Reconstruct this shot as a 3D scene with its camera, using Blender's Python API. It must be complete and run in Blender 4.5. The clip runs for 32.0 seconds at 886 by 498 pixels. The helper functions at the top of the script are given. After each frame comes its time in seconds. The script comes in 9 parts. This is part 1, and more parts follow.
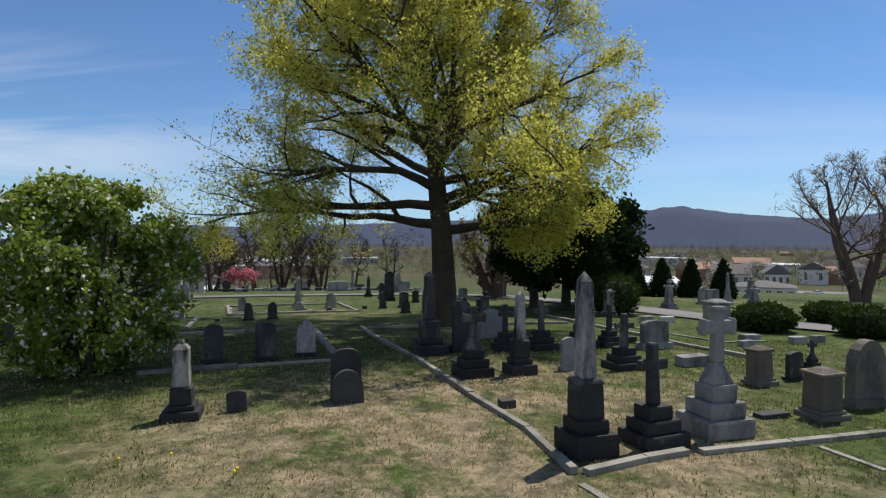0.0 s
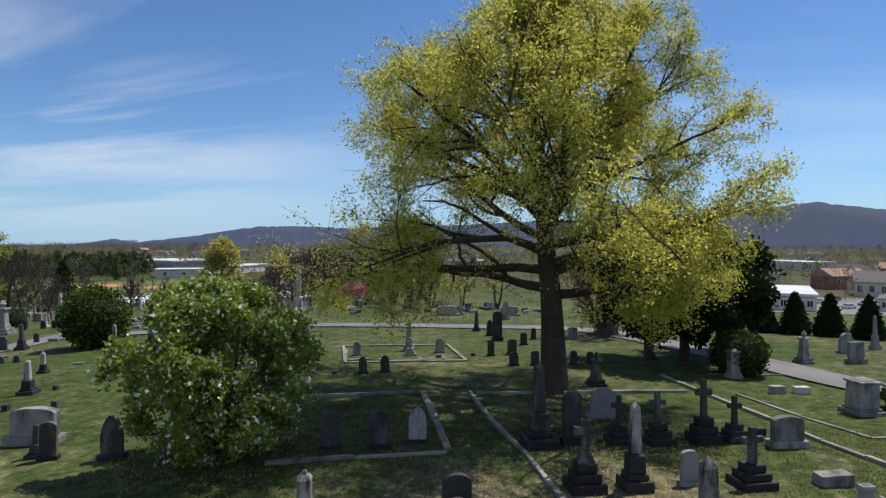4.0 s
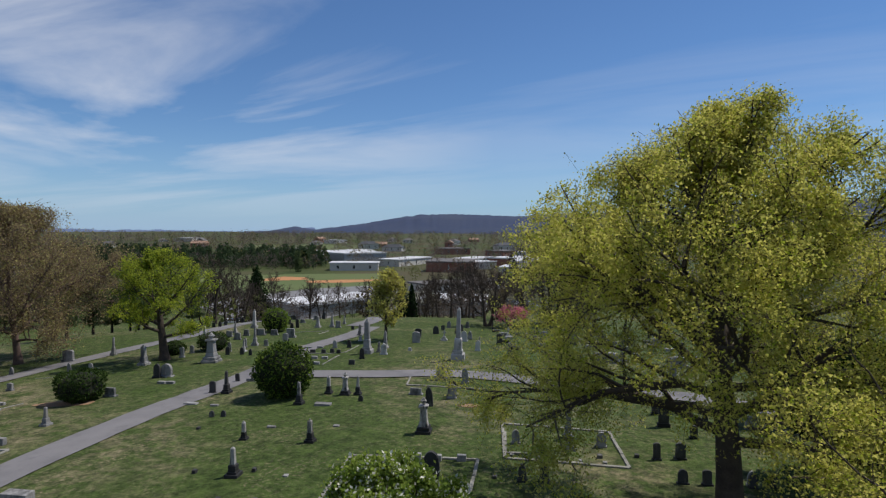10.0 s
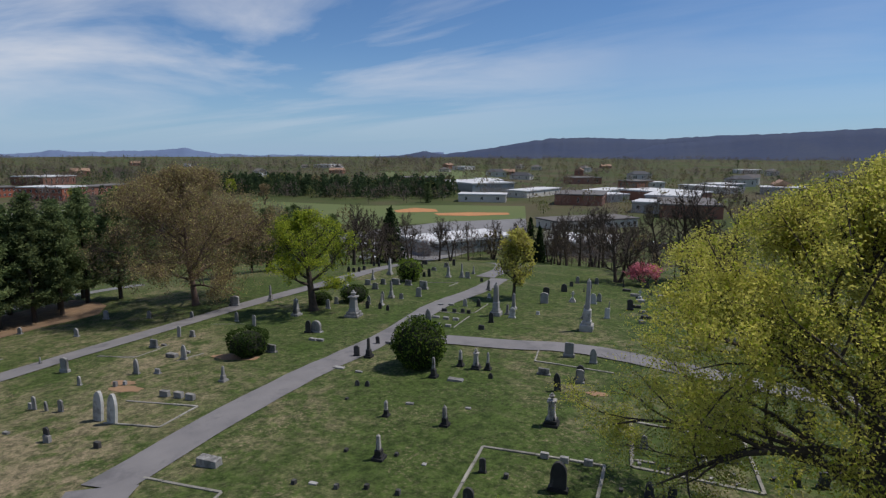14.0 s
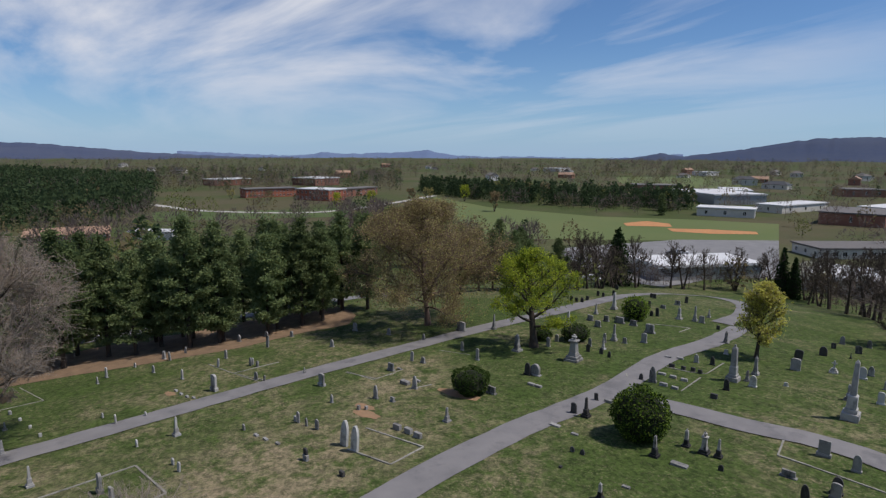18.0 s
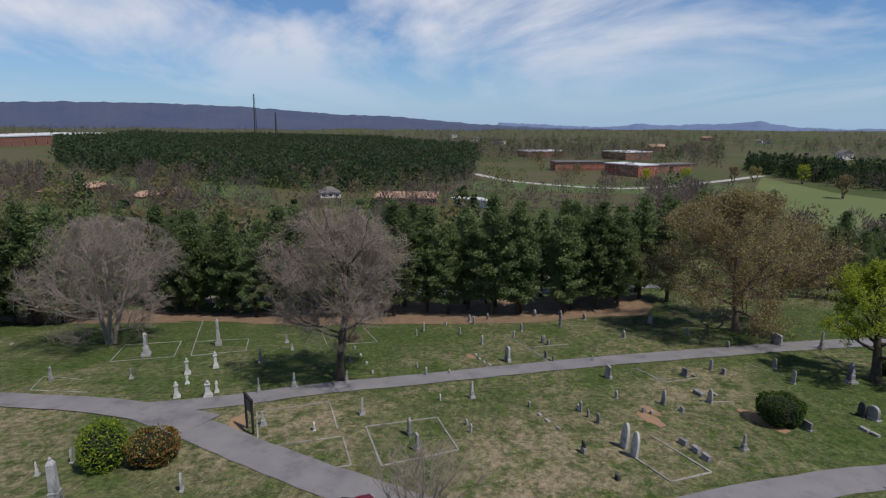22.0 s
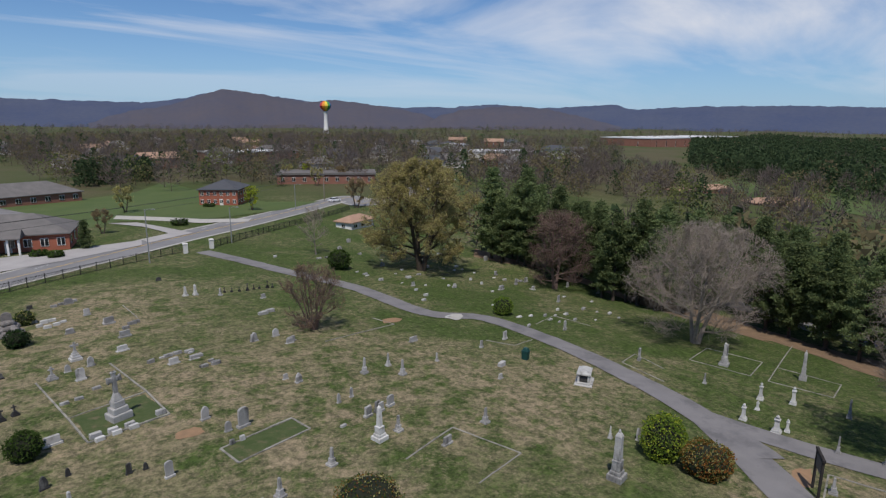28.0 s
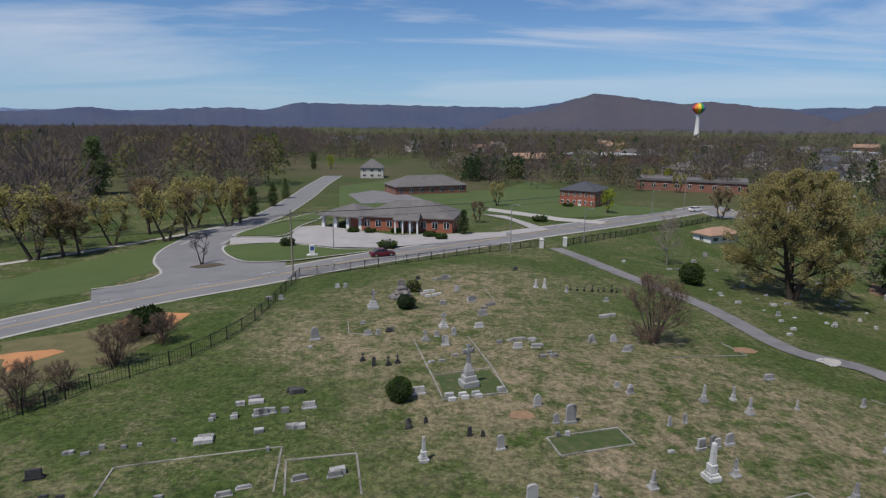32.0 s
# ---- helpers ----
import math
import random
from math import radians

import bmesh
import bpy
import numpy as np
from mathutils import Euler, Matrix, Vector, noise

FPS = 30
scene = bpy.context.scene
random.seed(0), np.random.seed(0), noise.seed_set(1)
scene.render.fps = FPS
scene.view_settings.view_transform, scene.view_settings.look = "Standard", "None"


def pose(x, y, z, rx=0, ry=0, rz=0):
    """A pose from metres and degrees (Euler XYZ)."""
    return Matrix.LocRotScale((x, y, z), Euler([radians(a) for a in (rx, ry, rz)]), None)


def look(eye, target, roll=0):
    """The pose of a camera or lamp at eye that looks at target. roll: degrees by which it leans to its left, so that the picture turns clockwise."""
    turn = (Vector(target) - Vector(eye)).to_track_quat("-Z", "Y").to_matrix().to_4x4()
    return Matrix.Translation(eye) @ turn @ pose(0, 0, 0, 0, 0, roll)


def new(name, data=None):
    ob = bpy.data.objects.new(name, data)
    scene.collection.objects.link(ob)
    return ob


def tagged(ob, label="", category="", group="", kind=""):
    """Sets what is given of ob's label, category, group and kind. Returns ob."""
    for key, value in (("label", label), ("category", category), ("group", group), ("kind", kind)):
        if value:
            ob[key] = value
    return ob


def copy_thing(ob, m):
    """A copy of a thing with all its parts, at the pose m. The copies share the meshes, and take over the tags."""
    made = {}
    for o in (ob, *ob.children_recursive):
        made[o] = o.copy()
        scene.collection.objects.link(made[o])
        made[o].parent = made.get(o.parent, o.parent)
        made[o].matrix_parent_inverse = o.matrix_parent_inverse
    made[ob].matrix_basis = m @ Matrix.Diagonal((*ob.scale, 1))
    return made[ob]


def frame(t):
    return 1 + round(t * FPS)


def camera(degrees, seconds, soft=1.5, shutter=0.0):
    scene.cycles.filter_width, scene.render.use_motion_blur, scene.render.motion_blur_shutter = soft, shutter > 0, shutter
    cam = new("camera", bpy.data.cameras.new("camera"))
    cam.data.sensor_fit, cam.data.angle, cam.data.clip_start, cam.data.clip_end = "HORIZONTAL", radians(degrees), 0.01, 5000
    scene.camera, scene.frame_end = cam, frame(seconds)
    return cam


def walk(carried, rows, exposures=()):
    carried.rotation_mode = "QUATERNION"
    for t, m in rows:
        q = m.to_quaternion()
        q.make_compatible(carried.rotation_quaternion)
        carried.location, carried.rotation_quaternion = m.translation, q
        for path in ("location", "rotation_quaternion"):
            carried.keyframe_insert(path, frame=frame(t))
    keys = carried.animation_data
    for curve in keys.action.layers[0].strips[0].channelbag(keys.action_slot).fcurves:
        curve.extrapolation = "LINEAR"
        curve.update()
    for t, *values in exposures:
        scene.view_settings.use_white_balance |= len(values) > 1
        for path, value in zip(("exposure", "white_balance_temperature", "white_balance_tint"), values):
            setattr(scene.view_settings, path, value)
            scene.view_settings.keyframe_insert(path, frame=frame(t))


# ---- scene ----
cam = camera(74.1, 32.0, soft=1.3)
# seconds, eye, yaw, pitch, roll
ROWS = [
    (0.0, 0.006, -0.053, 2.853, 0.01, -0.46, -0.35),
    (0.5, -0.003, -0.057, 3.145, 1.18, -0.45, -0.32),
    (1.0, 0.004, -0.066, 3.431, 2.35, -0.43, -0.32),
    (1.5, -0.011, -0.073, 3.746, 3.48, -0.43, -0.29),
    (2.0, -0.017, -0.076, 4.038, 4.77, -0.44, -0.30),
    (2.5, -0.026, -0.069, 4.323, 6.15, -0.48, -0.28),
    (3.0, -0.036, -0.072, 4.611, 7.59, -0.50, -0.24),
    (3.5, -0.056, -0.072, 4.938, 8.96, -0.52, -0.17),
    (5.5, -0.099, 0.124, 6.291, 14.62, -0.50, -0.45),
    (6.0, -0.146, 0.054, 6.750, 15.66, -0.50, -0.36),
    (6.5, -0.166, 0.005, 7.218, 16.76, -0.48, -0.36),
    (7.0, -0.188, -0.017, 7.689, 17.89, -0.44, -0.29),
    (7.5, -0.238, -0.043, 8.167, 18.98, -0.41, -0.27),
    (8.0, -0.269, -0.019, 8.657, 20.09, -0.39, -0.34),
    (8.5, -0.287, 0.007, 9.147, 21.27, -0.38, -0.32),
    (9.0, -0.301, 0.015, 9.636, 22.80, -0.39, -0.31),
    (9.5, -0.307, 0.024, 10.082, 24.37, -0.44, -0.34),
    (10.0, -0.299, -0.028, 10.543, 25.61, -1.88, -0.32),
    (10.5, -0.282, -0.084, 11.022, 26.90, -3.69, -0.23),
    (11.0, -0.280, -0.109, 11.482, 28.26, -5.45, -0.19),
    (11.5, -0.306, -0.141, 11.954, 29.51, -7.21, -0.16),
    (12.0, -0.359, -0.218, 12.426, 30.82, -8.63, -0.14),
    (12.5, -0.397, -0.251, 12.942, 32.32, -9.29, -0.14),
    (13.0, -0.433, -0.298, 13.516, 34.09, -9.30, -0.12),
    (13.5, -0.481, -0.331, 14.125, 35.84, -9.30, -0.15),
    (14.0, -0.541, -0.358, 14.734, 37.96, -9.28, -0.18),
    (14.5, -0.570, -0.335, 15.326, 40.45, -9.25, -0.17),
    (16.5, -0.870, -0.160, 17.402, 49.62, -9.24, -0.18),
    (17.0, -0.856, -0.127, 17.997, 52.56, -9.28, -0.20),
    (17.5, -0.879, -0.116, 18.556, 56.17, -9.27, -0.25),
    (18.0, -0.952, -0.122, 19.030, 59.89, -9.24, -0.25),
    (18.5, -0.965, -0.174, 19.448, 63.84, -9.20, -0.29),
    (19.0, -0.994, -0.194, 19.752, 67.12, -9.23, -0.34),
    (19.5, -1.061, -0.200, 19.930, 71.12, -9.26, -0.35),
    (20.0, -1.101, -0.168, 20.029, 74.89, -9.27, -0.35),
    (20.5, -1.109, -0.040, 20.185, 78.38, -10.22, -0.32),
    (21.0, -1.095, 0.127, 20.396, 81.78, -11.58, -0.25),
    (21.5, -1.120, 0.237, 20.517, 85.42, -12.12, -0.25),
    (22.0, -1.137, 0.228, 20.607, 89.25, -12.08, -0.26),
    (22.5, -1.158, 0.148, 20.694, 93.23, -12.07, -0.22),
    (23.0, -1.173, 0.125, 20.791, 97.49, -12.08, -0.29),
    (23.5, -1.273, 0.137, 20.855, 102.12, -12.08, -0.35),
    (24.0, -1.365, 0.186, 20.918, 106.61, -12.08, -0.29),
    (24.5, -1.469, 0.318, 21.018, 111.24, -12.09, -0.20),
    (25.0, -1.580, 0.451, 21.090, 116.02, -12.08, -0.19),
    (25.5, -1.667, 0.499, 21.134, 120.73, -12.05, -0.19),
    (27.5, -1.677, 0.431, 21.525, 139.88, -12.08, -0.28),
    (28.0, -1.730, 0.394, 21.553, 144.95, -12.08, -0.34),
    (28.5, -1.780, 0.344, 21.543, 149.92, -12.05, -0.33),
    (29.0, -1.837, 0.304, 21.576, 154.59, -12.05, -0.34),
    (29.5, -1.861, 0.275, 21.627, 158.99, -12.04, -0.31),
    (30.0, -1.893, 0.278, 21.658, 163.75, -12.04, -0.36),
    (30.5, -1.910, 0.277, 21.671, 168.36, -12.01, -0.38),
    (31.0, -1.925, 0.308, 21.703, 172.60, -12.02, -0.39),
    (31.5, -1.939, 0.350, 21.714, 176.18, -12.00, -0.39),
    (32.0, -1.951, 0.375, 21.762, 178.97, -12.00, -0.42),
]
walk(cam, [(t, pose(x, y, z, 90 + p, r, a)) for t, x, y, z, a, p, r in ROWS],
     exposures=[(0.0, 0.34, 6750, 11), (3.5, 0.34, 6650, 11), (6.5, 0.30, 6500, 11), (9.5, 0.06, 6450, 12), (14.5, -0.08, 6450, 13), (20.0, 0.0, 6450, 14), (32.0, -0.04, 6400, 13)])

# ---- daylight ----
SUN_AZ, SUN_EL = 50.0, 60.0          # degrees from +x, above the horizon
world = bpy.data.worlds.new("sky")
scene.world = world
world.use_nodes = True
wn, wl = world.node_tree.nodes, world.node_tree.links
wn.clear()
w_out = wn.new("ShaderNodeOutputWorld")
w_bg = wn.new("ShaderNodeBackground")
w_sky = wn.new("ShaderNodeTexSky")
w_sky.sky_type = "NISHITA"
w_sky.sun_disc = False
w_sky.sun_elevation = radians(SUN_EL)
w_sky.sun_rotation = radians(90 - SUN_AZ)
w_sky.altitude = 400
w_sky.air_density, w_sky.dust_density, w_sky.ozone_density = 1.0, 0.0, 3.0
# thin high cloud, spread on a flat layer above
w_tc = wn.new("ShaderNodeTexCoord")
w_sep = wn.new("ShaderNodeSeparateXYZ")
wl.new(w_tc.outputs["Generated"], w_sep.inputs[0])


def wmath(op, a, b=None, c=None):
    n = wn.new("ShaderNodeMath")
    n.operation = op
    for i, v in enumerate((a, b, c)):
        if v is None:
            continue
        if isinstance(v, (int, float)):
            n.inputs[i].default_value = v
        else:
            wl.new(v, n.inputs[i])
    return n.outputs[0]


up = wmath("ADD", wmath("MAXIMUM", w_sep.outputs[2], 0.0), 0.10)
w_com = wn.new("ShaderNodeCombineXYZ")
wl.new(wmath("DIVIDE", w_sep.outputs[0], up), w_com.inputs[0])
wl.new(wmath("DIVIDE", w_sep.outputs[1], up), w_com.inputs[1])
w_map = wn.new("ShaderNodeMapping")
w_map.inputs["Rotation"].default_value = (0, 0, radians(-28))
w_map.inputs["Scale"].default_value = (0.40, 0.95, 1.0)
w_map.inputs["Location"].default_value = (1.3, 0.4, 0.0)
wl.new(w_com.outputs[0], w_map.inputs[0])
w_n1 = wn.new("ShaderNodeTexNoise")
w_n1.inputs["Scale"].default_value = 0.55
w_n1.inputs["Detail"].default_value = 9.0
w_n1.inputs["Roughness"].default_value = 0.55
w_n1.inputs["Distortion"].default_value = 0.7
wl.new(w_map.outputs[0], w_n1.inputs["Vector"])
w_r = wn.new("ShaderNodeMapRange")
w_r.inputs["From Min"].default_value, w_r.inputs["From Max"].default_value = 0.42, 0.58
wl.new(w_n1.outputs["Fac"], w_r.inputs["Value"])
# more cloud towards the west and south-west, where the bank lies
west = wmath("MAXIMUM", wmath("MULTIPLY_ADD", w_sep.outputs[0], -1.8, -0.63), 0.0)
south = wmath("MAXIMUM", wmath("MULTIPLY", w_sep.outputs[1], -0.55), 0.0)
side = wmath("MINIMUM", wmath("ADD", wmath("ADD", west, south), 0.16), 0.95)
low = wmath("MULTIPLY", wmath("SUBTRACT", w_sep.outputs[2], 0.01), 7.0)
low = wmath("MINIMUM", wmath("MAXIMUM", low, 0.0), 1.0)
cl = wmath("MULTIPLY", wmath("MULTIPLY", w_r.outputs[0], side), low)
w_mix = wn.new("ShaderNodeMix")
w_mix.data_type = "RGBA"
w_tint = wn.new("ShaderNodeMix")
w_tint.data_type, w_tint.blend_type = "RGBA", "MULTIPLY"
w_tint.inputs[0].default_value = 1.0
w_tint.inputs[7].default_value = (0.70, 0.92, 1.14, 1)
wl.new(w_sky.outputs[0], w_tint.inputs[6])
wl.new(cl, w_mix.inputs[0])
# pale blue air towards the horizon
w_air = wn.new("ShaderNodeMix")
w_air.data_type = "RGBA"
near = wmath("MAXIMUM", wmath("SUBTRACT", 1.0, wmath("MULTIPLY", w_sep.outputs[2], 5.0)), 0.0)
wl.new(wmath("MULTIPLY", wmath("POWER", wmath("MINIMUM", near, 1.0), 2.0), 0.75), w_air.inputs[0])
wl.new(w_tint.outputs[2], w_air.inputs[6])
w_air.inputs[7].default_value = (3.5, 5.5, 8.2, 1)
wl.new(w_air.outputs[2], w_mix.inputs[6])
w_mix.inputs[7].default_value = (8.6, 9.0, 9.6, 1)
wl.new(w_mix.outputs[2], w_bg.inputs[0])
w_bg.inputs[1].default_value = 0.080
wl.new(w_bg.outputs[0], w_out.inputs[0])
sun_data = bpy.data.lights.new("sun", "SUN")
sun_data.energy, sun_data.angle, sun_data.color = 4.0, radians(0.55), (1.0, 0.945, 0.85)
sun = new("sun", sun_data)
sa, se = radians(SUN_AZ), radians(SUN_EL)
sun.matrix_world = look((40 * math.cos(sa) * math.cos(se), 40 * math.sin(sa) * math.cos(se), 40 * math.sin(se)), (0, 0, 0))


# ---- materials ----
def mat(name, a, b=None, rough=0.85, scale=3.0, fine=40.0, bump=0.15, metal=0.0, per_island=0.0, per_object=0.0, c=None, spec=0.3, streak=None, lo=0.50):
    """A surface that wavers between the colours a and b (and stains of c) at two sizes, in metres of the world."""
    m = bpy.data.materials.new(name)
    m.use_nodes = True
    nt = m.node_tree
    n, l = nt.nodes, nt.links
    bs = n["Principled BSDF"]
    bs.inputs["Roughness"].default_value = rough
    bs.inputs["Metallic"].default_value = metal
    bs.inputs["Specular IOR Level"].default_value = spec
    b = b or tuple(v * 0.75 for v in a)
    geo = n.new("ShaderNodeNewGeometry")
    n1, n2 = n.new("ShaderNodeTexNoise"), n.new("ShaderNodeTexNoise")
    n1.inputs["Scale"].default_value, n2.inputs["Scale"].default_value = scale, fine
    n1.inputs["Detail"].default_value = n2.inputs["Detail"].default_value = 5
    l.new(geo.outputs["Position"], n1.inputs["Vector"])
    l.new(geo.outputs["Position"], n2.inputs["Vector"])
    mr = n.new("ShaderNodeMapRange")
    mr.inputs[1].default_value, mr.inputs[2].default_value = 0.35, 0.65
    ad = n.new("ShaderNodeMath")
    ad.operation = "MULTIPLY_ADD"
    ad.inputs[1].default_value = 0.45
    l.new(n2.outputs["Fac"], ad.inputs[0])
    sc = n.new("ShaderNodeMath")
    sc.operation = "MULTIPLY"
    sc.inputs[1].default_value = 0.55
    l.new(n1.outputs["Fac"], sc.inputs[0])
    l.new(sc.outputs[0], ad.inputs[2])
    l.new(ad.outputs[0], mr.inputs[0])
    mx = n.new("ShaderNodeMix")
    mx.data_type = "RGBA"
    mx.inputs[6].default_value, mx.inputs[7].default_value = (*a, 1), (*b, 1)
    l.new(mr.outputs[0], mx.inputs[0])
    col = mx.outputs[2]
    if c:
        n3 = n.new("ShaderNodeTexNoise")
        n3.inputs["Scale"].default_value, n3.inputs["Detail"].default_value = scale * 0.6, 8
        n3.inputs["Roughness"].default_value = 0.7
        if streak:
            mp = n.new("ShaderNodeMapping")
            mp.inputs["Scale"].default_value = (1, 1, streak)
            l.new(geo.outputs["Position"], mp.inputs[0])
            l.new(mp.outputs[0], n3.inputs["Vector"])
        else:
            l.new(geo.outputs["Position"], n3.inputs["Vector"])
        r3 = n.new("ShaderNodeMapRange")
        r3.inputs[1].default_value, r3.inputs[2].default_value = lo, lo + 0.14
        l.new(n3.outputs["Fac"], r3.inputs[0])
        m3 = n.new("ShaderNodeMix")
        m3.data_type = "RGBA"
        l.new(r3.outputs[0], m3.inputs[0])
        l.new(col, m3.inputs[6])
        m3.inputs[7].default_value = (*c, 1)
        col = m3.outputs[2]
    for amount, out in ((per_island, geo.outputs["Random Per Island"]), (per_object, None)):
        if not amount:
            continue
        if out is None:
            out = n.new("ShaderNodeObjectInfo").outputs["Random"]
        hs = n.new("ShaderNodeHueSaturation")
        v = n.new("ShaderNodeMapRange")
        v.inputs[3].default_value, v.inputs[4].default_value = 1 - amount, 1 + amount
        l.new(out, v.inputs[0])
        l.new(v.outputs[0], hs.inputs["Value"])
        l.new(col, hs.inputs["Color"])
        col = hs.outputs[0]
    l.new(col, bs.inputs["Base Color"])
    if bump:
        bp = n.new("ShaderNodeBump")
        bp.inputs["Strength"].default_value, bp.inputs["Distance"].default_value = bump, 0.02
        l.new(n2.outputs["Fac"], bp.inputs["Height"])
        l.new(bp.outputs[0], bs.inputs["Normal"])
    return m


def leaf_mat(name, a, b, through_light=0.35, per_object=0.0):
    """Leaves: every leaf its own tone between a and b, with some light through it."""
    m = bpy.data.materials.new(name)
    m.use_nodes = True
    n, l = m.node_tree.nodes, m.node_tree.links
    n.clear()
    o = n.new("ShaderNodeOutputMaterial")
    geo = n.new("ShaderNodeNewGeometry")
    mx = n.new("ShaderNodeMix")
    mx.data_type = "RGBA"
    mx.inputs[6].default_value, mx.inputs[7].default_value = (*a, 1), (*b, 1)
    nz = n.new("ShaderNodeTexNoise")
    nz.inputs["Scale"].default_value = 0.5
    l.new(geo.outputs["Position"], nz.inputs["Vector"])
    av = n.new("ShaderNodeMath")
    av.operation = "MULTIPLY_ADD"
    av.inputs[1].default_value = 0.6
    l.new(geo.outputs["Random Per Island"], av.inputs[0])
    av2 = n.new("ShaderNodeMath")
    av2.operation = "MULTIPLY_ADD"
    av2.inputs[1].default_value, av2.inputs[2].default_value = 1.4, -0.5
    l.new(nz.outputs["Fac"], av2.inputs[0])
    l.new(av2.outputs[0], av.inputs[2])
    l.new(av.outputs[0], mx.inputs[0])
    col = mx.outputs[2]
    if per_object:
        hs = n.new("ShaderNodeHueSaturation")
        v = n.new("ShaderNodeMapRange")
        v.inputs[3].default_value, v.inputs[4].default_value = 1 - per_object, 1 + per_object
        l.new(n.new("ShaderNodeObjectInfo").outputs["Random"], v.inputs[0])
        l.new(v.outputs[0], hs.inputs["Value"])
        l.new(col, hs.inputs["Color"])
        col = hs.outputs[0]
    d, tr, ms = n.new("ShaderNodeBsdfDiffuse"), n.new("ShaderNodeBsdfTranslucent"), n.new("ShaderNodeMixShader")
    ms.inputs[0].default_value = through_light
    l.new(col, d.inputs[0])
    l.new(col, tr.inputs[0])
    l.new(d.outputs[0], ms.inputs[1])
    l.new(tr.outputs[0], ms.inputs[2])
    l.new(ms.outputs[0], o.inputs[0])
    return m


def grass_mat():
    """Mown spring turf: dark and light green, straw-coloured dry patches, thin bare spots."""
    m = bpy.data.materials.new("turf")
    m.use_nodes = True
    n, l = m.node_tree.nodes, m.node_tree.links
    bs = n["Principled BSDF"]
    bs.inputs["Roughness"].default_value = 0.95
    bs.inputs["Specular IOR Level"].default_value = 0.1
    geo = n.new("ShaderNodeNewGeometry")

    def nz(scale, detail=6, rough=0.6, dist=0.0):
        t = n.new("ShaderNodeTexNoise")
        t.inputs["Scale"].default_value, t.inputs["Detail"].default_value, t.inputs["Roughness"].default_value = scale, detail, rough
        t.inputs["Distortion"].default_value = dist
        l.new(geo.outputs["Position"], t.inputs["Vector"])
        return t.outputs["Fac"]

    def rng(v, lo, hi):
        r = n.new("ShaderNodeMapRange")
        r.inputs[1].default_value, r.inputs[2].default_value = lo, hi
        l.new(v, r.inputs[0])
        return r.outputs[0]

    def mixc(f, a, b):
        x = n.new("ShaderNodeMix")
        x.data_type = "RGBA"
        l.new(f, x.inputs[0])
        for i, v in ((6, a), (7, b)):
            if isinstance(v, tuple):
                x.inputs[i].default_value = (*v, 1)
            else:
                l.new(v, x.inputs[i])
        return x.outputs[2]

    def mul(a, b):
        x = n.new("ShaderNodeMath")
        x.operation = "MULTIPLY"
        l.new(a, x.inputs[0])
        l.new(b, x.inputs[1])
        return x.outputs[0]

    green = mixc(rng(nz(0.9), 0.35, 0.7), (0.030, 0.057, 0.012), (0.068, 0.110, 0.025))
    green = mixc(rng(nz(55, 3), 0.3, 0.75), green, (0.056, 0.074, 0.024))
    straw = mixc(rng(nz(26, 4), 0.35, 0.7), (0.275, 0.222, 0.148), (0.155, 0.130, 0.082))
    big = rng(nz(0.075, 5, 0.62, 0.4), 0.46, 0.60)
    small = rng(nz(0.85, 9, 0.76), 0.44, 0.56)
    dry = n.new("ShaderNodeMath")
    dry.operation = "MULTIPLY_ADD"
    dry.inputs[1].default_value = 0.5
    l.new(mul(big, small), dry.inputs[0])
    l.new(mul(rng(nz(4.5, 5, 0.7), 0.50, 0.72), rng(nz(0.3), 0.35, 0.65)), dry.inputs[2])
    # worn, sun-dried stretches of the hill: centre x, y and reach
    worn = None
    for cx, cy, reach in ((0.3, 9.2, 6.8), (-37.8, 9.0, 12.5), (-16.7, -46.4, 27.8), (-28.8, -39.2, 20.2), (-42.5, -11.7, 13.2), (-51.3, 24.9, 8.4), (-1.4, 3.2, 5.1), (2.0, -62.0, 20.0), (-8.0, -80.0, 20.0), (-46.0, -40.0, 12.0), (-50.0, 24.0, 9.0)):
        sub = n.new("ShaderNodeVectorMath")
        sub.operation = "DISTANCE"
        l.new(geo.outputs["Position"], sub.inputs[0])
        sub.inputs[1].default_value = (cx, cy, 0)
        r = rng(sub.outputs["Value"], reach, reach * 0.35)
        r.node.inputs[4].default_value = 1.7 if reach < 8 else 1.0
        if worn is None:
            worn = r
        else:
            mxn = n.new("ShaderNodeMath")
            mxn.operation = "MAXIMUM"
            l.new(worn, mxn.inputs[0])
            l.new(r, mxn.inputs[1])
            worn = mxn.outputs[0]
    extra = n.new("ShaderNodeMath")
    extra.operation = "MULTIPLY_ADD"
    extra.use_clamp = True
    l.new(mul(worn, rng(nz(0.4, 10, 0.78), 0.43, 0.55)), extra.inputs[0])
    extra.inputs[1].default_value = 0.74
    l.new(dry.outputs[0], extra.inputs[2])
    col = mixc(extra.outputs[0], green, straw)
    # clumps and thin spots a hand or two across
    dab = n.new("ShaderNodeMix")
    dab.data_type, dab.blend_type = "RGBA", "MULTIPLY"
    dab.inputs[0].default_value = 1.0
    l.new(col, dab.inputs[6])
    l.new(mixc(rng(nz(1.9, 10, 0.84), 0.42, 0.58), (0.50, 0.54, 0.52), (1.36, 1.34, 1.32)), dab.inputs[7])
    col = dab.outputs[2]
    far = mixc(rng(nz(0.012, 4), 0.42, 0.58), (0.056, 0.074, 0.026), (0.086, 0.078, 0.044))
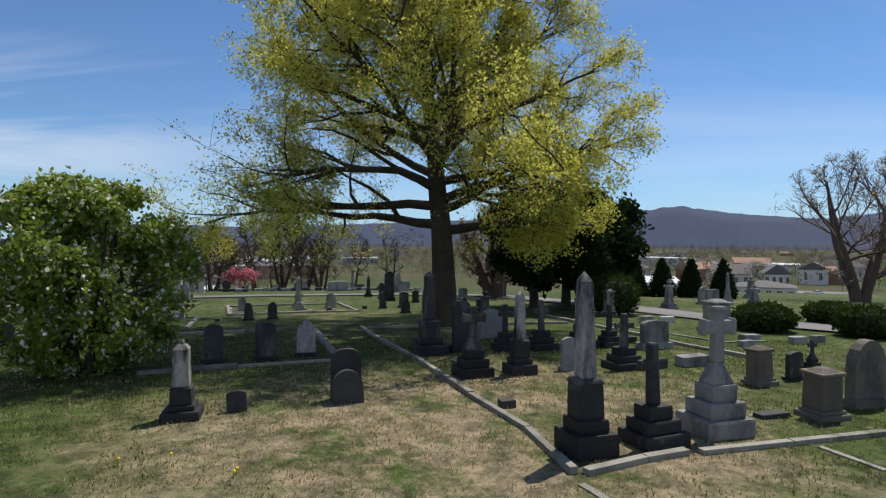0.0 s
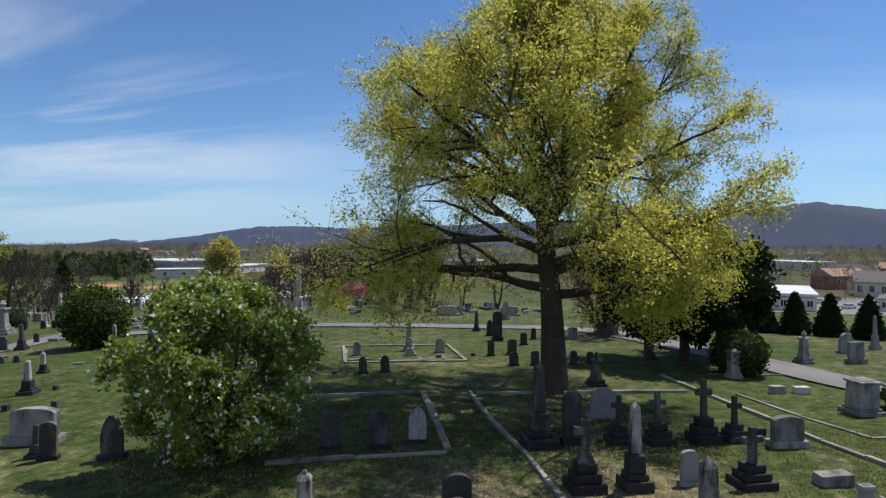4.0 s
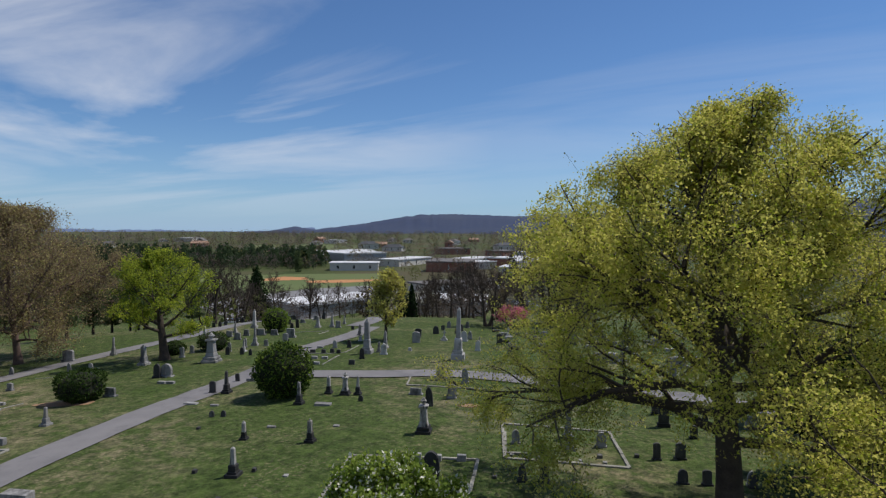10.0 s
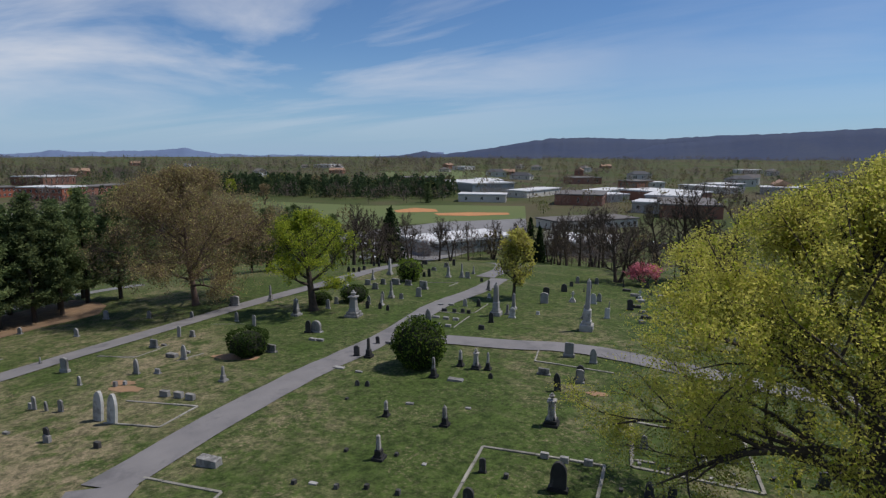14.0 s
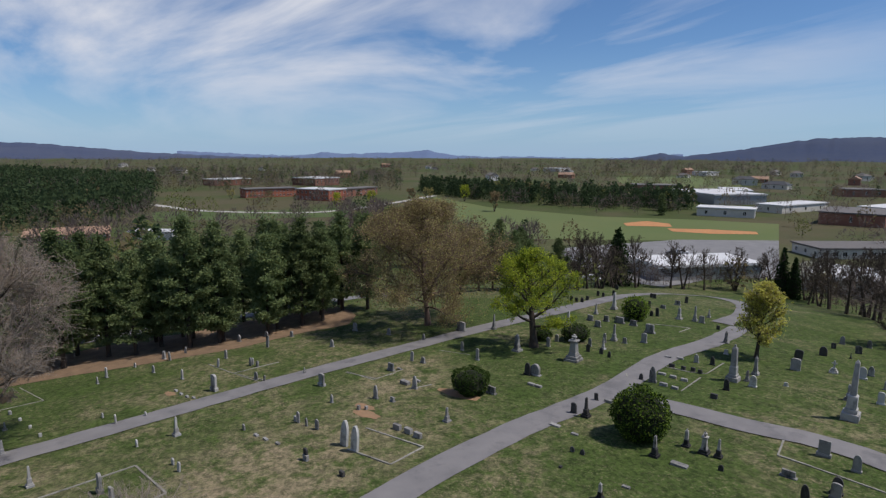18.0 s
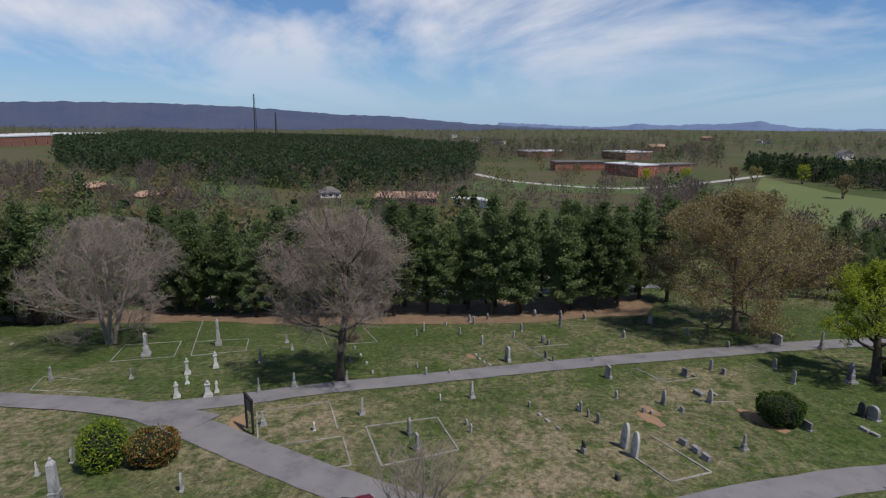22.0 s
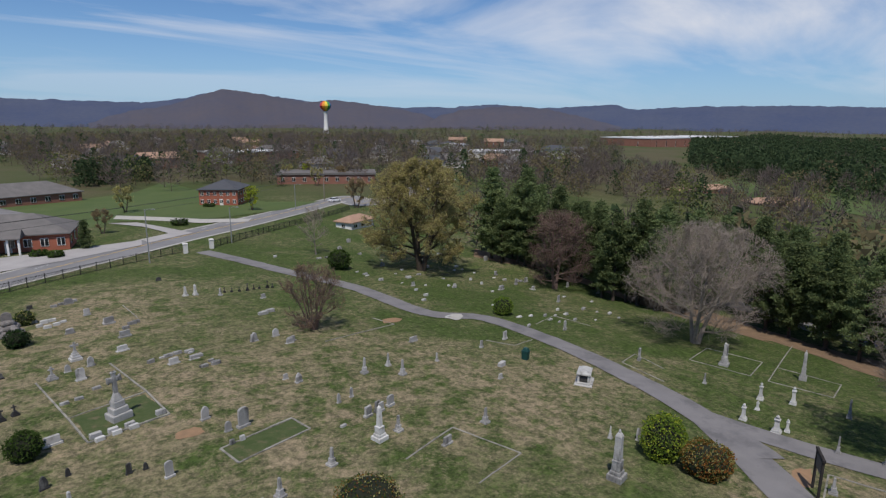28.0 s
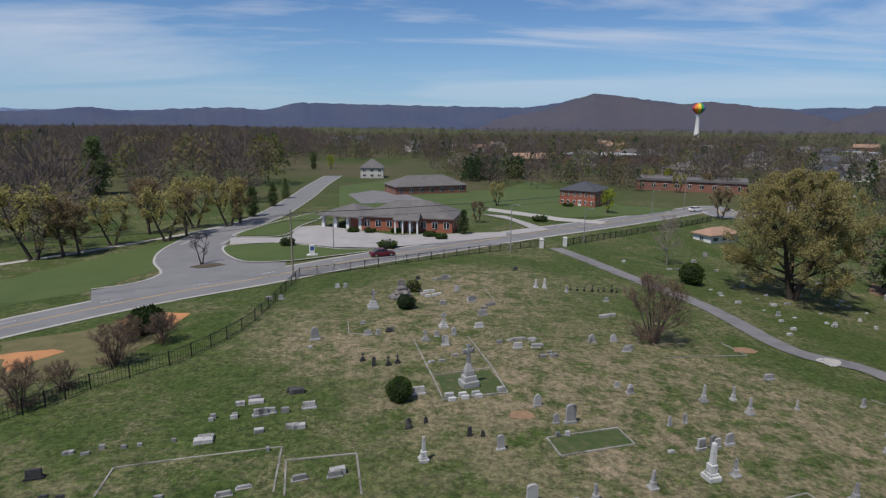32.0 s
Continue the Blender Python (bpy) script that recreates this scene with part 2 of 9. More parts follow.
    # open country past the edge of the burial ground
    ln = n.new("ShaderNodeVectorMath")
    ln.operation = "LENGTH"
    l.new(geo.outputs["Position"], ln.inputs[0])
    col = mixc(rng(ln.outputs["Value"], 170, 260), col, far)
    l.new(col, bs.inputs["Base Color"])
    bp = n.new("ShaderNodeBump")
    bp.inputs["Strength"].default_value, bp.inputs["Distance"].default_value = 0.6, 0.05
    l.new(nz(18, 6, 0.75), bp.inputs["Height"])
    l.new(bp.outputs[0], bs.inputs["Normal"])
    return m


TURF = grass_mat()
ASPHALT = mat("worn_asphalt", (0.150, 0.146, 0.150), (0.205, 0.198, 0.198), 0.9, 0.5, 60, 0.2, c=(0.125, 0.122, 0.126))
ROADTOP = mat("road_asphalt", (0.155, 0.155, 0.160), (0.205, 0.203, 0.205), 0.9, 0.25, 50, 0.1)
CONCRETE = mat("pale_concrete", (0.42, 0.405, 0.375), (0.32, 0.31, 0.285), 0.9, 0.8, 30, 0.1)
PAINT_W = mat("white_road_paint", (0.62, 0.62, 0.60), (0.45, 0.45, 0.44), 0.8, 2, 30, 0)
PAINT_Y = mat("yellow_road_paint", (0.55, 0.38, 0.14), (0.42, 0.30, 0.13), 0.8, 2, 30, 0)
SOIL = mat("orange_clay", (0.50, 0.235, 0.095), (0.34, 0.170, 0.080), 0.95, 0.5, 12, 0.4)
DIRT = mat("bare_earth", (0.30, 0.185, 0.105), (0.205, 0.135, 0.080), 0.95, 1.2, 20, 0.4)
STRAW = mat("pine_straw", (0.225, 0.150, 0.090), (0.125, 0.085, 0.055), 0.95, 0.8, 25, 0.4)
LAWN = mat("mown_lawn", (0.052, 0.086, 0.022), (0.080, 0.106, 0.032), 0.95, 0.15, 14, 0.3)
FIELD = mat("field_grass", (0.085, 0.120, 0.036), (0.118, 0.135, 0.048), 0.95, 0.02, 3, 0.1)
WOODFLOOR = mat("leaf_litter", (0.095, 0.072, 0.048), (0.060, 0.052, 0.034), 0.95, 0.06, 2, 0.2)
BARK = mat("grey_brown_bark", (0.085, 0.066, 0.050), (0.040, 0.032, 0.026), 0.95, 2.5, 22, 0.9)
BARK_PALE = mat("pale_grey_bark", (0.31, 0.265, 0.222), (0.185, 0.155, 0.128), 0.95, 2, 18, 0.6)
BARK_RED = mat("red_brown_twigs", (0.165, 0.112, 0.090), (0.095, 0.066, 0.054), 0.95, 2, 18, 0.5)



# ---- the lie of the land ----
def smooth(a, b, v):
    t = np.clip((v - a) / (b - a), 0, 1)
    return t * t * (3 - 2 * t)


def level(x, y):
    """Height of the ground: a rounded hilltop that falls to the valley west and north, and to the road in the south."""
    x, y = np.asarray(x, float) / 0.86, np.asarray(y, float) / 0.86
    r = np.sqrt(x * x + y * y) + 1e-6
    lim = np.where(y < 0, 100 + 50 * np.clip(-y / r, 0, 1), 100)
    k = np.minimum(1, lim / r)
    xs, ys = x * k, y * k
    a = -(np.sqrt(xs * xs + 400) - 20) / 100 * np.where(xs > 0, 0.5, 1.0)
    b = ys / 100
    c1, c2, c3, c4, c5, c6, c7, c8 = (6.60, 0.13, -5.18, -3.37, -3.48, 2.10, -3.94, -1.70)
    base = c1 * a + c2 * b + c3 * a * a + c4 * a * b + c5 * b * b + c6 * a * a * b + c7 * a * b * b + c8 * b ** 3
    south = smooth(0.15, 0.75, -y / r)
    far = -16 + 11.5 * south
    return 0.86 * (base + (far - base) * smooth(1.0, 1.9, r / lim))


def gz(x, y):
    return float(level(x, y))


def mesh_of(name, verts, faces, material, shade=False):
    me = bpy.data.meshes.new(name)
    me.from_pydata([tuple(v) for v in verts], [], faces)
    me.materials.append(material)
    if shade:
        me.shade_smooth()
    me.update()
    return me


def make_ground():
    na = 288
    rad = np.concatenate([np.arange(0.8, 40, 0.9), np.arange(40, 130, 1.6), np.geomspace(132, 4800, 70)])
    ang = np.linspace(0, 2 * np.pi, na, endpoint=False)
    rr, aa = np.meshgrid(rad, ang, indexing="ij")
    x, y = (rr * np.cos(aa)).ravel(), (rr * np.sin(aa)).ravel()
    z = level(x, y)
    r = np.hypot(x, y)
    roll = np.array([noise.noise((px * 0.0035, py * 0.0035, 3.0)) for px, py in zip(x, y)])
    z = z + roll * 10 * smooth(450, 1400, r)
    verts = [(0, 0, gz(0, 0))] + list(zip(x, y, z))
    faces = [(0, 1 + j, 1 + (j + 1) % na) for j in range(na)]
    for i in range(len(rad) - 1):
        a, b = 1 + i * na, 1 + (i + 1) * na
        faces += [(a + j, b + j, b + (j + 1) % na, a + (j + 1) % na) for j in range(na)]
    me = mesh_of("ground", verts, faces, TURF, True)
    return tagged(new("ground", me), "spring turf with dry straw-coloured patches on a gentle hill", "ground", kind="structure")


ground_ob = make_ground()


def spline(pts, step=1.5):
    """A smooth line through the points, as evenly spaced places."""
    p = [np.array(q, float) for q in pts]
    p = [2 * p[0] - p[1]] + p + [2 * p[-1] - p[-2]]
    out = []
    for i in range(1, len(p) - 2):
        n = max(2, int(np.linalg.norm(p[i + 1] - p[i]) / step))
        for k in range(n):
            t = k / n
            a, b, c, d = p[i - 1], p[i], p[i + 1], p[i + 2]
            out.append(0.5 * (2 * b + (c - a) * t + (2 * a - 5 * b + 4 * c - d) * t * t + (3 * b - a - 3 * c + d) * t ** 3))
    out.append(p[-2])
    return np.array(out)


def ribbon(name, line, half, lift, material, off=0.0, wob=0.0, seed=1):
    """A strip that lies on the ground along the line."""
    p = spline(line)
    d = np.gradient(p, axis=0)
    d /= np.linalg.norm(d, axis=1)[:, None] + 1e-9
    nrm = np.stack([-d[:, 1], d[:, 0]], 1)
    rs = np.random.RandomState(seed)
    cols = 5 if half > 0.5 else 2
    verts = []
    for i in range(len(p)):
        w1, w2 = rs.uniform(-wob, wob, 2)
        for k in range(cols):
            s = (2 * k / (cols - 1) - 1) * half + off + (w1 if k == 0 else w2 if k == cols - 1 else 0)
            q = p[i] + nrm[i] * s
            crown = 0.03 * (1 - ((2 * k / (cols - 1) - 1)) ** 2) if half > 1 else 0
            verts.append((q[0], q[1], gz(q[0], q[1]) + lift + crown))
    faces = [(i * cols + k, i * cols + k + 1, (i + 1) * cols + k + 1, (i + 1) * cols + k) for i in range(len(p) - 1) for k in range(cols - 1)]
    return mesh_of(name, verts, faces, material)


def patch(name, ring, lift, material, grid=6.0, wob=0.0, seed=3):
    """A flat area inside a closed outline that follows the ground."""
    bm = bmesh.new()
    p = [np.array(q, float) for q in ring]
    pts = []
    rs = np.random.RandomState(seed)
    for i in range(len(p)):
        a, b = p[i], p[(i + 1) % len(p)]
        n = max(1, int(np.linalg.norm(b - a) / grid))
        for k in range(n):
            q = a + (b - a) * k / n
            pts.append(q + rs.uniform(-wob, wob, 2))
    vs = [bm.verts.new((q[0], q[1], gz(q[0], q[1]) + lift)) for q in pts]
    bm.faces.new(vs)
    bmesh.ops.triangulate(bm, faces=bm.faces[:])
    for _ in range(2):
        long_edges = [e for e in bm.edges if e.calc_length() > grid * 1.5]
        if long_edges:
            bmesh.ops.subdivide_edges(bm, edges=long_edges, cuts=1)
            bmesh.ops.triangulate(bm, faces=bm.faces[:])
    for v in bm.verts:
        v.co.z = gz(v.co.x, v.co.y) + lift
    bmesh.ops.recalc_face_normals(bm, faces=bm.faces[:])
    me = bpy.data.meshes.new(name)
    bm.to_mesh(me)
    bm.free()
    me.materials.append(material)
    return me


def blob(cx, cy, rx, ry, deg=0, n=14, seed=0, rag=0.22):
    rs = np.random.RandomState(seed)
    c, s = math.cos(radians(deg)), math.sin(radians(deg))
    out = []
    for i in range(n):
        a = 2 * math.pi * i / n
        k = 1 + rs.uniform(-rag, rag)
        u, v = rx * k * math.cos(a), ry * k * math.sin(a)
        out.append((cx + u * c - v * s, cy + u * s + v * c))
    return out


# ---- drives through the burial ground ----
drive_main = [(-29.32, 10.06), (-31.93, 17.61), (-34.15, 25.73), (-36.73, 38.47), (-41.07, 50.28), (-42.95, 61.51), (-45.94, 71.70)]
drive_under = [(-47.70, -24.89), (-42.97, -18.02), (-38.21, -11.58), (-34.27, -5.58), (-27.52, 6.12), (-29.32, 10.06)]
drive_west = [(-47.70, -24.89), (-49.33, -17.40), (-51.61, -10.96), (-54.32, 0.62), (-58.06, 15.48), (-60.90, 29.54), (-64.09, 45.65), (-66.84, 64.30), (-71.33, 78.17), (-77.00, 95.68)]
drive_loop = [(-77.00, 95.68), (-73.13, 104.04), (-58.96, 91.95), (-50.61, 79.67), (-48.51, 71.39)]
drive_east = [(-36.46, 37.46), (-31.00, 39.53), (-25.94, 41.07), (-20.46, 43.47), (-12.4, 43.4), (-6.2, 43.0), (0.5, 43.2), (4.2, 40.6), (6.7, 36.3), (8.8, 32.4), (10.2, 30.0), (11.4, 27.0), (13.2, 24.6), (17.5, 20.5)]
drive_south = [(-44.35, -18.10), (-45.72, -21.13), (-49.23, -30.66), (-51.79, -46.38), (-50.57, -59.04), (-44.14, -63.90), (-41.87, -80.65), (-36.40, -93.75), (-31.95, -105.23), (-27.30, -116.02)]
for nm, ln, w in (("drive_main", drive_main, 1.36), ("drive_under", drive_under, 1.63), ("drive_west", drive_west, 1.5),
                  ("drive_loop", drive_loop, 1.46), ("drive_east", drive_east, 1.38), ("drive_south", drive_south, 1.63)):
    lift = 0.05 + 0.006 * ["drive_main", "drive_under", "drive_west", "drive_loop", "drive_east", "drive_south"].index(nm)
    tagged(new(nm, ribbon(nm, ln, w, lift, ASPHALT, wob=0.08)), "worn grey asphalt lane with ragged grassy edges", "road", kind="structure")

# ---- the public road and the street that joins it ----
road_line = [(55.01, -61.08), (49.77, -67.45), (43.61, -74.16), (35.67, -81.46), (25.69, -88.78), (14.01, -98.89), (-6.03, -114.82), (-34.34, -139.75), (-64.80, -166.20), (-92.36, -186.18), (-90.31, -171.84), (-117.50, -187.79), (-161.25, -223.74)]
street_line = [(35.97, -91.44), (42.09, -104.54), (45.40, -118.34), (44.30, -134.35), (41.83, -159.06), (43.32, -200.77), (46.25, -245.83), (47.26, -294.97)]
tagged(new("road", ribbon("road", road_line, 4.82, 0.06, ROADTOP)), "grey two-lane public road with pale edges", "road", kind="structure")
tagged(new("street", ribbon("street", street_line, 4.3, 0.07, ROADTOP)), "grey side street that runs off past the woods", "road", kind="structure")



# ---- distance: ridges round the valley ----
# woods tinted with the blue of distance haze, palest on the farthest ridge
RIDGE = mat("hazed_wooded_mountain", (0.044, 0.060, 0.114), (0.064, 0.077, 0.118), 1.0, 0.004, 0.05, 0.0)
RIDGE_BLUE = mat("hazed_dark_mountain", (0.030, 0.046, 0.096), (0.046, 0.060, 0.098), 1.0, 0.004, 0.05, 0.0)
RIDGE_FAR = mat("hazed_far_mountain", (0.105, 0.150, 0.255), (0.125, 0.170, 0.270), 1.0, 0.002, 0.02, 0.0)
HILL = mat("hazed_wooded_hill", (0.060, 0.062, 0.088), (0.076, 0.070, 0.084), 1.0, 0.006, 0.05, 0.0)


def ridge(name, prof, dist, material, deep=700, base=-40, rough=6.0, seed=0.0, label=""):
    """A long mountain: (bearing, degrees above eye level) along its crest, counted anticlockwise from +y."""
    az = np.array([p[0] for p in prof], float)
    el = np.array([p[1] for p in prof], float)
    aa = np.arange(az[0], az[-1] + 0.01, 0.2)
    ee = np.interp(aa, az, el)
    ee = np.convolve(np.pad(ee, 3, mode="edge"), np.array([1, 2, 3, 4, 3, 2, 1]) / 16, "valid")
    ee = ee + np.array([0.10 * noise.noise((a * 1.1 + seed, 2.0, seed)) + 0.06 * noise.noise((a * 3.1, 7.0, seed)) for a in aa])
    rows = ((-1.0, 0.0), (-0.75, 0.22), (-0.5, 0.48), (-0.25, 0.76), (0.0, 1.0), (0.5, 0.5), (1.0, 0.0))
    verts = []
    for off, k in rows:
        for a, e in zip(aa, ee):
            n = noise.noise((a * 0.3 + seed, off * 1.2, seed)) + 0.4 * noise.noise((a * 0.9, off * 2.5, seed + 5))
            d = dist + off * deep + n * deep * 0.12 * (1 if off else 0)
            top = 24 + dist * math.tan(radians(e))
            z = base + (top - base) * k + n * rough * (2.5 if 0 < k < 1 else 0.15)
            verts.append((-math.sin(radians(a)) * d, math.cos(radians(a)) * d, z))
    m = len(aa)
    faces = [(i * m + j, i * m + j + 1, (i + 1) * m + j + 1, (i + 1) * m + j) for i in range(len(rows) - 1) for j in range(m - 1)]
    me = mesh_of(name, verts, faces, material, True)
    return tagged(new(name, me), label or "wooded mountain ridge across the valley, coloured with blue-grey haze", "mountain", kind="structure")


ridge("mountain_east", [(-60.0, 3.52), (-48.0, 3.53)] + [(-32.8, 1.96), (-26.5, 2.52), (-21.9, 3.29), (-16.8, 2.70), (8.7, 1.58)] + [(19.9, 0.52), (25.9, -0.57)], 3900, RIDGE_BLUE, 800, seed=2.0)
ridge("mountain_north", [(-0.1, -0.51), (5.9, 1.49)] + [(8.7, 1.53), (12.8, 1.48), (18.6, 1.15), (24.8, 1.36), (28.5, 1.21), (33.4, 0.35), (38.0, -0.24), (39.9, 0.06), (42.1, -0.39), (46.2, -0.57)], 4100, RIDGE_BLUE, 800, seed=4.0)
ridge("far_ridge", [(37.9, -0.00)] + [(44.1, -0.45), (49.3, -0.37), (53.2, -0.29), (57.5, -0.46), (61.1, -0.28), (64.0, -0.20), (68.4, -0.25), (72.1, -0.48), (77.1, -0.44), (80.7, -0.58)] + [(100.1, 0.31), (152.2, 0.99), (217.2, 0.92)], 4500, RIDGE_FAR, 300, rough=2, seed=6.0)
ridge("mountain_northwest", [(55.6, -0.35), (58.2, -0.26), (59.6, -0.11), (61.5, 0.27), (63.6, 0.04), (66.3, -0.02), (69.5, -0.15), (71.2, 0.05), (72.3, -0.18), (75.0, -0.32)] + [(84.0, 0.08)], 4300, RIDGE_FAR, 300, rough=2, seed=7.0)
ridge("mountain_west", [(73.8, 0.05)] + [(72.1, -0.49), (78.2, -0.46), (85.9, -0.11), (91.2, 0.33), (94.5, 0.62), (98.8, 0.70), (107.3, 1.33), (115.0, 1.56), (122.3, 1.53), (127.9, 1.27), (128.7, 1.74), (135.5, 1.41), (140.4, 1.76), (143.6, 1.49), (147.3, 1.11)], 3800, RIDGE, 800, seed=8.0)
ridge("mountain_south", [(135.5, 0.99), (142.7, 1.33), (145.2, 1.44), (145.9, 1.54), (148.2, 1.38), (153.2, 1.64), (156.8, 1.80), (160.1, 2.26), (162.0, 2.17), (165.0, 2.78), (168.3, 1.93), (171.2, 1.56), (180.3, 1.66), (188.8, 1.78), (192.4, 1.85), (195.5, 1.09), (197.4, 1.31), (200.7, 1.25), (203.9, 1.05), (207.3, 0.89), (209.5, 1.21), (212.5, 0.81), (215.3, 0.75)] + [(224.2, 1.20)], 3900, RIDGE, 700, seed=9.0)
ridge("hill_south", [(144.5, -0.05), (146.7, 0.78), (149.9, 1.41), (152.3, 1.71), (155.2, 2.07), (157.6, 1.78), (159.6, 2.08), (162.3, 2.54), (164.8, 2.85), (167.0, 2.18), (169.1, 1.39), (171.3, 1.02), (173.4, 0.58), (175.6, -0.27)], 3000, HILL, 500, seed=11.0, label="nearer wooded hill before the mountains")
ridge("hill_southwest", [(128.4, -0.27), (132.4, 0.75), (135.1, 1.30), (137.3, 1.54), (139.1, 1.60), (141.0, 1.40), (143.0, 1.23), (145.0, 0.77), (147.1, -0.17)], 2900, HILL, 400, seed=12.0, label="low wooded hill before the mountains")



# ---- trees ----
def part(name, data, parent, label=""):
    ob = new(name, data)
    ob.parent = parent
    return tagged(ob, label)


def tube_mesh(name, lines, material):
    """Tapered limbs: every line is (points, radii, sides); lines of one kind are made together."""
    kinds = {}
    for pts, rad, sides in lines:
        kinds.setdefault((len(pts), sides), []).append((pts, rad))
    verts, faces, o = [], [], 0
    for (m, sides), group in kinds.items():
        pts = np.array([g[0] for g in group], float)
        rad = np.array([g[1] for g in group], float)
        n = len(group)
        d = np.gradient(pts, axis=1)
        d /= np.linalg.norm(d, axis=2)[:, :, None] + 1e-9
        steep = np.abs(d[:, :1, 2:3]) < 0.8
        ref = np.where(steep, np.array([0.31, 0.17, 0.93]), np.array([0.95, 0.2, 0.1]))
        u = np.cross(d, np.broadcast_to(ref, d.shape))
        u /= np.linalg.norm(u, axis=2)[:, :, None] + 1e-9
        v = np.cross(d, u)
        a = np.arange(sides) * 2 * np.pi / sides
        ring = pts[:, :, None] + rad[:, :, None, None] * (np.cos(a)[None, None, :, None] * u[:, :, None] + np.sin(a)[None, None, :, None] * v[:, :, None])
        verts.append(ring.reshape(-1, 3))
        k = np.arange(sides)
        k2 = (k + 1) % sides
        row = np.arange(m - 1)[:, None] * sides
        quad = np.stack([row + k, row + k2, row + sides + k2, row + sides + k], 2).reshape(1, -1, 4)
        faces.append((quad + (np.arange(n) * m * sides)[:, None, None] + o).reshape(-1, 4))
        o += n * m * sides
    verts, faces = np.concatenate(verts), np.concatenate(faces).astype(np.int32)
    me = bpy.data.meshes.new(name)
    me.vertices.add(len(verts))
    me.vertices.foreach_set("co", verts.ravel())
    me.loops.add(faces.size)
    me.loops.foreach_set("vertex_index", faces.ravel())
    me.polygons.add(len(faces))
    me.polygons.foreach_set("loop_start", np.arange(0, faces.size, 4, dtype=np.int32))
    me.materials.append(material)
    me.update(calc_edges=True)
    me.shade_smooth()
    return me


def leaf_mesh(name, places, size, material, rs, aspect=0.5, flat=0.0, mats=None, droop=0.0, corners=4):
    """Small pointed leaves at the places, each turned its own way."""
    p = np.asarray(places, float)
    n = len(p)
    d = rs.normal(size=(n, 3))
    d[:, 2] *= 1 - flat
    d[:, 2] -= droop
    d /= np.linalg.norm(d, axis=1)[:, None] + 1e-9
    s = rs.normal(size=(n, 3))
    s -= (s * d).sum(1)[:, None] * d
    s /= np.linalg.norm(s, axis=1)[:, None] + 1e-9
    ln = size * rs.uniform(0.6, 1.35, n)[:, None]
    w = ln * aspect
    a, c = p, p + d * ln
    b = p + d * ln * 0.45 + s * w * 0.5
    e = p + d * ln * 0.45 - s * w * 0.5
    verts = np.stack([a, b, c, e] if corners == 4 else [b, c, e], 1).reshape(-1, 3)
    me = bpy.data.meshes.new(name)
    me.vertices.add(corners * n)
    me.vertices.foreach_set("co", verts.ravel())
    me.loops.add(corners * n)
    me.loops.foreach_set("vertex_index", np.arange(corners * n, dtype=np.int32))
    me.polygons.add(n)
    me.polygons.foreach_set("loop_start", np.arange(0, corners * n, corners, dtype=np.int32))
    me.materials.append(material)
    if mats:
        for m in mats:
            me.materials.append(m)
        me.polygons.foreach_set("material_index", (rs.rand(n) ** 2 * (1 + len(mats))).astype(np.int32))
    me.update(calc_edges=True)
    return me


def bend(rs, start, way, length, n, wander, lift):
    """A wandering line that starts one way and slowly turns up."""
    p, d = np.array(start, float), np.array(way, float)
    d /= np.linalg.norm(d)
    out = [p.copy()]
    for _ in range(n):
        d = d + rs.normal(size=3) * wander + np.array([0, 0, lift])
        d /= np.linalg.norm(d)
        p = p + d * length / n
        out.append(p.copy())
    return np.array(out)


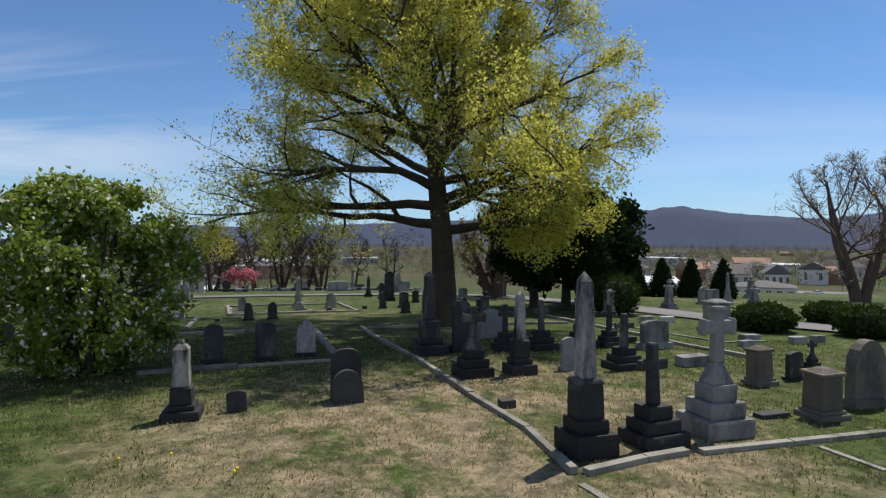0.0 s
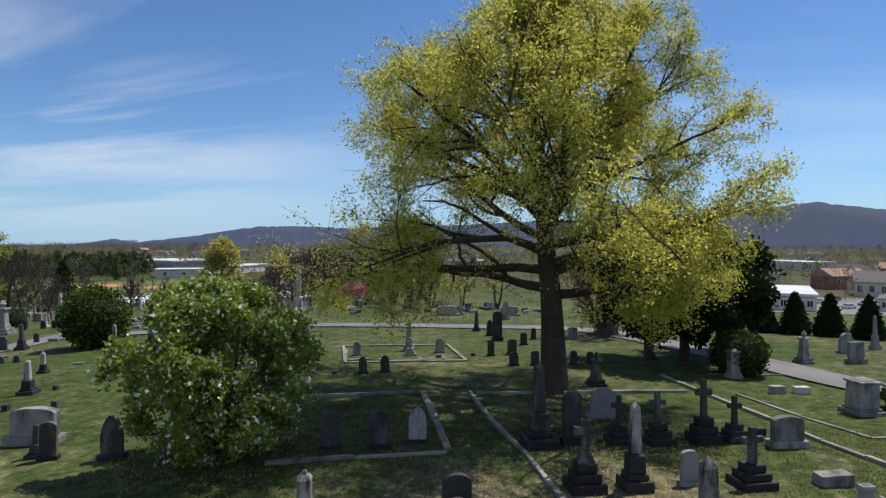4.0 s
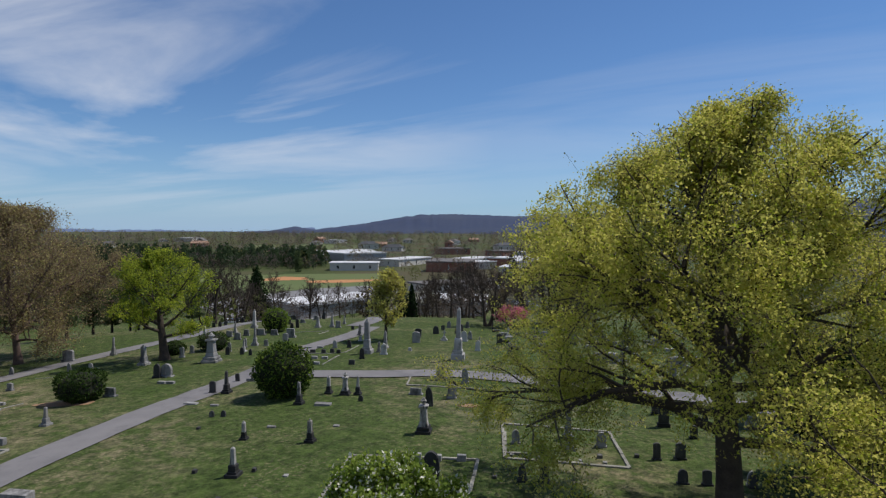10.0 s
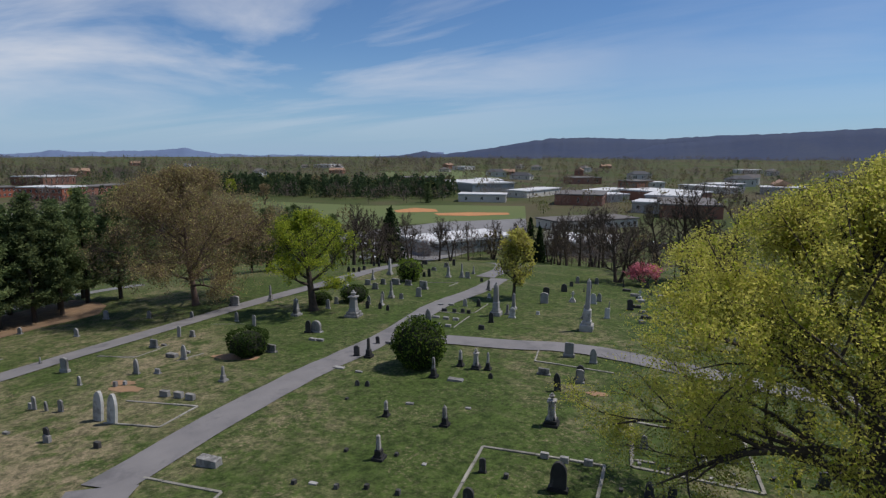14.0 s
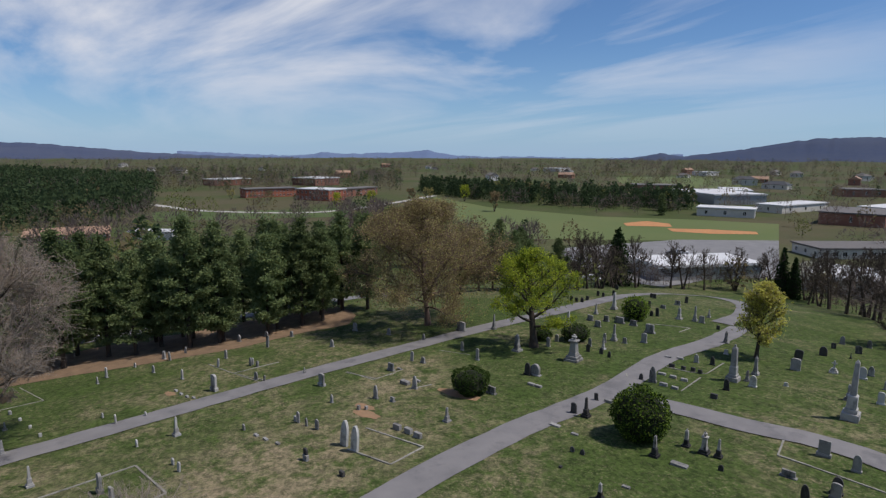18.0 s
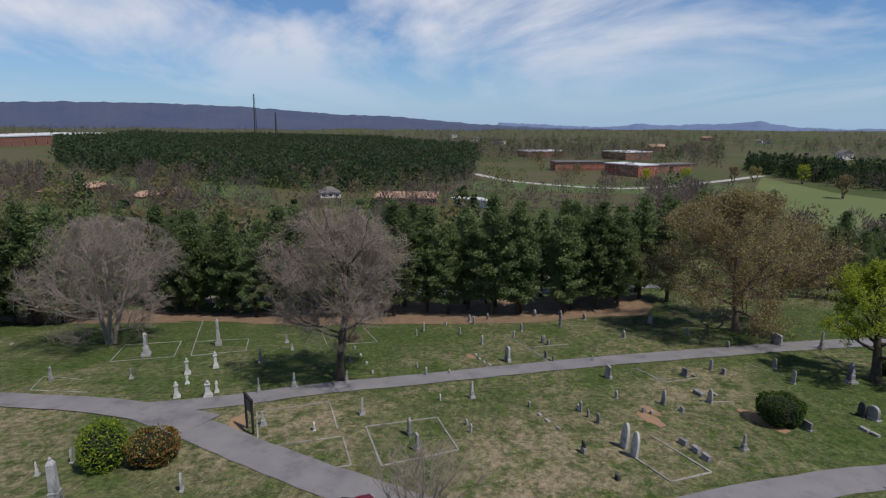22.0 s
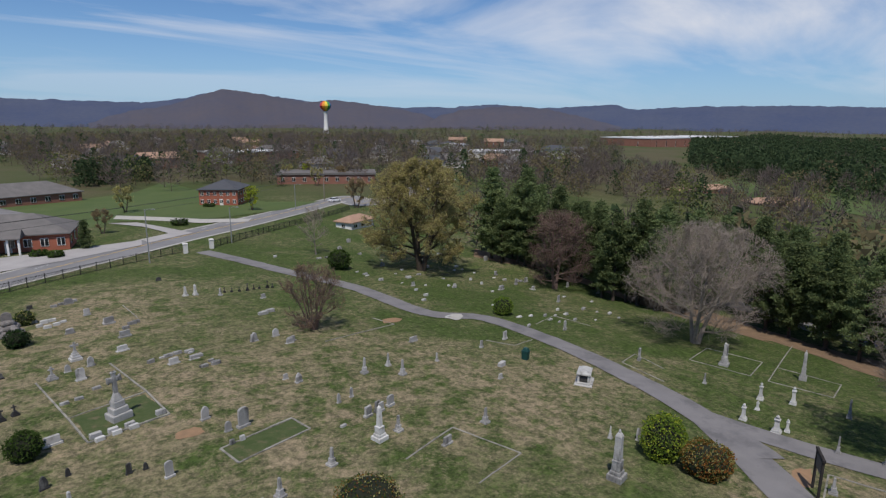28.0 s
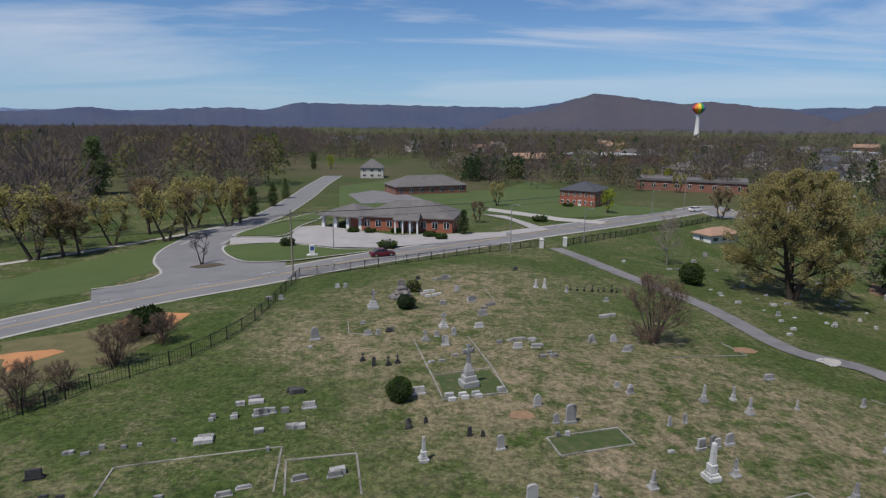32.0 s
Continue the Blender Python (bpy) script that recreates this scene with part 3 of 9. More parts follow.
def tree_lines(seed, height, r0, crown, fork=0.2, n1=16, n2=8, n3=6, n4=4, lift=0.05, trunk_top=0.85, stems=1, lean=(0, 0), twig=0.010, low_el=12, trim=True, shift=(0.0, 0.0), fuzz=1.0, dome=False, sway=0.0, floor=-1.0):
    """Limbs of a broad tree: crown = (radius, centre height, half height). Returns lines and the places of the twigs."""
    rs = np.random.RandomState(seed)
    cr, cz, ch = crown
    lines, ends = [], []

    def reach(p, d):
        # way from p along d to the rim of the crown
        q = np.array([(p[0] - shift[0]) / cr, (p[1] - shift[1]) / cr, (p[2] - cz) / ch])
        e = np.array([d[0] / cr, d[1] / cr, d[2] / ch])
        a, b, c = e @ e, 2 * q @ e, q @ q - 1
        disc = b * b - 4 * a * c
        if disc <= 0:
            return 0.25 * cr
        return max(0.15 * cr, (-b + math.sqrt(disc)) / (2 * a))

    for st in range(stems):
        a0 = 2 * math.pi * st / stems + 0.4
        d0 = np.array([lean[0] + (0.28 * math.cos(a0) if stems > 1 else 0), lean[1] + (0.28 * math.sin(a0) if stems > 1 else 0), 1.0])
        base = np.array([0.25 * math.cos(a0), 0.25 * math.sin(a0), -0.15]) if stems > 1 else np.array([0, 0, -0.25])
        tk = bend(rs, base, d0, height * trunk_top, 10, 0.05, 0.03)
        f = np.linspace(0, 1, len(tk))
        rr = r0 * (1 - 0.93 * f) ** 0.85 + 0.01
        rr[0] *= 1.45
        rr[1] *= 1.05
        lines.append((tk, rr, 12 if r0 > 0.15 else 6))
        m1 = max(4, n1 // stems)
        for i in range(m1):
            g = fork + (0.97 - fork) * ((i + rs.uniform(0, 0.8)) / m1)
            k = g * (len(tk) - 1)
            p = tk[int(k)] + (tk[min(int(k) + 1, len(tk) - 1)] - tk[int(k)]) * (k - int(k))
            az = 2.39996 * i + st * 1.7 + rs.uniform(-0.4, 0.4)
            el = radians(low_el + 58 * (g - fork) / (1 - fork) + rs.uniform(-8, 10))
            d = np.array([math.cos(az) * math.cos(el), math.sin(az) * math.cos(el), math.sin(el)])
            L = reach(p, d) * rs.uniform(0.72, 1.02)
            b1 = bend(rs, p, d, L, 8, 0.10, lift * 0.6)
            ra = np.interp(g, [0, 1], [r0 * 0.50, r0 * 0.16])
            r1 = ra * (1 - 0.88 * np.linspace(0, 1, 9)) + 0.006
            lines.append((b1, r1, 6))
            for j in range(n2):
                h = 0.22 + 0.78 * (j + rs.uniform(0, 0.9)) / n2
                k = min(7.99, h * 8)
                p2 = b1[int(k)] + (b1[int(k) + 1] - b1[int(k)]) * (k - int(k))
                dd = b1[int(k) + 1] - b1[int(k)]
                dd = dd / np.linalg.norm(dd) + rs.normal(size=3) * 0.62
                dd[2] += 0.15
                L2 = L * (0.46 - 0.2 * h) * rs.uniform(0.7, 1.25)
                b2 = bend(rs, p2, dd, L2, 5, 0.15, lift)
                r2 = r1[int(k)] * 0.5 * (1 - 0.8 * np.linspace(0, 1, 6)) + twig * 0.6
                lines.append((b2, r2, 4))
                for q in range(n3):
                    h3 = 0.2 + 0.8 * (q + rs.rand()) / n3
                    k3 = min(4.99, h3 * 5)
                    p3 = b2[int(k3)] + (b2[int(k3) + 1] - b2[int(k3)]) * (k3 - int(k3))
                    d3 = b2[int(k3) + 1] - b2[int(k3)]
                    d3 = d3 / np.linalg.norm(d3) + rs.normal(size=3) * 0.7
                    L3 = L2 * 0.45 * fuzz * rs.uniform(0.6, 1.3)
                    b3 = bend(rs, p3, d3, L3, 3, 0.18, lift)
                    lines.append((b3[[0, 2, 3]], np.array([1, 0.7, 0.35]) * twig, 3))
                    ends.append(b3)
                    for w in range(n4):
                        d4 = (b3[2] - b3[1]) / (np.linalg.norm(b3[2] - b3[1]) + 1e-9) + rs.normal(size=3) * 0.75
                        p4 = b3[1] + (b3[3] - b3[1]) * rs.rand()
                        b4 = bend(rs, p4, d4, L3 * rs.uniform(0.4, 0.8), 2, 0.15, lift)
                        lines.append((b4[[0, 2]], np.array([0.7, 0.25]) * twig, 3))
                        ends.append(b4)
    def inside(q):
        if q[2] < floor:
            return False
        u = min(1.0, max(-0.4, (q[2] - cz) / ch))
        sx = shift[0] + sway * u
        if dome and u > 0:
            return math.hypot(q[0] - sx, q[1] - shift[1]) < cr * (1 - u ** 1.6) ** 0.8 + 0.5
        return ((q[0] - sx) / cr) ** 2 + ((q[1] - shift[1]) / cr) ** 2 + ((q[2] - cz) / ch) ** 2 < 1.04
    if trim:
        lines = [ln for ln in lines if ln[2] > 6 or inside(ln[0][-1])]
        ends = [e for e in ends if inside(e[-1])]
    return lines, ends, rs


def on_twigs(ends, per, rs, spread, clump=0):
    out, much = [], 1.0
    for i, e in enumerate(ends):
        if clump and i % clump == 0:
            much = (0.35, 0.9, 1.15, 1.45)[rs.randint(4)]
        k = rs.poisson(per * much)
        if k:
            t = rs.rand(k) ** 0.7 * (len(e) - 1.001)
            i = t.astype(int)
            out.append(e[i] + (e[i + 1] - e[i]) * (t - i)[:, None] + rs.normal(size=(k, 3)) * spread)
    return np.concatenate(out) if out else np.zeros((0, 3))


def broad_tree(name, x, y, seed, height, r0, crown, bark, leaf=None, per=0, size=0.1, label="", category="tree", deg=0, group="", mats=None, spread=0.06, aspect=0.55, thin=None, corners=4, clump=0, limb=None, **k):
    lines, ends, rs = tree_lines(seed, height, r0, crown, **k)
    root = new(name)
    root.matrix_world = pose(x, y, gz(x, y), 0, 0, deg)
    part("trunk", tube_mesh("trunk", [q for q in lines if q[2] > 4], limb or bark), root)
    part("twig_work", tube_mesh("twig_work", [q for q in lines if q[2] <= 4], bark), root)
    if leaf:
        spots = on_twigs(ends, per, rs, spread, clump)
        if thin:
            full = np.clip((thin[1] - spots[:, 2]) / (thin[1] - thin[0]), 0.12, 1) + 0.5 * np.sin(spots[:, 0] * 1.1 + seed) * np.sin(spots[:, 1] * 1.3)
            spots = spots[rs.rand(len(spots)) < np.where(spots[:, 2] > thin[0], full, 1)]
        part("crown", leaf_mesh("crown", spots, size, leaf, rs, aspect, mats=mats, corners=corners), root)
    return tagged(root, label, category, group)


LEAF_YG = leaf_mat("yellow_green_spring_leaf", (0.42, 0.41, 0.088), (0.62, 0.58, 0.150), 0.62)
LEAF_GREEN = leaf_mat("fresh_green_leaf", (0.080, 0.145, 0.018), (0.20, 0.27, 0.050), 0.4)
LEAF_LIME = leaf_mat("lime_leaf", (0.27, 0.34, 0.030), (0.46, 0.50, 0.065), 0.5)
LEAF_DARK = leaf_mat("dark_evergreen_needle", (0.014, 0.030, 0.010), (0.030, 0.052, 0.020), 0.15)
LEAF_PINE = leaf_mat("pine_needle", (0.080, 0.122, 0.050), (0.185, 0.225, 0.098), 0.4, 0.25)
LEAF_YEW = leaf_mat("clipped_evergreen", (0.024, 0.048, 0.012), (0.055, 0.085, 0.022), 0.15)
LEAF_BROWN = leaf_mat("brown_bud", (0.22, 0.165, 0.095), (0.32, 0.25, 0.14), 0.4)
LEAF_OLIVE = leaf_mat("olive_spring_leaf", (0.31, 0.29, 0.105), (0.46, 0.41, 0.17), 0.45)
LEAF_SHRUB = leaf_mat("broad_shrub_leaf", (0.140, 0.225, 0.034), (0.32, 0.39, 0.085), 0.5)
LEAF_BUD = leaf_mat("pinkish_bud", (0.26, 0.18, 0.13), (0.36, 0.27, 0.19), 0.3)
LEAF_RED = leaf_mat("red_tinged_leaf", (0.20, 0.060, 0.020), (0.16, 0.12, 0.030), 0.2)
BLOSSOM = leaf_mat("white_blossom", (0.60, 0.60, 0.48), (0.75, 0.74, 0.66), 0.3)
PINK = leaf_mat("pink_blossom", (0.62, 0.17, 0.22), (0.75, 0.33, 0.38), 0.3)

# the great tree beside the plots
broad_tree("oak_tree", -0.07, 22.15, 11, 15.5, 0.50, (9.3, 6.9, 8.5), BARK, LEAF_YG, 33.0, 0.115, "tall spreading tree with yellow-green spring leaves and catkins",
           fork=0.29, n1=42, n2=10, n3=6, n4=4, lift=0.006, twig=0.011, low_el=9, mats=[LEAF_YG, LEAF_LIME], spread=0.15, aspect=0.75, corners=3, clump=24, dome=True, shift=(-1.6, 0.3), sway=2.6, floor=2.5, thin=(11.5, 16.5), lean=(0.01, 0.0))
# flowering shrub
broad_tree("flowering_shrub", -8.3, 13.4, 5, 4.45, 0.09, (2.55, 2.25, 2.2), BARK, LEAF_SHRUB, 15.0, 0.125, "large leafy shrub with white blossom clusters beside the graves", "shrub",
           fork=0.05, n1=34, n2=7, n3=5, n4=3, stems=6, lift=0.02, twig=0.008, mats=[LEAF_SHRUB, LEAF_GREEN, BLOSSOM], spread=0.10, aspect=0.62, low_el=8)
# lime-green tree by the lane, and the budding one behind it
broad_tree("maple_tree", -52.07, 41.80, 21, 11.38, 0.46, (6.29, 6.49, 4.89), BARK, LEAF_LIME, 13.0, 0.18,
           "small maple with a leaning trunk and bright yellow-green leaves", fork=0.25, n1=20, n2=7, n3=5, n4=3, lean=(-0.18, 0.05), twig=0.016, mats=[LEAF_GREEN], spread=0.15)
broad_tree("budding_tree", -70.27, 37.76, 22, 17.38, 0.38, (12.21, 8.80, 8.50), BARK_RED, LEAF_BROWN, 13.0, 0.20,
           "broad tree with brown and olive spring buds", fork=0.18, n1=28, n2=10, n3=7, n4=4, twig=0.020, mats=[LEAF_OLIVE], spread=0.30, fuzz=1.5)
# leafless trees along the west lane
broad_tree("bare_tree", -54.57, -9.08, 31, 16.99, 0.33, (8.11, 10.42, 6.68), BARK_PALE, LEAF_BUD, 1.0, 0.10,
           label="leafless pale-twigged tree with a dark forked trunk beside the lane", limb=BARK, fork=0.22, n1=28, n2=10, n3=8, n4=8, stems=2, twig=0.018, lift=0.015, fuzz=1.45)
broad_tree("bare_tree", -72.32, -41.01, 32, 17.00, 0.30, (10.11, 8.71, 8.13), BARK_PALE, None,
           label="leafless grey tree with a dense rounded crown before the pines", fork=0.10, n1=32, n2=10, n3=8, n4=8, stems=3, twig=0.019, lift=0.02, fuzz=1.5)
broad_tree("bare_tree", -81.69, -75.96, 33, 15.31, 0.32, (8.09, 8.09, 7.33), BARK_RED, None,
           label="leafless reddish tree at the foot of the pines", fork=0.12, n1=24, n2=10, n3=7, n4=7, stems=2, twig=0.022, fuzz=1.4)
broad_tree("olive_tree_tall", -61.89, -92.49, 34, 21.04, 0.50, (12.35, 10.95, 10.47), BARK, LEAF_OLIVE, 19.0, 0.25,
           label="broad tree with olive-yellow spring foliage beside the drive", fork=0.12, n1=30, n2=9, n3=6, n4=3, stems=3, twig=0.03, mats=[LEAF_BROWN], spread=0.2)
brush = broad_tree("brush_thicket", -27.20, -62.21, 35, 8.44, 0.10, (4.22, 4.22, 4.09), BARK_RED, LEAF_BROWN, 0.35, 0.15,
           label="tangled leafless brush thicket among the graves", category="shrub", fork=0.04, n1=36, n2=8, n3=6, n4=3, stems=9, twig=0.018)
broad_tree("bare_sapling", -47.27, -109.01, 36, 9.74, 0.13, (4.12, 5.96, 4.12), BARK_PALE, None,
           label="small leafless tree on the lawn", fork=0.2, n1=18, n2=7, n3=5, n4=3, twig=0.022)
broad_tree("bare_shrub", -27.5, -0.6, 37, 5.9, 0.10, (4.2, 3.6, 2.6), BARK_PALE, None, label="leafless twiggy shrub beside the lane", category="shrub",
           fork=0.05, n1=30, n2=7, n3=6, n4=3, stems=7, twig=0.008)
broad_tree("willow_tree", -36.44, 59.65, 38, 8.39, 0.21, (2.76, 4.92, 3.42), BARK, LEAF_YG, 2.0, 0.3,
           label="upright tree with a haze of yellow-green buds", fork=0.3, n1=22, n2=7, n3=5, n4=3, twig=0.02, lift=0.12, spread=0.2, mats=[LEAF_OLIVE])
broad_tree("bare_tree", -32.00, 81.60, 39, 8.52, 0.26, (3.95, 4.71, 3.81), BARK, None,
           label="leafless dark tree by the back of the graveyard", fork=0.15, n1=22, n2=8, n3=6, n4=3, stems=2, twig=0.026)
broad_tree("dogwood_tree", -28.16, 81.54, 40, 3.08, 0.10, (3.08, 1.98, 1.18), BARK, PINK, 3.0, 0.28,
           label="low pink-flowering tree at the graveyard edge", fork=0.2, n1=16, n2=6, n3=4, n4=2, stems=2, twig=0.02, spread=0.15)
broad_tree("spring_tree", 3.57, 39.88, 41, 6.38, 0.43, (3.57, 3.57, 2.81), BARK_RED, LEAF_BROWN, 1.0, 0.15,
           label="multi-stemmed tree with reddish spring buds behind the lane", fork=0.08, n1=26, n2=8, n3=5, n4=3, stems=4, twig=0.014, mats=[LEAF_OLIVE])


# ---- clipped and cone-shaped evergreens ----
def bush_mesh(seed, rx, rz, leaf, size, n, shape="round", mats=None, squash=0.0):
    """Dense foliage shell: many leaves between an inner and an outer outline, over a core painted dark as inner shade.
    """
    rs = np.random.RandomState(seed)
    d = rs.normal(size=(n, 3))
    d /= np.linalg.norm(d, axis=1)[:, None]
    lump = np.array([1 + 0.16 * noise.noise((v[0] * 2.3 + seed, v[1] * 2.3, v[2] * 2.3)) + 0.08 * noise.noise((v[0] * 6, v[1] * 6 + seed, v[2] * 6)) for v in d])
    rad = lump * rs.uniform(0.80, 1.0, n) ** 0.6
    p = d * rad[:, None]
    if shape == "cone":
        h = rs.uniform(0, 1, n) ** 1.35
        a = rs.uniform(0, 2 * np.pi, n)
        r = (1 - h) ** 0.75 * rs.uniform(0.78, 1.05, n) * (0.75 + 0.3 * np.minimum(1, h * 6))
        p = np.stack([np.cos(a) * r * rx, np.sin(a) * r * rx, h * rz], 1)
    elif shape == "drum":
        pp = np.sign(p) * np.abs(p) ** 0.72
        k = 0.78 + 0.22 * (pp[:, 2] + 1) / 2
        p = np.stack([pp[:, 0] * rx * k, pp[:, 1] * rx * k, (pp[:, 2] * 0.5 + 0.5) * rz], 1)
    else:
        p = np.stack([p[:, 0] * rx, p[:, 1] * rx * (1 - squash), (p[:, 2] * 0.53 + 0.49) * rz], 1)
    return leaf_mesh("foliage", p, size, leaf, rs, 0.55, mats=mats)


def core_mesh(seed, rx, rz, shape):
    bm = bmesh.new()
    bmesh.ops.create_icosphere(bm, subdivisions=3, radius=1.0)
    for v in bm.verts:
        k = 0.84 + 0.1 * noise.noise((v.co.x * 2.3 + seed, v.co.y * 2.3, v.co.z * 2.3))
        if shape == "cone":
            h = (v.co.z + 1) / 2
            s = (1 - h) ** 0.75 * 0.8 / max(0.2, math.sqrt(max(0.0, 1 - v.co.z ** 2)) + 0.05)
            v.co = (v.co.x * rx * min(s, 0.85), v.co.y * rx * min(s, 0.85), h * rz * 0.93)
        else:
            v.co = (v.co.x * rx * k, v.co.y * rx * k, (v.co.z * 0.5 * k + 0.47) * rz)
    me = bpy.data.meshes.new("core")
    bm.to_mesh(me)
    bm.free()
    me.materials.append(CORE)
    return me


# near-black colour of the solid core: shade between the leaves, painted on
CORE = mat("painted_inner_shade", (0.020, 0.024, 0.012), (0.012, 0.014, 0.008), 1.0, 3, 20, 0.5)


def bush(name, x, y, rx, rz, leaf, label, seed=1, size=0.12, n=2600, shape="round", mats=None, category="shrub", group="", squash=0.0):
    root = new(name)
    root.matrix_world = pose(x, y, gz(x, y) - 0.03)
    part("foliage", bush_mesh(seed, rx, rz, leaf, size, n, shape, mats, squash), root)
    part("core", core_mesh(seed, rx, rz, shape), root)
    return tagged(root, label, category, group)


bush("yew_bush", -42.95, 27.18, 1.72, 2.32, LEAF_YEW, "clipped drum-shaped dark green yew", 2, 0.16, 4200, "drum")
bush("lane_shrub", -28.38, 32.42, 2.08, 3.78, LEAF_YEW, "large rounded dark leafy shrub at the fork of the lanes", 3, 0.2, 5200, mats=[LEAF_GREEN])
bush("box_bush", -51.70, 47.85, 1.76, 2.03, LEAF_YEW, "low rounded dark green bush behind a monument", 4, 0.18, 1800)
bush("box_bush", -54.06, 44.65, 1.20, 1.47, LEAF_YEW, "low rounded dark green bush beside the maple", 5, 0.18, 1400)
bush("round_bush", -37.32, -22.14, 1.60, 3.29, LEAF_GREEN, "rounded fresh green bush at the fork of the lanes", 6, 0.18, 3600, mats=[LEAF_LIME])
bush("red_tipped_hedge", -37.93, -19.06, 1.74, 2.26, LEAF_RED, "clipped hedge with red new leaves", 7, 0.16, 4200, "drum", mats=[LEAF_YEW, LEAF_OLIVE])
bush("round_bush", 0.71, -44.74, 1.08, 2.01, LEAF_YEW, "round clipped bush beside a flat headstone", 8, 0.15, 2600)
bush("round_bush", -45.93, -95.10, 2.00, 3.61, LEAF_YEW, "round clipped evergreen on the lawn", 9, 0.3, 1800)
bush("round_bush", -54.91, -60.23, 1.45, 2.58, LEAF_GREEN, "round green bush beside the drive", 10, 0.22, 1600)
bush("low_bush", 1.30, -71.76, 1.22, 1.73, LEAF_DARK, "dark low bush before a rough stone monument", 11, 0.2, 1200)
bush("low_bush", 0.64, -80.26, 1.05, 1.61, LEAF_YEW, "olive-green low bush beside a rough stone monument", 12, 0.2, 1000, mats=[LEAF_OLIVE])
bush("round_bush", 7.96, 27.21, 1.21, 1.94, LEAF_YEW, "round dark bush behind an old headstone by the lane", 13, 0.14, 3000)
bush("hedge_bush", 11.99, 21.79, 1.09, 1.05, LEAF_YEW, "low dense evergreen bush beside the lane", 14, 0.14, 3000)
bush("hedge_bush", 16.54, 24.92, 1.09, 0.96, LEAF_YEW, "low dense evergreen bush beside the lane", 15, 0.14, 2600)
bush("hedge_bush", 14.98, 20.60, 1.03, 1.09, LEAF_YEW, "low dense evergreen bush beside the lane", 16, 0.14, 2600)
bush("red_tipped_hedge", -16.14, -27.71, 2.01, 1.26, LEAF_YEW, "low clipped bush with red-brown new leaves", 18, 0.14, 2400, mats=[LEAF_RED, LEAF_OLIVE])
bush("low_bush", -55.86, 62.71, 1.80, 3.27, LEAF_GREEN, "small green bush among the graves", 19, 0.3, 1200)
bush("arborvitae", -75.31, 132.36, 1.96, 11.47, LEAF_DARK, "slim dark evergreen at the edge of the graveyard", 20, 0.5, 1500, "cone", category="tree")
bush("arborvitae", -72.89, 132.91, 1.80, 9.41, LEAF_DARK, "slim dark evergreen at the edge of the graveyard", 21, 0.5, 1500, "cone", category="tree")
bush("red_cedar", -101.37, 107.43, 4.30, 14.06, LEAF_DARK, "dark ragged cedar at the edge of the graveyard", 22, 0.6, 2000, "cone", category="tree")
for i, (bx, by) in enumerate([(15.21, 46.44), (17.16, 45.90), (19.28, 45.52), (21.21, 44.36)]):
    bush("cone_yew", bx, by, 1.11, 2.97, LEAF_DARK, "cone-shaped dark evergreen in a row beyond the lane", 30 + i, 0.22, 2600, "cone", category="tree", group="row of cone evergreens")
# two dark spreading hollies by the lane
for i, (bx, by) in enumerate([(4.77, 30.32), (6.17, 29.26), (8.80, 33.45)]):
    broad_tree("holly_tree", bx, by, 60 + i, 5.9, 0.26, (3.0, 3.7, 2.5), BARK, LEAF_DARK, 4.5, 0.26, "dark dense evergreen tree beside the lane", fork=0.28, n1=24, n2=7, n3=5, n4=3, low_el=0, spread=0.18, aspect=0.7)



# ---- pines and woods ----
def pine_mesh(seed, H, R, n_need=12000, bare=0.10):
    """White pine: a straight trunk, tiers of uneven level limbs and flat tufts of needles."""
    rs = np.random.RandomState(seed)
    lines = [(np.stack([np.zeros(9), np.zeros(9), np.linspace(-0.3, H * 0.98, 9)], 1), np.linspace(0.02 * H, 0.02, 9), 7)]
    tufts, z = [], H * bare
    while z < H * 0.985:
        f = (z - H * bare) / (H * (1 - bare))
        prof = R * (0.62 + 0.55 * f) if f < 0.3 else R * 1.0 * (1 - f) ** 0.72 * 1.15
        m = rs.randint(4, 7)
        a0 = rs.uniform(0, 6.28)
        for k in range(m):
            a = a0 + k * 6.283 / m + rs.uniform(-0.35, 0.35)
            L = max(0.35, prof * rs.uniform(0.55, 1.12))
            el = rs.uniform(-0.05, 0.22) + 0.5 * f
            b = bend(rs, (0, 0, z), (math.cos(a), math.sin(a), el), L, 4, 0.07, 0.05)
            lines.append((b, np.linspace(0.011 * H * (1 - f) * 0.35 + 0.02, 0.01, 5), 3))
            q = max(3, int(L * 3.2))
            for t in np.linspace(0.28, 1.0, q):
                i = min(3, int(t * 4))
                c = b[i] + (b[i + 1] - b[i]) * (t * 4 - i)
                tufts.append(c + rs.normal(size=3) * np.array([0.22, 0.22, 0.06]) * (0.5 + L * 0.12))
        z += rs.uniform(0.65, 1.25) * (0.6 + 0.035 * H) * (1 - 0.35 * f)
    tufts = np.array(tufts)
    per = max(2, int(n_need / len(tufts)))
    p = np.repeat(tufts, per, 0) + rs.normal(size=(len(tufts) * per, 3)) * np.array([0.20, 0.20, 0.09])
    return tube_mesh("trunk", lines, BARK), leaf_mesh("needles", p, 0.62, LEAF_PINE, rs, 0.36, flat=0.35, corners=3)


pines = []
for i, (H, R) in enumerate(((17.0, 4.6), (19.0, 5.2), (15.0, 4.3), (18.0, 5.4))):
    tm, nm = pine_mesh(70 + i, H, R, 13000, 0.15)
    root = new("pine_tree")
    part("trunk", tm, root)
    part("needles", nm, root)
    tagged(root, "tall dark green pine in the belt behind the graveyard", "tree", "belt of pines")
    pines.append((root, H))


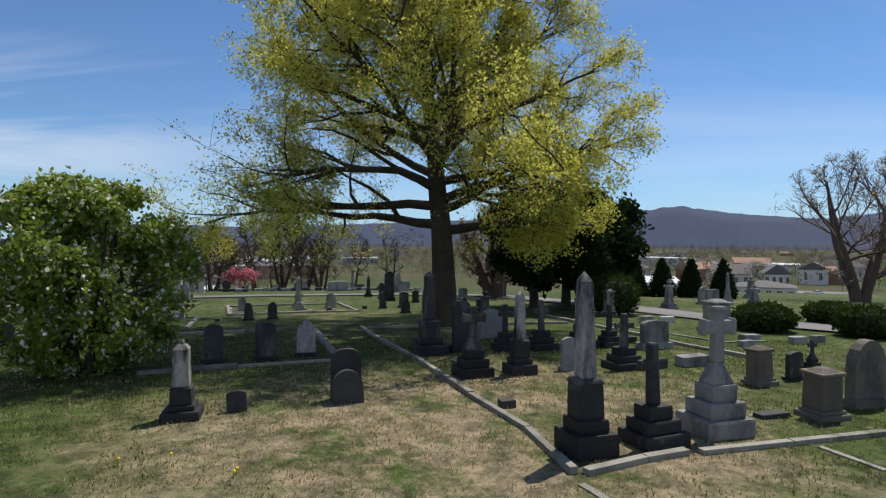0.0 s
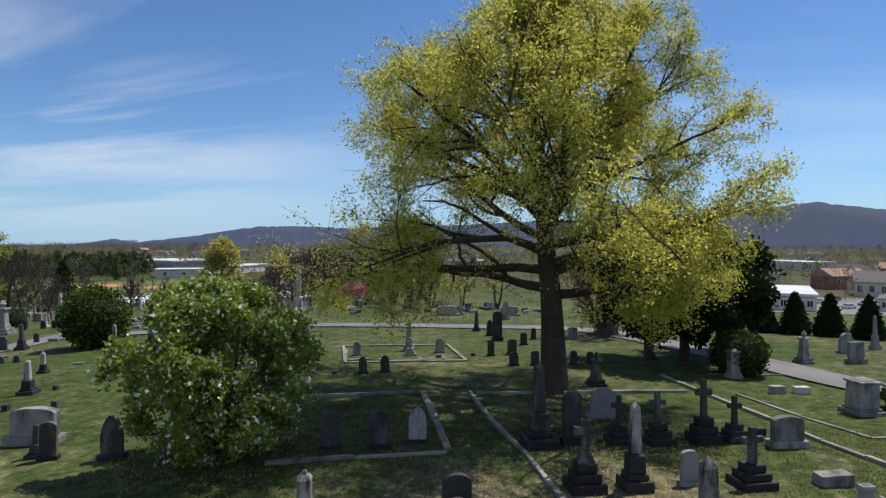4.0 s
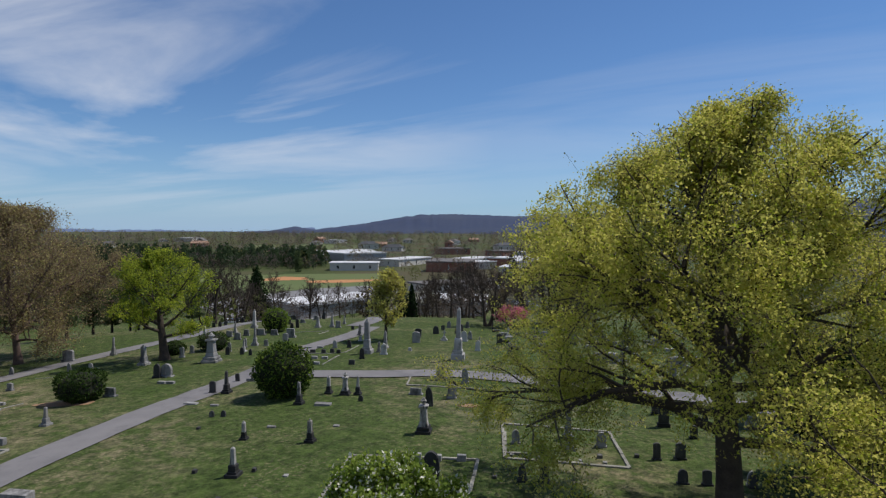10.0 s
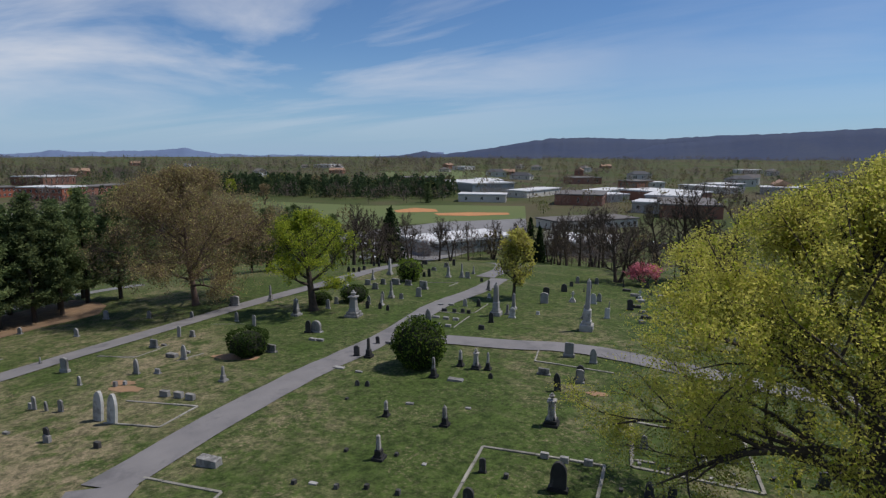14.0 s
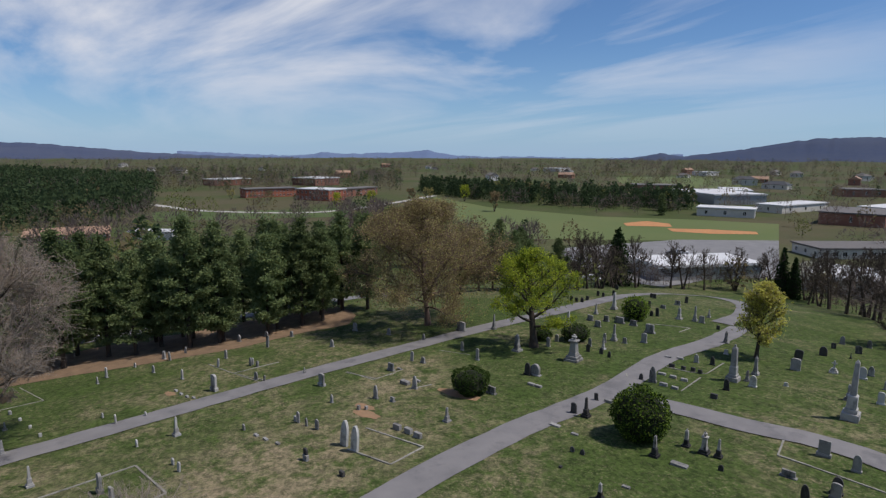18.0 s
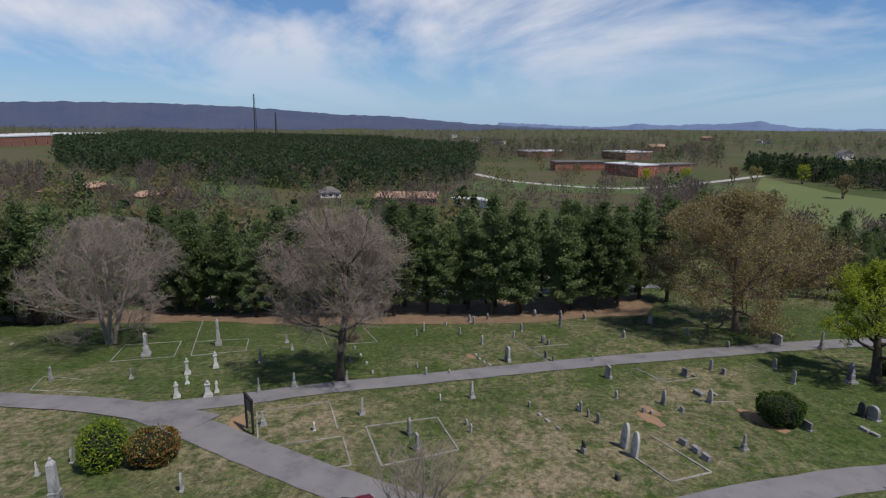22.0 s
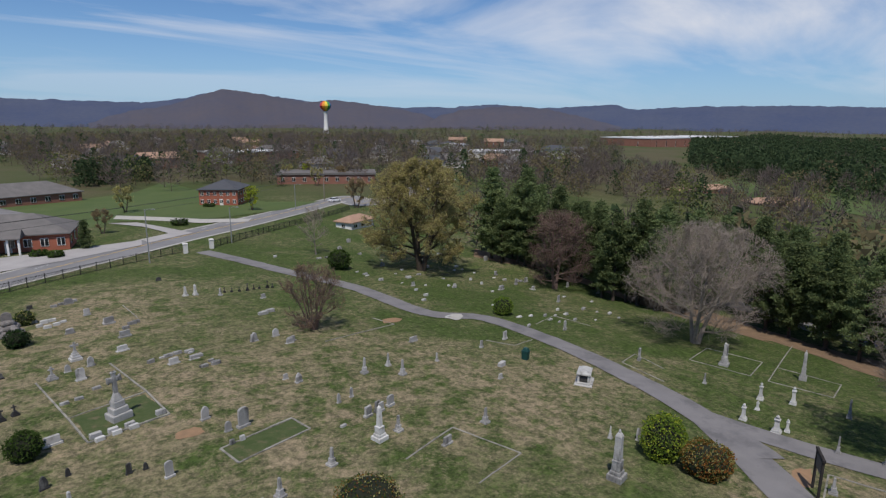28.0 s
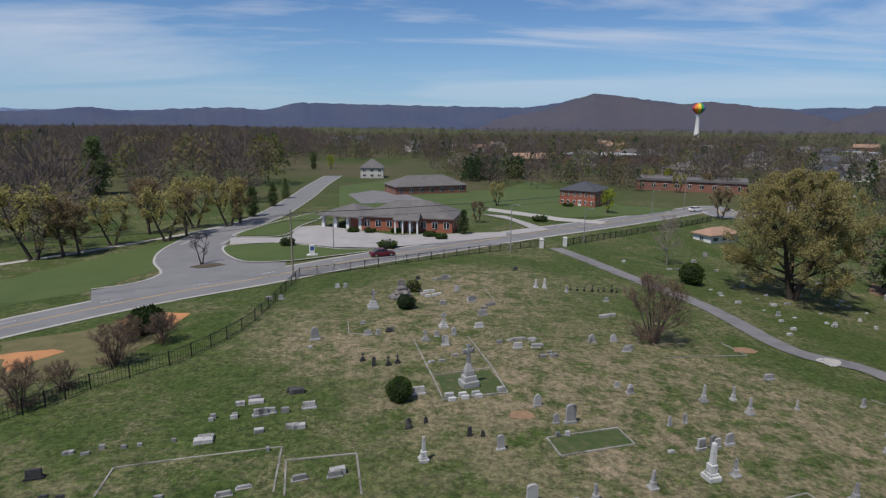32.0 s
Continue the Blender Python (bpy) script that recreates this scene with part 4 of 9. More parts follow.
def put_pine(k, x, y, H, seed):
    src, h0 = pines[k % 4]
    s = H / h0
    ob = copy_thing(src, pose(x, y, gz(x, y) - 0.1, 0, 0, (seed * 77) % 360))
    ob.scale = (s, s, s)
    return ob


rs5 = np.random.RandomState(5)
pine_line = spline([(-79.88, -99.14), (-82.20, -85.03), (-82.89, -63.24), (-94.37, -52.86), (-93.11, -44.30), (-86.40, -27.42), (-77.22, 13.60), (-78.05, 19.99), (-80.96, 30.12), (-82.83, 34.78)], 3.3)
for i, q in enumerate(pine_line):
    put_pine(i, q[0] - 6 + rs5.uniform(-2.5, 2.5), q[1] + rs5.uniform(-2, 2), rs5.uniform(13.3, 18), i)
    if i % 4 != 1:
        put_pine(i + 1, q[0] - 14 + rs5.uniform(-3, 3), q[1] + rs5.uniform(-3, 3), rs5.uniform(13.8, 18), i + 50)
for i, (px, py) in enumerate([(-85.64, -99.78), (-89.09, -92.20), (-90.14, -83.87), (-89.16, -62.63), (-88.59, -58.35), (-88.71, 64.81), (-89.98, 68.41), (-89.72, 71.10)]):
    put_pine(i + 2, px, py, (20.6, 21.5, 19, 19.8, 18, 10.3, 11.2, 10.3)[i], i + 90)
for i, (px, py, ph) in enumerate([(-88.0, 54.0, 13.0), (-91.0, 60.0, 12.0), (-87.5, 65.5, 11.5), (-92.0, 70.5, 12.5), (-86.0, 75.0, 10.5), (-95.0, 66.0, 12.0)]):
    put_pine(i + 1, px, py, ph, i + 120)
for root, h0 in pines:
    root.matrix_world = pose(-150, 60 + 9 * pines.index((root, h0)), gz(-150, 70) - 0.1)



# ---- gravestones ----
STONES = {
    # dark: stained stone, with the shade of backlit graves put into its colour
    "dark": mat("stained_shaded_granite", (0.058, 0.057, 0.056), (0.030, 0.030, 0.031), 0.75, 2.2, 30, 0.35, c=(0.16, 0.156, 0.148), per_object=0.25, streak=0.35, lo=0.54),
    "grey": mat("weathered_grey_granite", (0.30, 0.295, 0.285), (0.20, 0.198, 0.195), 0.8, 2.0, 40, 0.3, c=(0.075, 0.075, 0.07), per_object=0.25, streak=0.35),
    "pale": mat("pale_blue_grey_marble", (0.40, 0.395, 0.385), (0.27, 0.267, 0.26), 0.75, 1.6, 25, 0.25, c=(0.085, 0.085, 0.083), per_object=0.25, streak=0.35, lo=0.52),
    "white": mat("white_marble", (0.52, 0.518, 0.50), (0.40, 0.40, 0.39), 0.7, 1.5, 25, 0.2, c=(0.22, 0.215, 0.20), per_object=0.15),
    "streak": mat("black_streaked_marble", (0.40, 0.39, 0.37), (0.24, 0.232, 0.22), 0.75, 4.0, 14, 0.35, c=(0.020, 0.020, 0.021), streak=0.22, lo=0.47),
    "brown": mat("brown_lichened_granite", (0.19, 0.158, 0.125), (0.12, 0.102, 0.085), 0.85, 2.0, 30, 0.35, c=(0.07, 0.066, 0.06), per_object=0.2, streak=0.5),
}
BLACK_BASE = mat("black_lichened_base", (0.032, 0.032, 0.033), (0.016, 0.016, 0.017), 0.7, 3.0, 25, 0.4, c=(0.15, 0.148, 0.14), per_object=0.3, lo=0.60)
KERB_MAT = mat("lichened_kerb_stone", (0.30, 0.288, 0.25), (0.20, 0.195, 0.172), 0.9, 1.8, 22, 0.4, c=(0.12, 0.12, 0.10), per_object=0.2)
TONE_WORDS = {"dark": "stained and shade-darkened granite", "grey": "weathered grey granite", "pale": "pale grey marble", "white": "white marble", "streak": "black-streaked pale marble", "brown": "brown lichened granite"}
GRID = 17.0
rs6 = np.random.RandomState(66)


def add_box(bm, w, d, z0, z1, w2=None, d2=None, cx=0.0, cy=0.0, chamfer=0.018):
    """A block, tapered if w2 is given, with worn edges."""
    w2, d2 = w if w2 is None else w2, d if d2 is None else d2
    r = bmesh.ops.create_cube(bm, size=1.0)
    for v in r["verts"]:
        t = v.co.z + 0.5
        v.co = (v.co.x * (w + (w2 - w) * t) + cx, v.co.y * (d + (d2 - d) * t) + cy, z0 + (z1 - z0) * t)
    if chamfer:
        ed = list({e for v in r["verts"] for e in v.link_edges})
        bmesh.ops.bevel(bm, geom=ed, offset=chamfer, segments=1, affect="EDGES", clamp_overlap=True)


def add_slab(bm, w, d, z0, z1, top="round", n=9):
    """An upright slab whose top is round, shouldered or shallow."""
    rise = {"round": w * 0.5, "shallow": w * 0.16, "gothic": w * 0.62}[top]
    rise = min(rise, (z1 - z0) * 0.55)
    ring = [(-w / 2, z0), (-w / 2, z1 - rise)]
    for i in range(1, n):
        a = math.pi - math.pi * i / n
        s = math.sin(a) if top != "gothic" else math.sin(a) ** 1.5
        ring.append((w / 2 * math.cos(a), z1 - rise + rise * s))
    ring += [(w / 2, z1 - rise), (w / 2, z0)]
    f = [bm.verts.new((x, -d / 2, z)) for x, z in ring]
    b = [bm.verts.new((x, d / 2, z)) for x, z in ring]
    bm.faces.new(f)
    bm.faces.new(b[::-1])
    m = len(ring)
    for i in range(m):
        j = (i + 1) % m
        bm.faces.new((f[j], f[i], b[i], b[j]))


def bm_part(name, fill, material, parent, label=""):
    bm = bmesh.new()
    fill(bm)
    bmesh.ops.recalc_face_normals(bm, faces=bm.faces[:])
    me = bpy.data.meshes.new(name)
    bm.to_mesh(me)
    bm.free()
    me.materials.append(material)
    return part(name, me, parent, label)


def shape_obelisk(root, m, v):
    bm_part("base", lambda b: (add_box(b, 1.0, 1.0, 0, 0.13), add_box(b, 0.72, 0.72, 0.13, 0.20)), m, root)
    bm_part("die", lambda b: (add_box(b, 0.58, 0.58, 0.20, 0.39, 0.55, 0.55), add_box(b, 0.62, 0.62, 0.39, 0.42, 0.50, 0.50)), m, root)
    top = 0.16 if v == 0 else 0.24

    def shaft(b):
        if v == 0:
            add_box(b, 0.37, 0.37, 0.42, 0.945, 0.27, 0.27)
            add_box(b, 0.27, 0.27, 0.945, 1.0, 0.02, 0.02, chamfer=0)
        else:
            add_box(b, 0.46, 0.46, 0.42, 0.87, 0.40, 0.40)
            add_box(b, 0.46, 0.46, 0.87, 0.94, 0.24, 0.24)
            add_box(b, 0.16, 0.16, 0.94, 1.0, top * 0.5, top * 0.5)
    bm_part("shaft", shaft, m, root)


def shape_tablet(root, m, v):
    bm_part("base", lambda b: add_box(b, 1.0, 1.0, 0, 0.14), m, root)
    bm_part("slab", lambda b: add_slab(b, 0.80, 0.52, 0.14, 1.0, ("round", "shallow", "gothic")[v % 3]), m, root)


def shape_plain(root, m, v):
    bm_part("slab", lambda b: add_slab(b, 1.0, 1.0, -0.05, 1.0, ("shallow", "round")[v % 2]), m, root)


def shape_block(root, m, v):
    bm_part("base", lambda b: add_box(b, 1.0, 1.0, 0, 0.24), m, root)
    bm_part("slab", lambda b: add_slab(b, 0.80, 0.56, 0.24, 1.0, "shallow") if v % 2 else add_box(b, 0.80, 0.56, 0.24, 1.0, 0.78, 0.50), m, root)


def shape_pillar(root, m, v):
    bm_part("base", lambda b: (add_box(b, 1.0, 1.0, 0, 0.13), add_box(b, 0.84, 0.84, 0.13, 0.2)), m, root)
    bm_part("die", lambda b: add_box(b, 0.72, 0.72, 0.2, 0.86, 0.68, 0.68), m, root)
    bm_part("cap", lambda b: (add_box(b, 0.82, 0.82, 0.86, 0.93), add_box(b, 0.6, 0.6, 0.93, 1.0, 0.3, 0.3)), m, root)


def shape_cross(root, m, v):
    bm_part("base", lambda b: (add_box(b, 1.0, 1.0, 0, 0.15), add_box(b, 0.76, 0.76, 0.15, 0.27), add_box(b, 0.54, 0.54, 0.27, 0.40)), m, root)

    def arms(b):
        if v == 0:
            add_box(b, 0.22, 0.22, 0.40, 1.0, 0.18, 0.18)
            add_box(b, 0.62, 0.17, 0.74, 0.84)
        else:
            add_box(b, 0.50, 0.42, 0.40, 0.56, 0.22, 0.20)
            add_box(b, 0.22, 0.20, 0.56, 1.0, 0.18, 0.16)
            add_box(b, 0.62, 0.17, 0.79, 0.89)
            for s in (-1, 1):
                add_box(b, 0.08, 0.20, 0.775, 0.905, cx=s * 0.31)
            add_box(b, 0.26, 0.20, 0.96, 1.0)
    bm_part("cross", arms, m, root)


def shape_urn(root, m, v):
    bm_part("base", lambda b: (add_box(b, 1.0, 1.0, 0, 0.10), add_box(b, 0.82, 0.82, 0.10, 0.2)), m, root)
    bm_part("column", lambda b: (add_box(b, 0.62, 0.62, 0.2, 0.34, 0.5, 0.5), add_box(b, 0.48, 0.48, 0.34, 0.72, 0.40, 0.40), add_box(b, 0.62, 0.62, 0.72, 0.78)), m, root)

    def urn(b):
        prof = ((0.10, 0.78), (0.07, 0.81), (0.19, 0.87), (0.20, 0.91), (0.10, 0.94), (0.11, 0.96), (0.02, 1.0))
        n = 10
        rings = [[b.verts.new((r * math.cos(6.2832 * k / n), r * math.sin(6.2832 * k / n), z)) for k in range(n)] for r, z in prof]
        for a, c in zip(rings, rings[1:]):
            for k in range(n):
                b.faces.new((a[k], a[(k + 1) % n], c[(k + 1) % n], c[k]))
        b.faces.new(rings[-1])
        b.faces.new(rings[0][::-1])
    bm_part("urn", urn, m, root)


def shape_slab(root, m, v):
    bm_part("slab", lambda b: add_box(b, 1.0, 1.0, -0.2, 1.0, 0.97, 0.95, chamfer=0.03), m, root)


SHAPES = {"obelisk": (shape_obelisk, "obelisk monument on a stepped base", "monument"), "tablet": (shape_tablet, "upright headstone on a low base", "headstone"),
          "plain": (shape_plain, "plain upright headstone in the grass", "headstone"), "block": (shape_block, "wide low headstone on a base", "headstone"),
          "pillar": (shape_pillar, "square pillar monument with a cap", "monument"), "cross": (shape_cross, "cross on a stepped base", "cross"),
          "urn_monument": (shape_urn, "column monument with a carved urn", "monument"), "slab": (shape_slab, "low grave marker in the grass", "marker")}
NAMES = {"obelisk": "obelisk", "tablet": "headstone", "plain": "headstone", "block": "headstone", "pillar": "pillar_monument", "cross": "cross_monument", "urn_monument": "urn_monument", "slab": "grave_marker"}
made_stones = {}
TONE = "grey"


def put_stone(kind, x, y, h, w, depth, deg, tone=None, lean=2.0, variant=None):
    tone = tone or TONE
    v = rs6.randint(0, 3) if variant is None else variant
    if kind in ("obelisk", "cross"):
        v = (rs6.rand() < 0.3) * 1 if variant is None else variant
    elif kind in ("plain", "block"):
        v %= 2
    elif kind in ("pillar", "urn_monument", "slab"):
        v = 0
    m = pose(x, y, gz(x, y) - 0.02, rs6.uniform(-lean, lean), rs6.uniform(-lean, lean), GRID + deg + rs6.uniform(-4, 4))
    key = (kind, v, tone)
    if key not in made_stones:
        fill, words, cat = SHAPES[kind]
        root = new(NAMES[kind])
        fill(root, STONES[tone], v)
        if tone in ("dark", "streak"):
            for ch in root.children:
                if ch.name.split(".")[0] == "base" or (tone == "streak" and ch.name.split(".")[0] == "die"):
                    ch.data.materials[0] = BLACK_BASE
                    tagged(ch, "blackened lower block")
        tagged(root, TONE_WORDS[tone] + " " + words, cat, "gravestones")
        root.matrix_world = m
        made_stones[key] = root
    else:
        root = copy_thing(made_stones[key], m)
    root.matrix_basis = m
    root.scale = (w, depth, h)
    return root


def obelisk(x, y, h, w=None, deg=0, **k):
    w = 0.82 * min(w or h * 0.36, h * 0.55)
    return put_stone("obelisk", x, y, h, w, w, deg, lean=1.0, **k)


def tablet(x, y, h, w=None, deg=0, **k):
    w = 0.9 * (w or h * 0.7)
    return put_stone("tablet", x, y, h, w, max(0.22, w * 0.42), deg, **k)


def plain(x, y, h, w=None, deg=0, **k):
    w = w or h * 0.7
    return put_stone("plain", x, y, h, w, max(0.10, w * 0.26), deg, lean=4, **k)


def block(x, y, h, w=None, deg=0, **k):
    w = 0.9 * (w or h * 1.5)
    return put_stone("block", x, y, h, w, max(0.32, w * 0.36), deg, lean=0.8, **k)


def pillar(x, y, h, w=None, deg=0, **k):
    w = 0.84 * (w or h * 0.6)
    return put_stone("pillar", x, y, h, w, w * 0.9, deg, **k)


def cross(x, y, h, w=None, deg=0, **k):
    w = 0.82 * (w or h * 0.5)
    return put_stone("cross", x, y, h, w, w * 0.85, deg, **k)


def urn(x, y, h, w=None, deg=0, **k):
    w = 0.82 * (w or h * 0.42)
    return put_stone("urn_monument", x, y, h, w, w, deg, lean=0.8, **k)


def slab(x, y, h, w=None, deg=0, **k):
    w = w or 0.6
    return put_stone("slab", x, y, max(0.08, min(h, 0.45)), w, max(0.22, w * 0.45), deg, **k)


# by the corner of the two kerbs
TONE = "streak"
obelisk(2.01, 8.08, 2.53, 0.80, variant=0)
obelisk(-4.32, 9.70, 1.33, 0.74, variant=1)
cross(4.24, 9.04, 1.98, 1.07, variant=1, tone="grey")
cross(3.09, 8.47, 1.49, 0.95, variant=0, tone="dark")
TONE = "dark"
plain(-3.53, 10.06, 0.38, 0.33)
plain(-1.80, 10.90, 0.96, 0.55)
plain(-1.70, 10.60, 0.62, 0.56)
slab(1.16, 10.38, 0.16, 0.28)
slab(5.63, 9.94, 0.10, 0.57)
TONE = "brown"
pillar(6.79, 12.46, 0.84, 0.66)
pillar(6.52, 9.99, 0.88, 0.76)
tablet(7.84, 10.80, 1.25, 1.05)
TONE = "dark"
tablet(7.83, 12.98, 0.65, 0.56)
cross(9.00, 14.20, 0.74, 0.46)
# under the great tree and east of it
cross(0.68, 12.97, 1.56, 0.95)
cross(1.75, 16.33, 1.31, 0.80)
cross(2.82, 16.53, 1.42, 0.90)
cross(4.05, 16.92, 1.75, 0.92)
cross(4.91, 17.20, 1.26, 0.82)
cross(4.34, 13.95, 1.33, 1.00)
obelisk(1.76, 13.25, 1.90, 0.76, tone="streak", variant=0)
obelisk(-0.34, 15.70, 2.23, 1.06)
obelisk(-0.36, 16.55, 1.55, 0.70)
tablet(0.53, 15.95, 1.44, 0.70)
tablet(-5.67, 14.47, 0.99, 0.62)
tablet(-4.46, 14.75, 0.99, 0.70)
tablet(-3.57, 15.31, 0.96, 0.66, tone="streak")
tablet(-11.03, 13.10, 1.14, 0.72)
tablet(-12.70, 12.87, 1.00, 0.56)
TONE = "grey"
tablet(1.58, 18.81, 0.94, 1.15)
tablet(2.98, 13.70, 0.78, 0.55)
block(6.17, 17.00, 0.84, 1.15)
pillar(9.99, 21.35, 1.19, 1.20)
pillar(7.50, 26.35, 1.25, 0.66)
slab(6.18, 14.42, 0.28, 0.78)
slab(10.07, 19.18, 0.20, 0.67)
slab(5.75, 17.95, 0.22, 0.40, tone="dark")
urn(12.07, 31.25, 1.63, 0.85)
TONE = "white"
slab(8.25, 23.67, 0.30, 0.58)
slab(9.15, 23.89, 0.28, 0.60)
TONE = "grey"
slab(9.20, 17.67, 0.21, 0.51)
slab(11.25, 18.51, 0.25, 0.54)
slab(12.18, 18.97, 0.24, 0.48)
tablet(0.95, 28.03, 0.67, 0.45)
tablet(1.27, 37.14, 0.75, 0.80)
tablet(15.99, 35.86, 1.14, 1.07)
block(14.76, 32.07, 1.08, 1.10)
urn(20.02, 37.61, 1.32, 0.87)
obelisk(18.70, 38.41, 2.03, 0.60)
urn(24.74, 47.04, 1.89, 1.06)
cross(12.50, 41.91, 1.44, 0.68)
# stones north of the great tree
TONE = "dark"
tablet(-3.00, 29.37, 0.85, 0.46)
tablet(-3.20, 35.10, 1.80, 0.78)
tablet(-3.90, 37.60, 1.05, 0.56)
tablet(-2.00, 29.96, 0.82, 0.64)
tablet(-1.70, 26.87, 0.65, 0.57)
tablet(-0.75, 27.18, 0.68, 0.52)
tablet(1.01, 27.78, 0.66, 0.42)
tablet(1.77, 28.26, 0.57, 0.40)
tablet(-1.56, 33.67, 0.73, 0.52)
tablet(-1.10, 36.40, 0.73, 0.42)
tablet(-8.05, 24.30, 0.72, 0.50)
tablet(-7.10, 24.50, 0.74, 0.50)
urn(1.68, 23.40, 1.32, 0.80)
obelisk(-5.11, 40.26, 1.47, 0.60)
slab(-5.50, 28.40, 0.19, 0.24)
slab(-3.90, 29.30, 0.17, 0.21)
slab(-9.20, 23.93, 0.15, 0.19)
TONE = "grey"
block(-14.29, 14.05, 1.02, 1.65)
block(-9.75, 54.95, 0.97, 2.60)
block(-3.92, 55.91, 0.96, 2.12)
obelisk(-7.55, 30.58, 1.70, 0.70)
obelisk(-13.20, 13.00, 0.90, 0.52, tone="dark")
obelisk(-24.92, 54.57, 1.50, 0.80)
obelisk(-8.59, 55.83, 2.18, 0.86)
tablet(-3.83, 49.97, 1.69, 0.80)
tablet(-16.75, 35.80, 1.01, 0.75)
tablet(-17.82, 40.55, 1.20, 0.67)
tablet(-20.00, 40.97, 1.08, 0.86)
cross(-7.06, 28.92, 0.95, 0.70)
tablet(-9.82, 28.69, 0.73, 0.54)
tablet(-5.73, 29.99, 0.79, 0.66)
slab(-9.40, 26.85, 0.14, 0.19)
slab(-8.10, 27.15, 0.14, 0.19)
slab(-6.20, 27.45, 0.14, 0.19)
slab(-5.11, 27.65, 0.15, 0.19)
# open grass between the lane and the great tree
TONE = "streak"
obelisk(-20.24, 19.65, 1.38, 0.79)
obelisk(-23.73, 23.86, 1.06, 0.51)
obelisk(-19.95, 24.78, 1.28, 0.64)
obelisk(-25.74, 30.93, 1.57, 0.72)
obelisk(-25.67, 34.10, 1.35, 0.64)
obelisk(-23.46, 34.50, 1.41, 0.63)
urn(-15.04, 28.41, 2.01, 1.03)
urn(-24.35, 34.24, 1.63, 0.84)
TONE = "dark"
tablet(-17.02, 36.45, 1.11, 0.79)
tablet(-11.48, 22.22, 1.46, 1.02)
tablet(-15.17, 21.58, 0.77, 0.43)
tablet(-14.24, 19.10, 0.69, 0.68)
tablet(-7.98, 24.05, 0.76, 0.45)
tablet(-7.16, 24.55, 0.70, 0.45)
plain(-17.25, 33.52, 1.29, 0.45)
plain(-29.17, 26.69, 0.41, 0.31)
plain(-28.47, 26.95, 0.41, 0.31)
plain(-22.22, 32.99, 0.42, 0.32)
slab(-21.88, 15.57, 0.23, 0.21)
slab(-19.87, 16.45, 0.24, 0.20)
slab(-18.70, 17.25, 0.24, 0.20)
slab(-17.16, 17.71, 0.26, 0.20)
slab(-22.29, 19.29, 0.19, 0.18)
slab(-19.75, 20.44, 0.19, 0.17)
slab(-34.57, 11.92, 0.39, 0.39)
slab(-13.97, 21.80, 0.25, 0.21)
slab(-27.81, 24.43, 0.16, 0.18)
TONE = "grey"
block(-19.58, 35.95, 0.49, 1.10)
block(-20.05, 40.98, 1.19, 0.99)
slab(-27.10, 14.30, 0.47, 1.23)
slab(-24.01, 31.25, 0.17, 1.10)
slab(-21.10, 16.09, 0.09, 0.42)
slab(-17.95, 20.51, 0.09, 0.22)
slab(-28.12, 9.16, 0.25, 0.63)
slab(-27.10, 9.59, 0.19, 0.53)
slab(-26.12, 9.98, 0.17, 0.53)
slab(-13.45, 24.63, 0.32, 0.43)
slab(-12.45, 24.84, 0.31, 0.43)
slab(-11.37, 25.26, 0.32, 0.44)
slab(-20.29, 27.57, 0.11, 0.35)
slab(-23.80, 26.11, 0.12, 0.50)
# by the fork of the lanes
TONE = "dark"
tablet(-34.30, 31.54, 0.95, 0.66)
tablet(-35.43, 35.16, 0.73, 0.46)
tablet(-44.27, 34.69, 1.26, 0.86)
tablet(-37.29, 42.75, 0.68, 0.50)
tablet(-36.99, 53.00, 0.90, 0.60)
tablet(-31.51, 47.22, 1.07, 0.62)
obelisk(-33.26, 31.89, 1.70, 0.78)
slab(-30.69, 44.30, 0.59, 0.55)
slab(-38.47, 48.60, 0.40, 0.54)
slab(-37.26, 48.80, 0.51, 0.42)
slab(-36.51, 49.29, 0.45, 0.42)
slab(-35.77, 49.35, 0.39, 0.41)
TONE = "grey"
tablet(-43.73, 35.25, 1.17, 1.35)
tablet(-36.28, 43.18, 1.59, 0.85)
tablet(-38.33, 52.26, 0.91, 0.61)
urn(-45.47, 41.79, 2.93, 1.84)
obelisk(-32.86, 50.21, 3.60, 1.34)
obelisk(-32.15, 51.32, 1.14, 1.09)
obelisk(-32.95, 53.91, 1.94, 0.77)
obelisk(-41.90, 62.46, 1.52, 1.18)
obelisk(-38.52, 22.13, 1.21, 0.67)
slab(-41.66, 33.08, 0.22, 0.71)
slab(-40.81, 33.22, 0.22, 0.70)
slab(-40.91, 51.05, 0.24, 0.68)
slab(-39.96, 51.78, 0.24, 0.67)
slab(-37.36, 45.78, 0.22, 0.73)
slab(-36.14, 45.88, 0.27, 0.62)
slab(-35.00, 46.02, 0.27, 0.60)
slab(-35.08, 43.20, 0.32, 0.69)
slab(-33.97, 43.38, 0.26, 0.58)
slab(-34.62, 35.75, 0.25, 0.65)
slab(-33.23, 28.64, 0.14, 0.92)
slab(-31.17, 28.77, 0.13, 0.56)
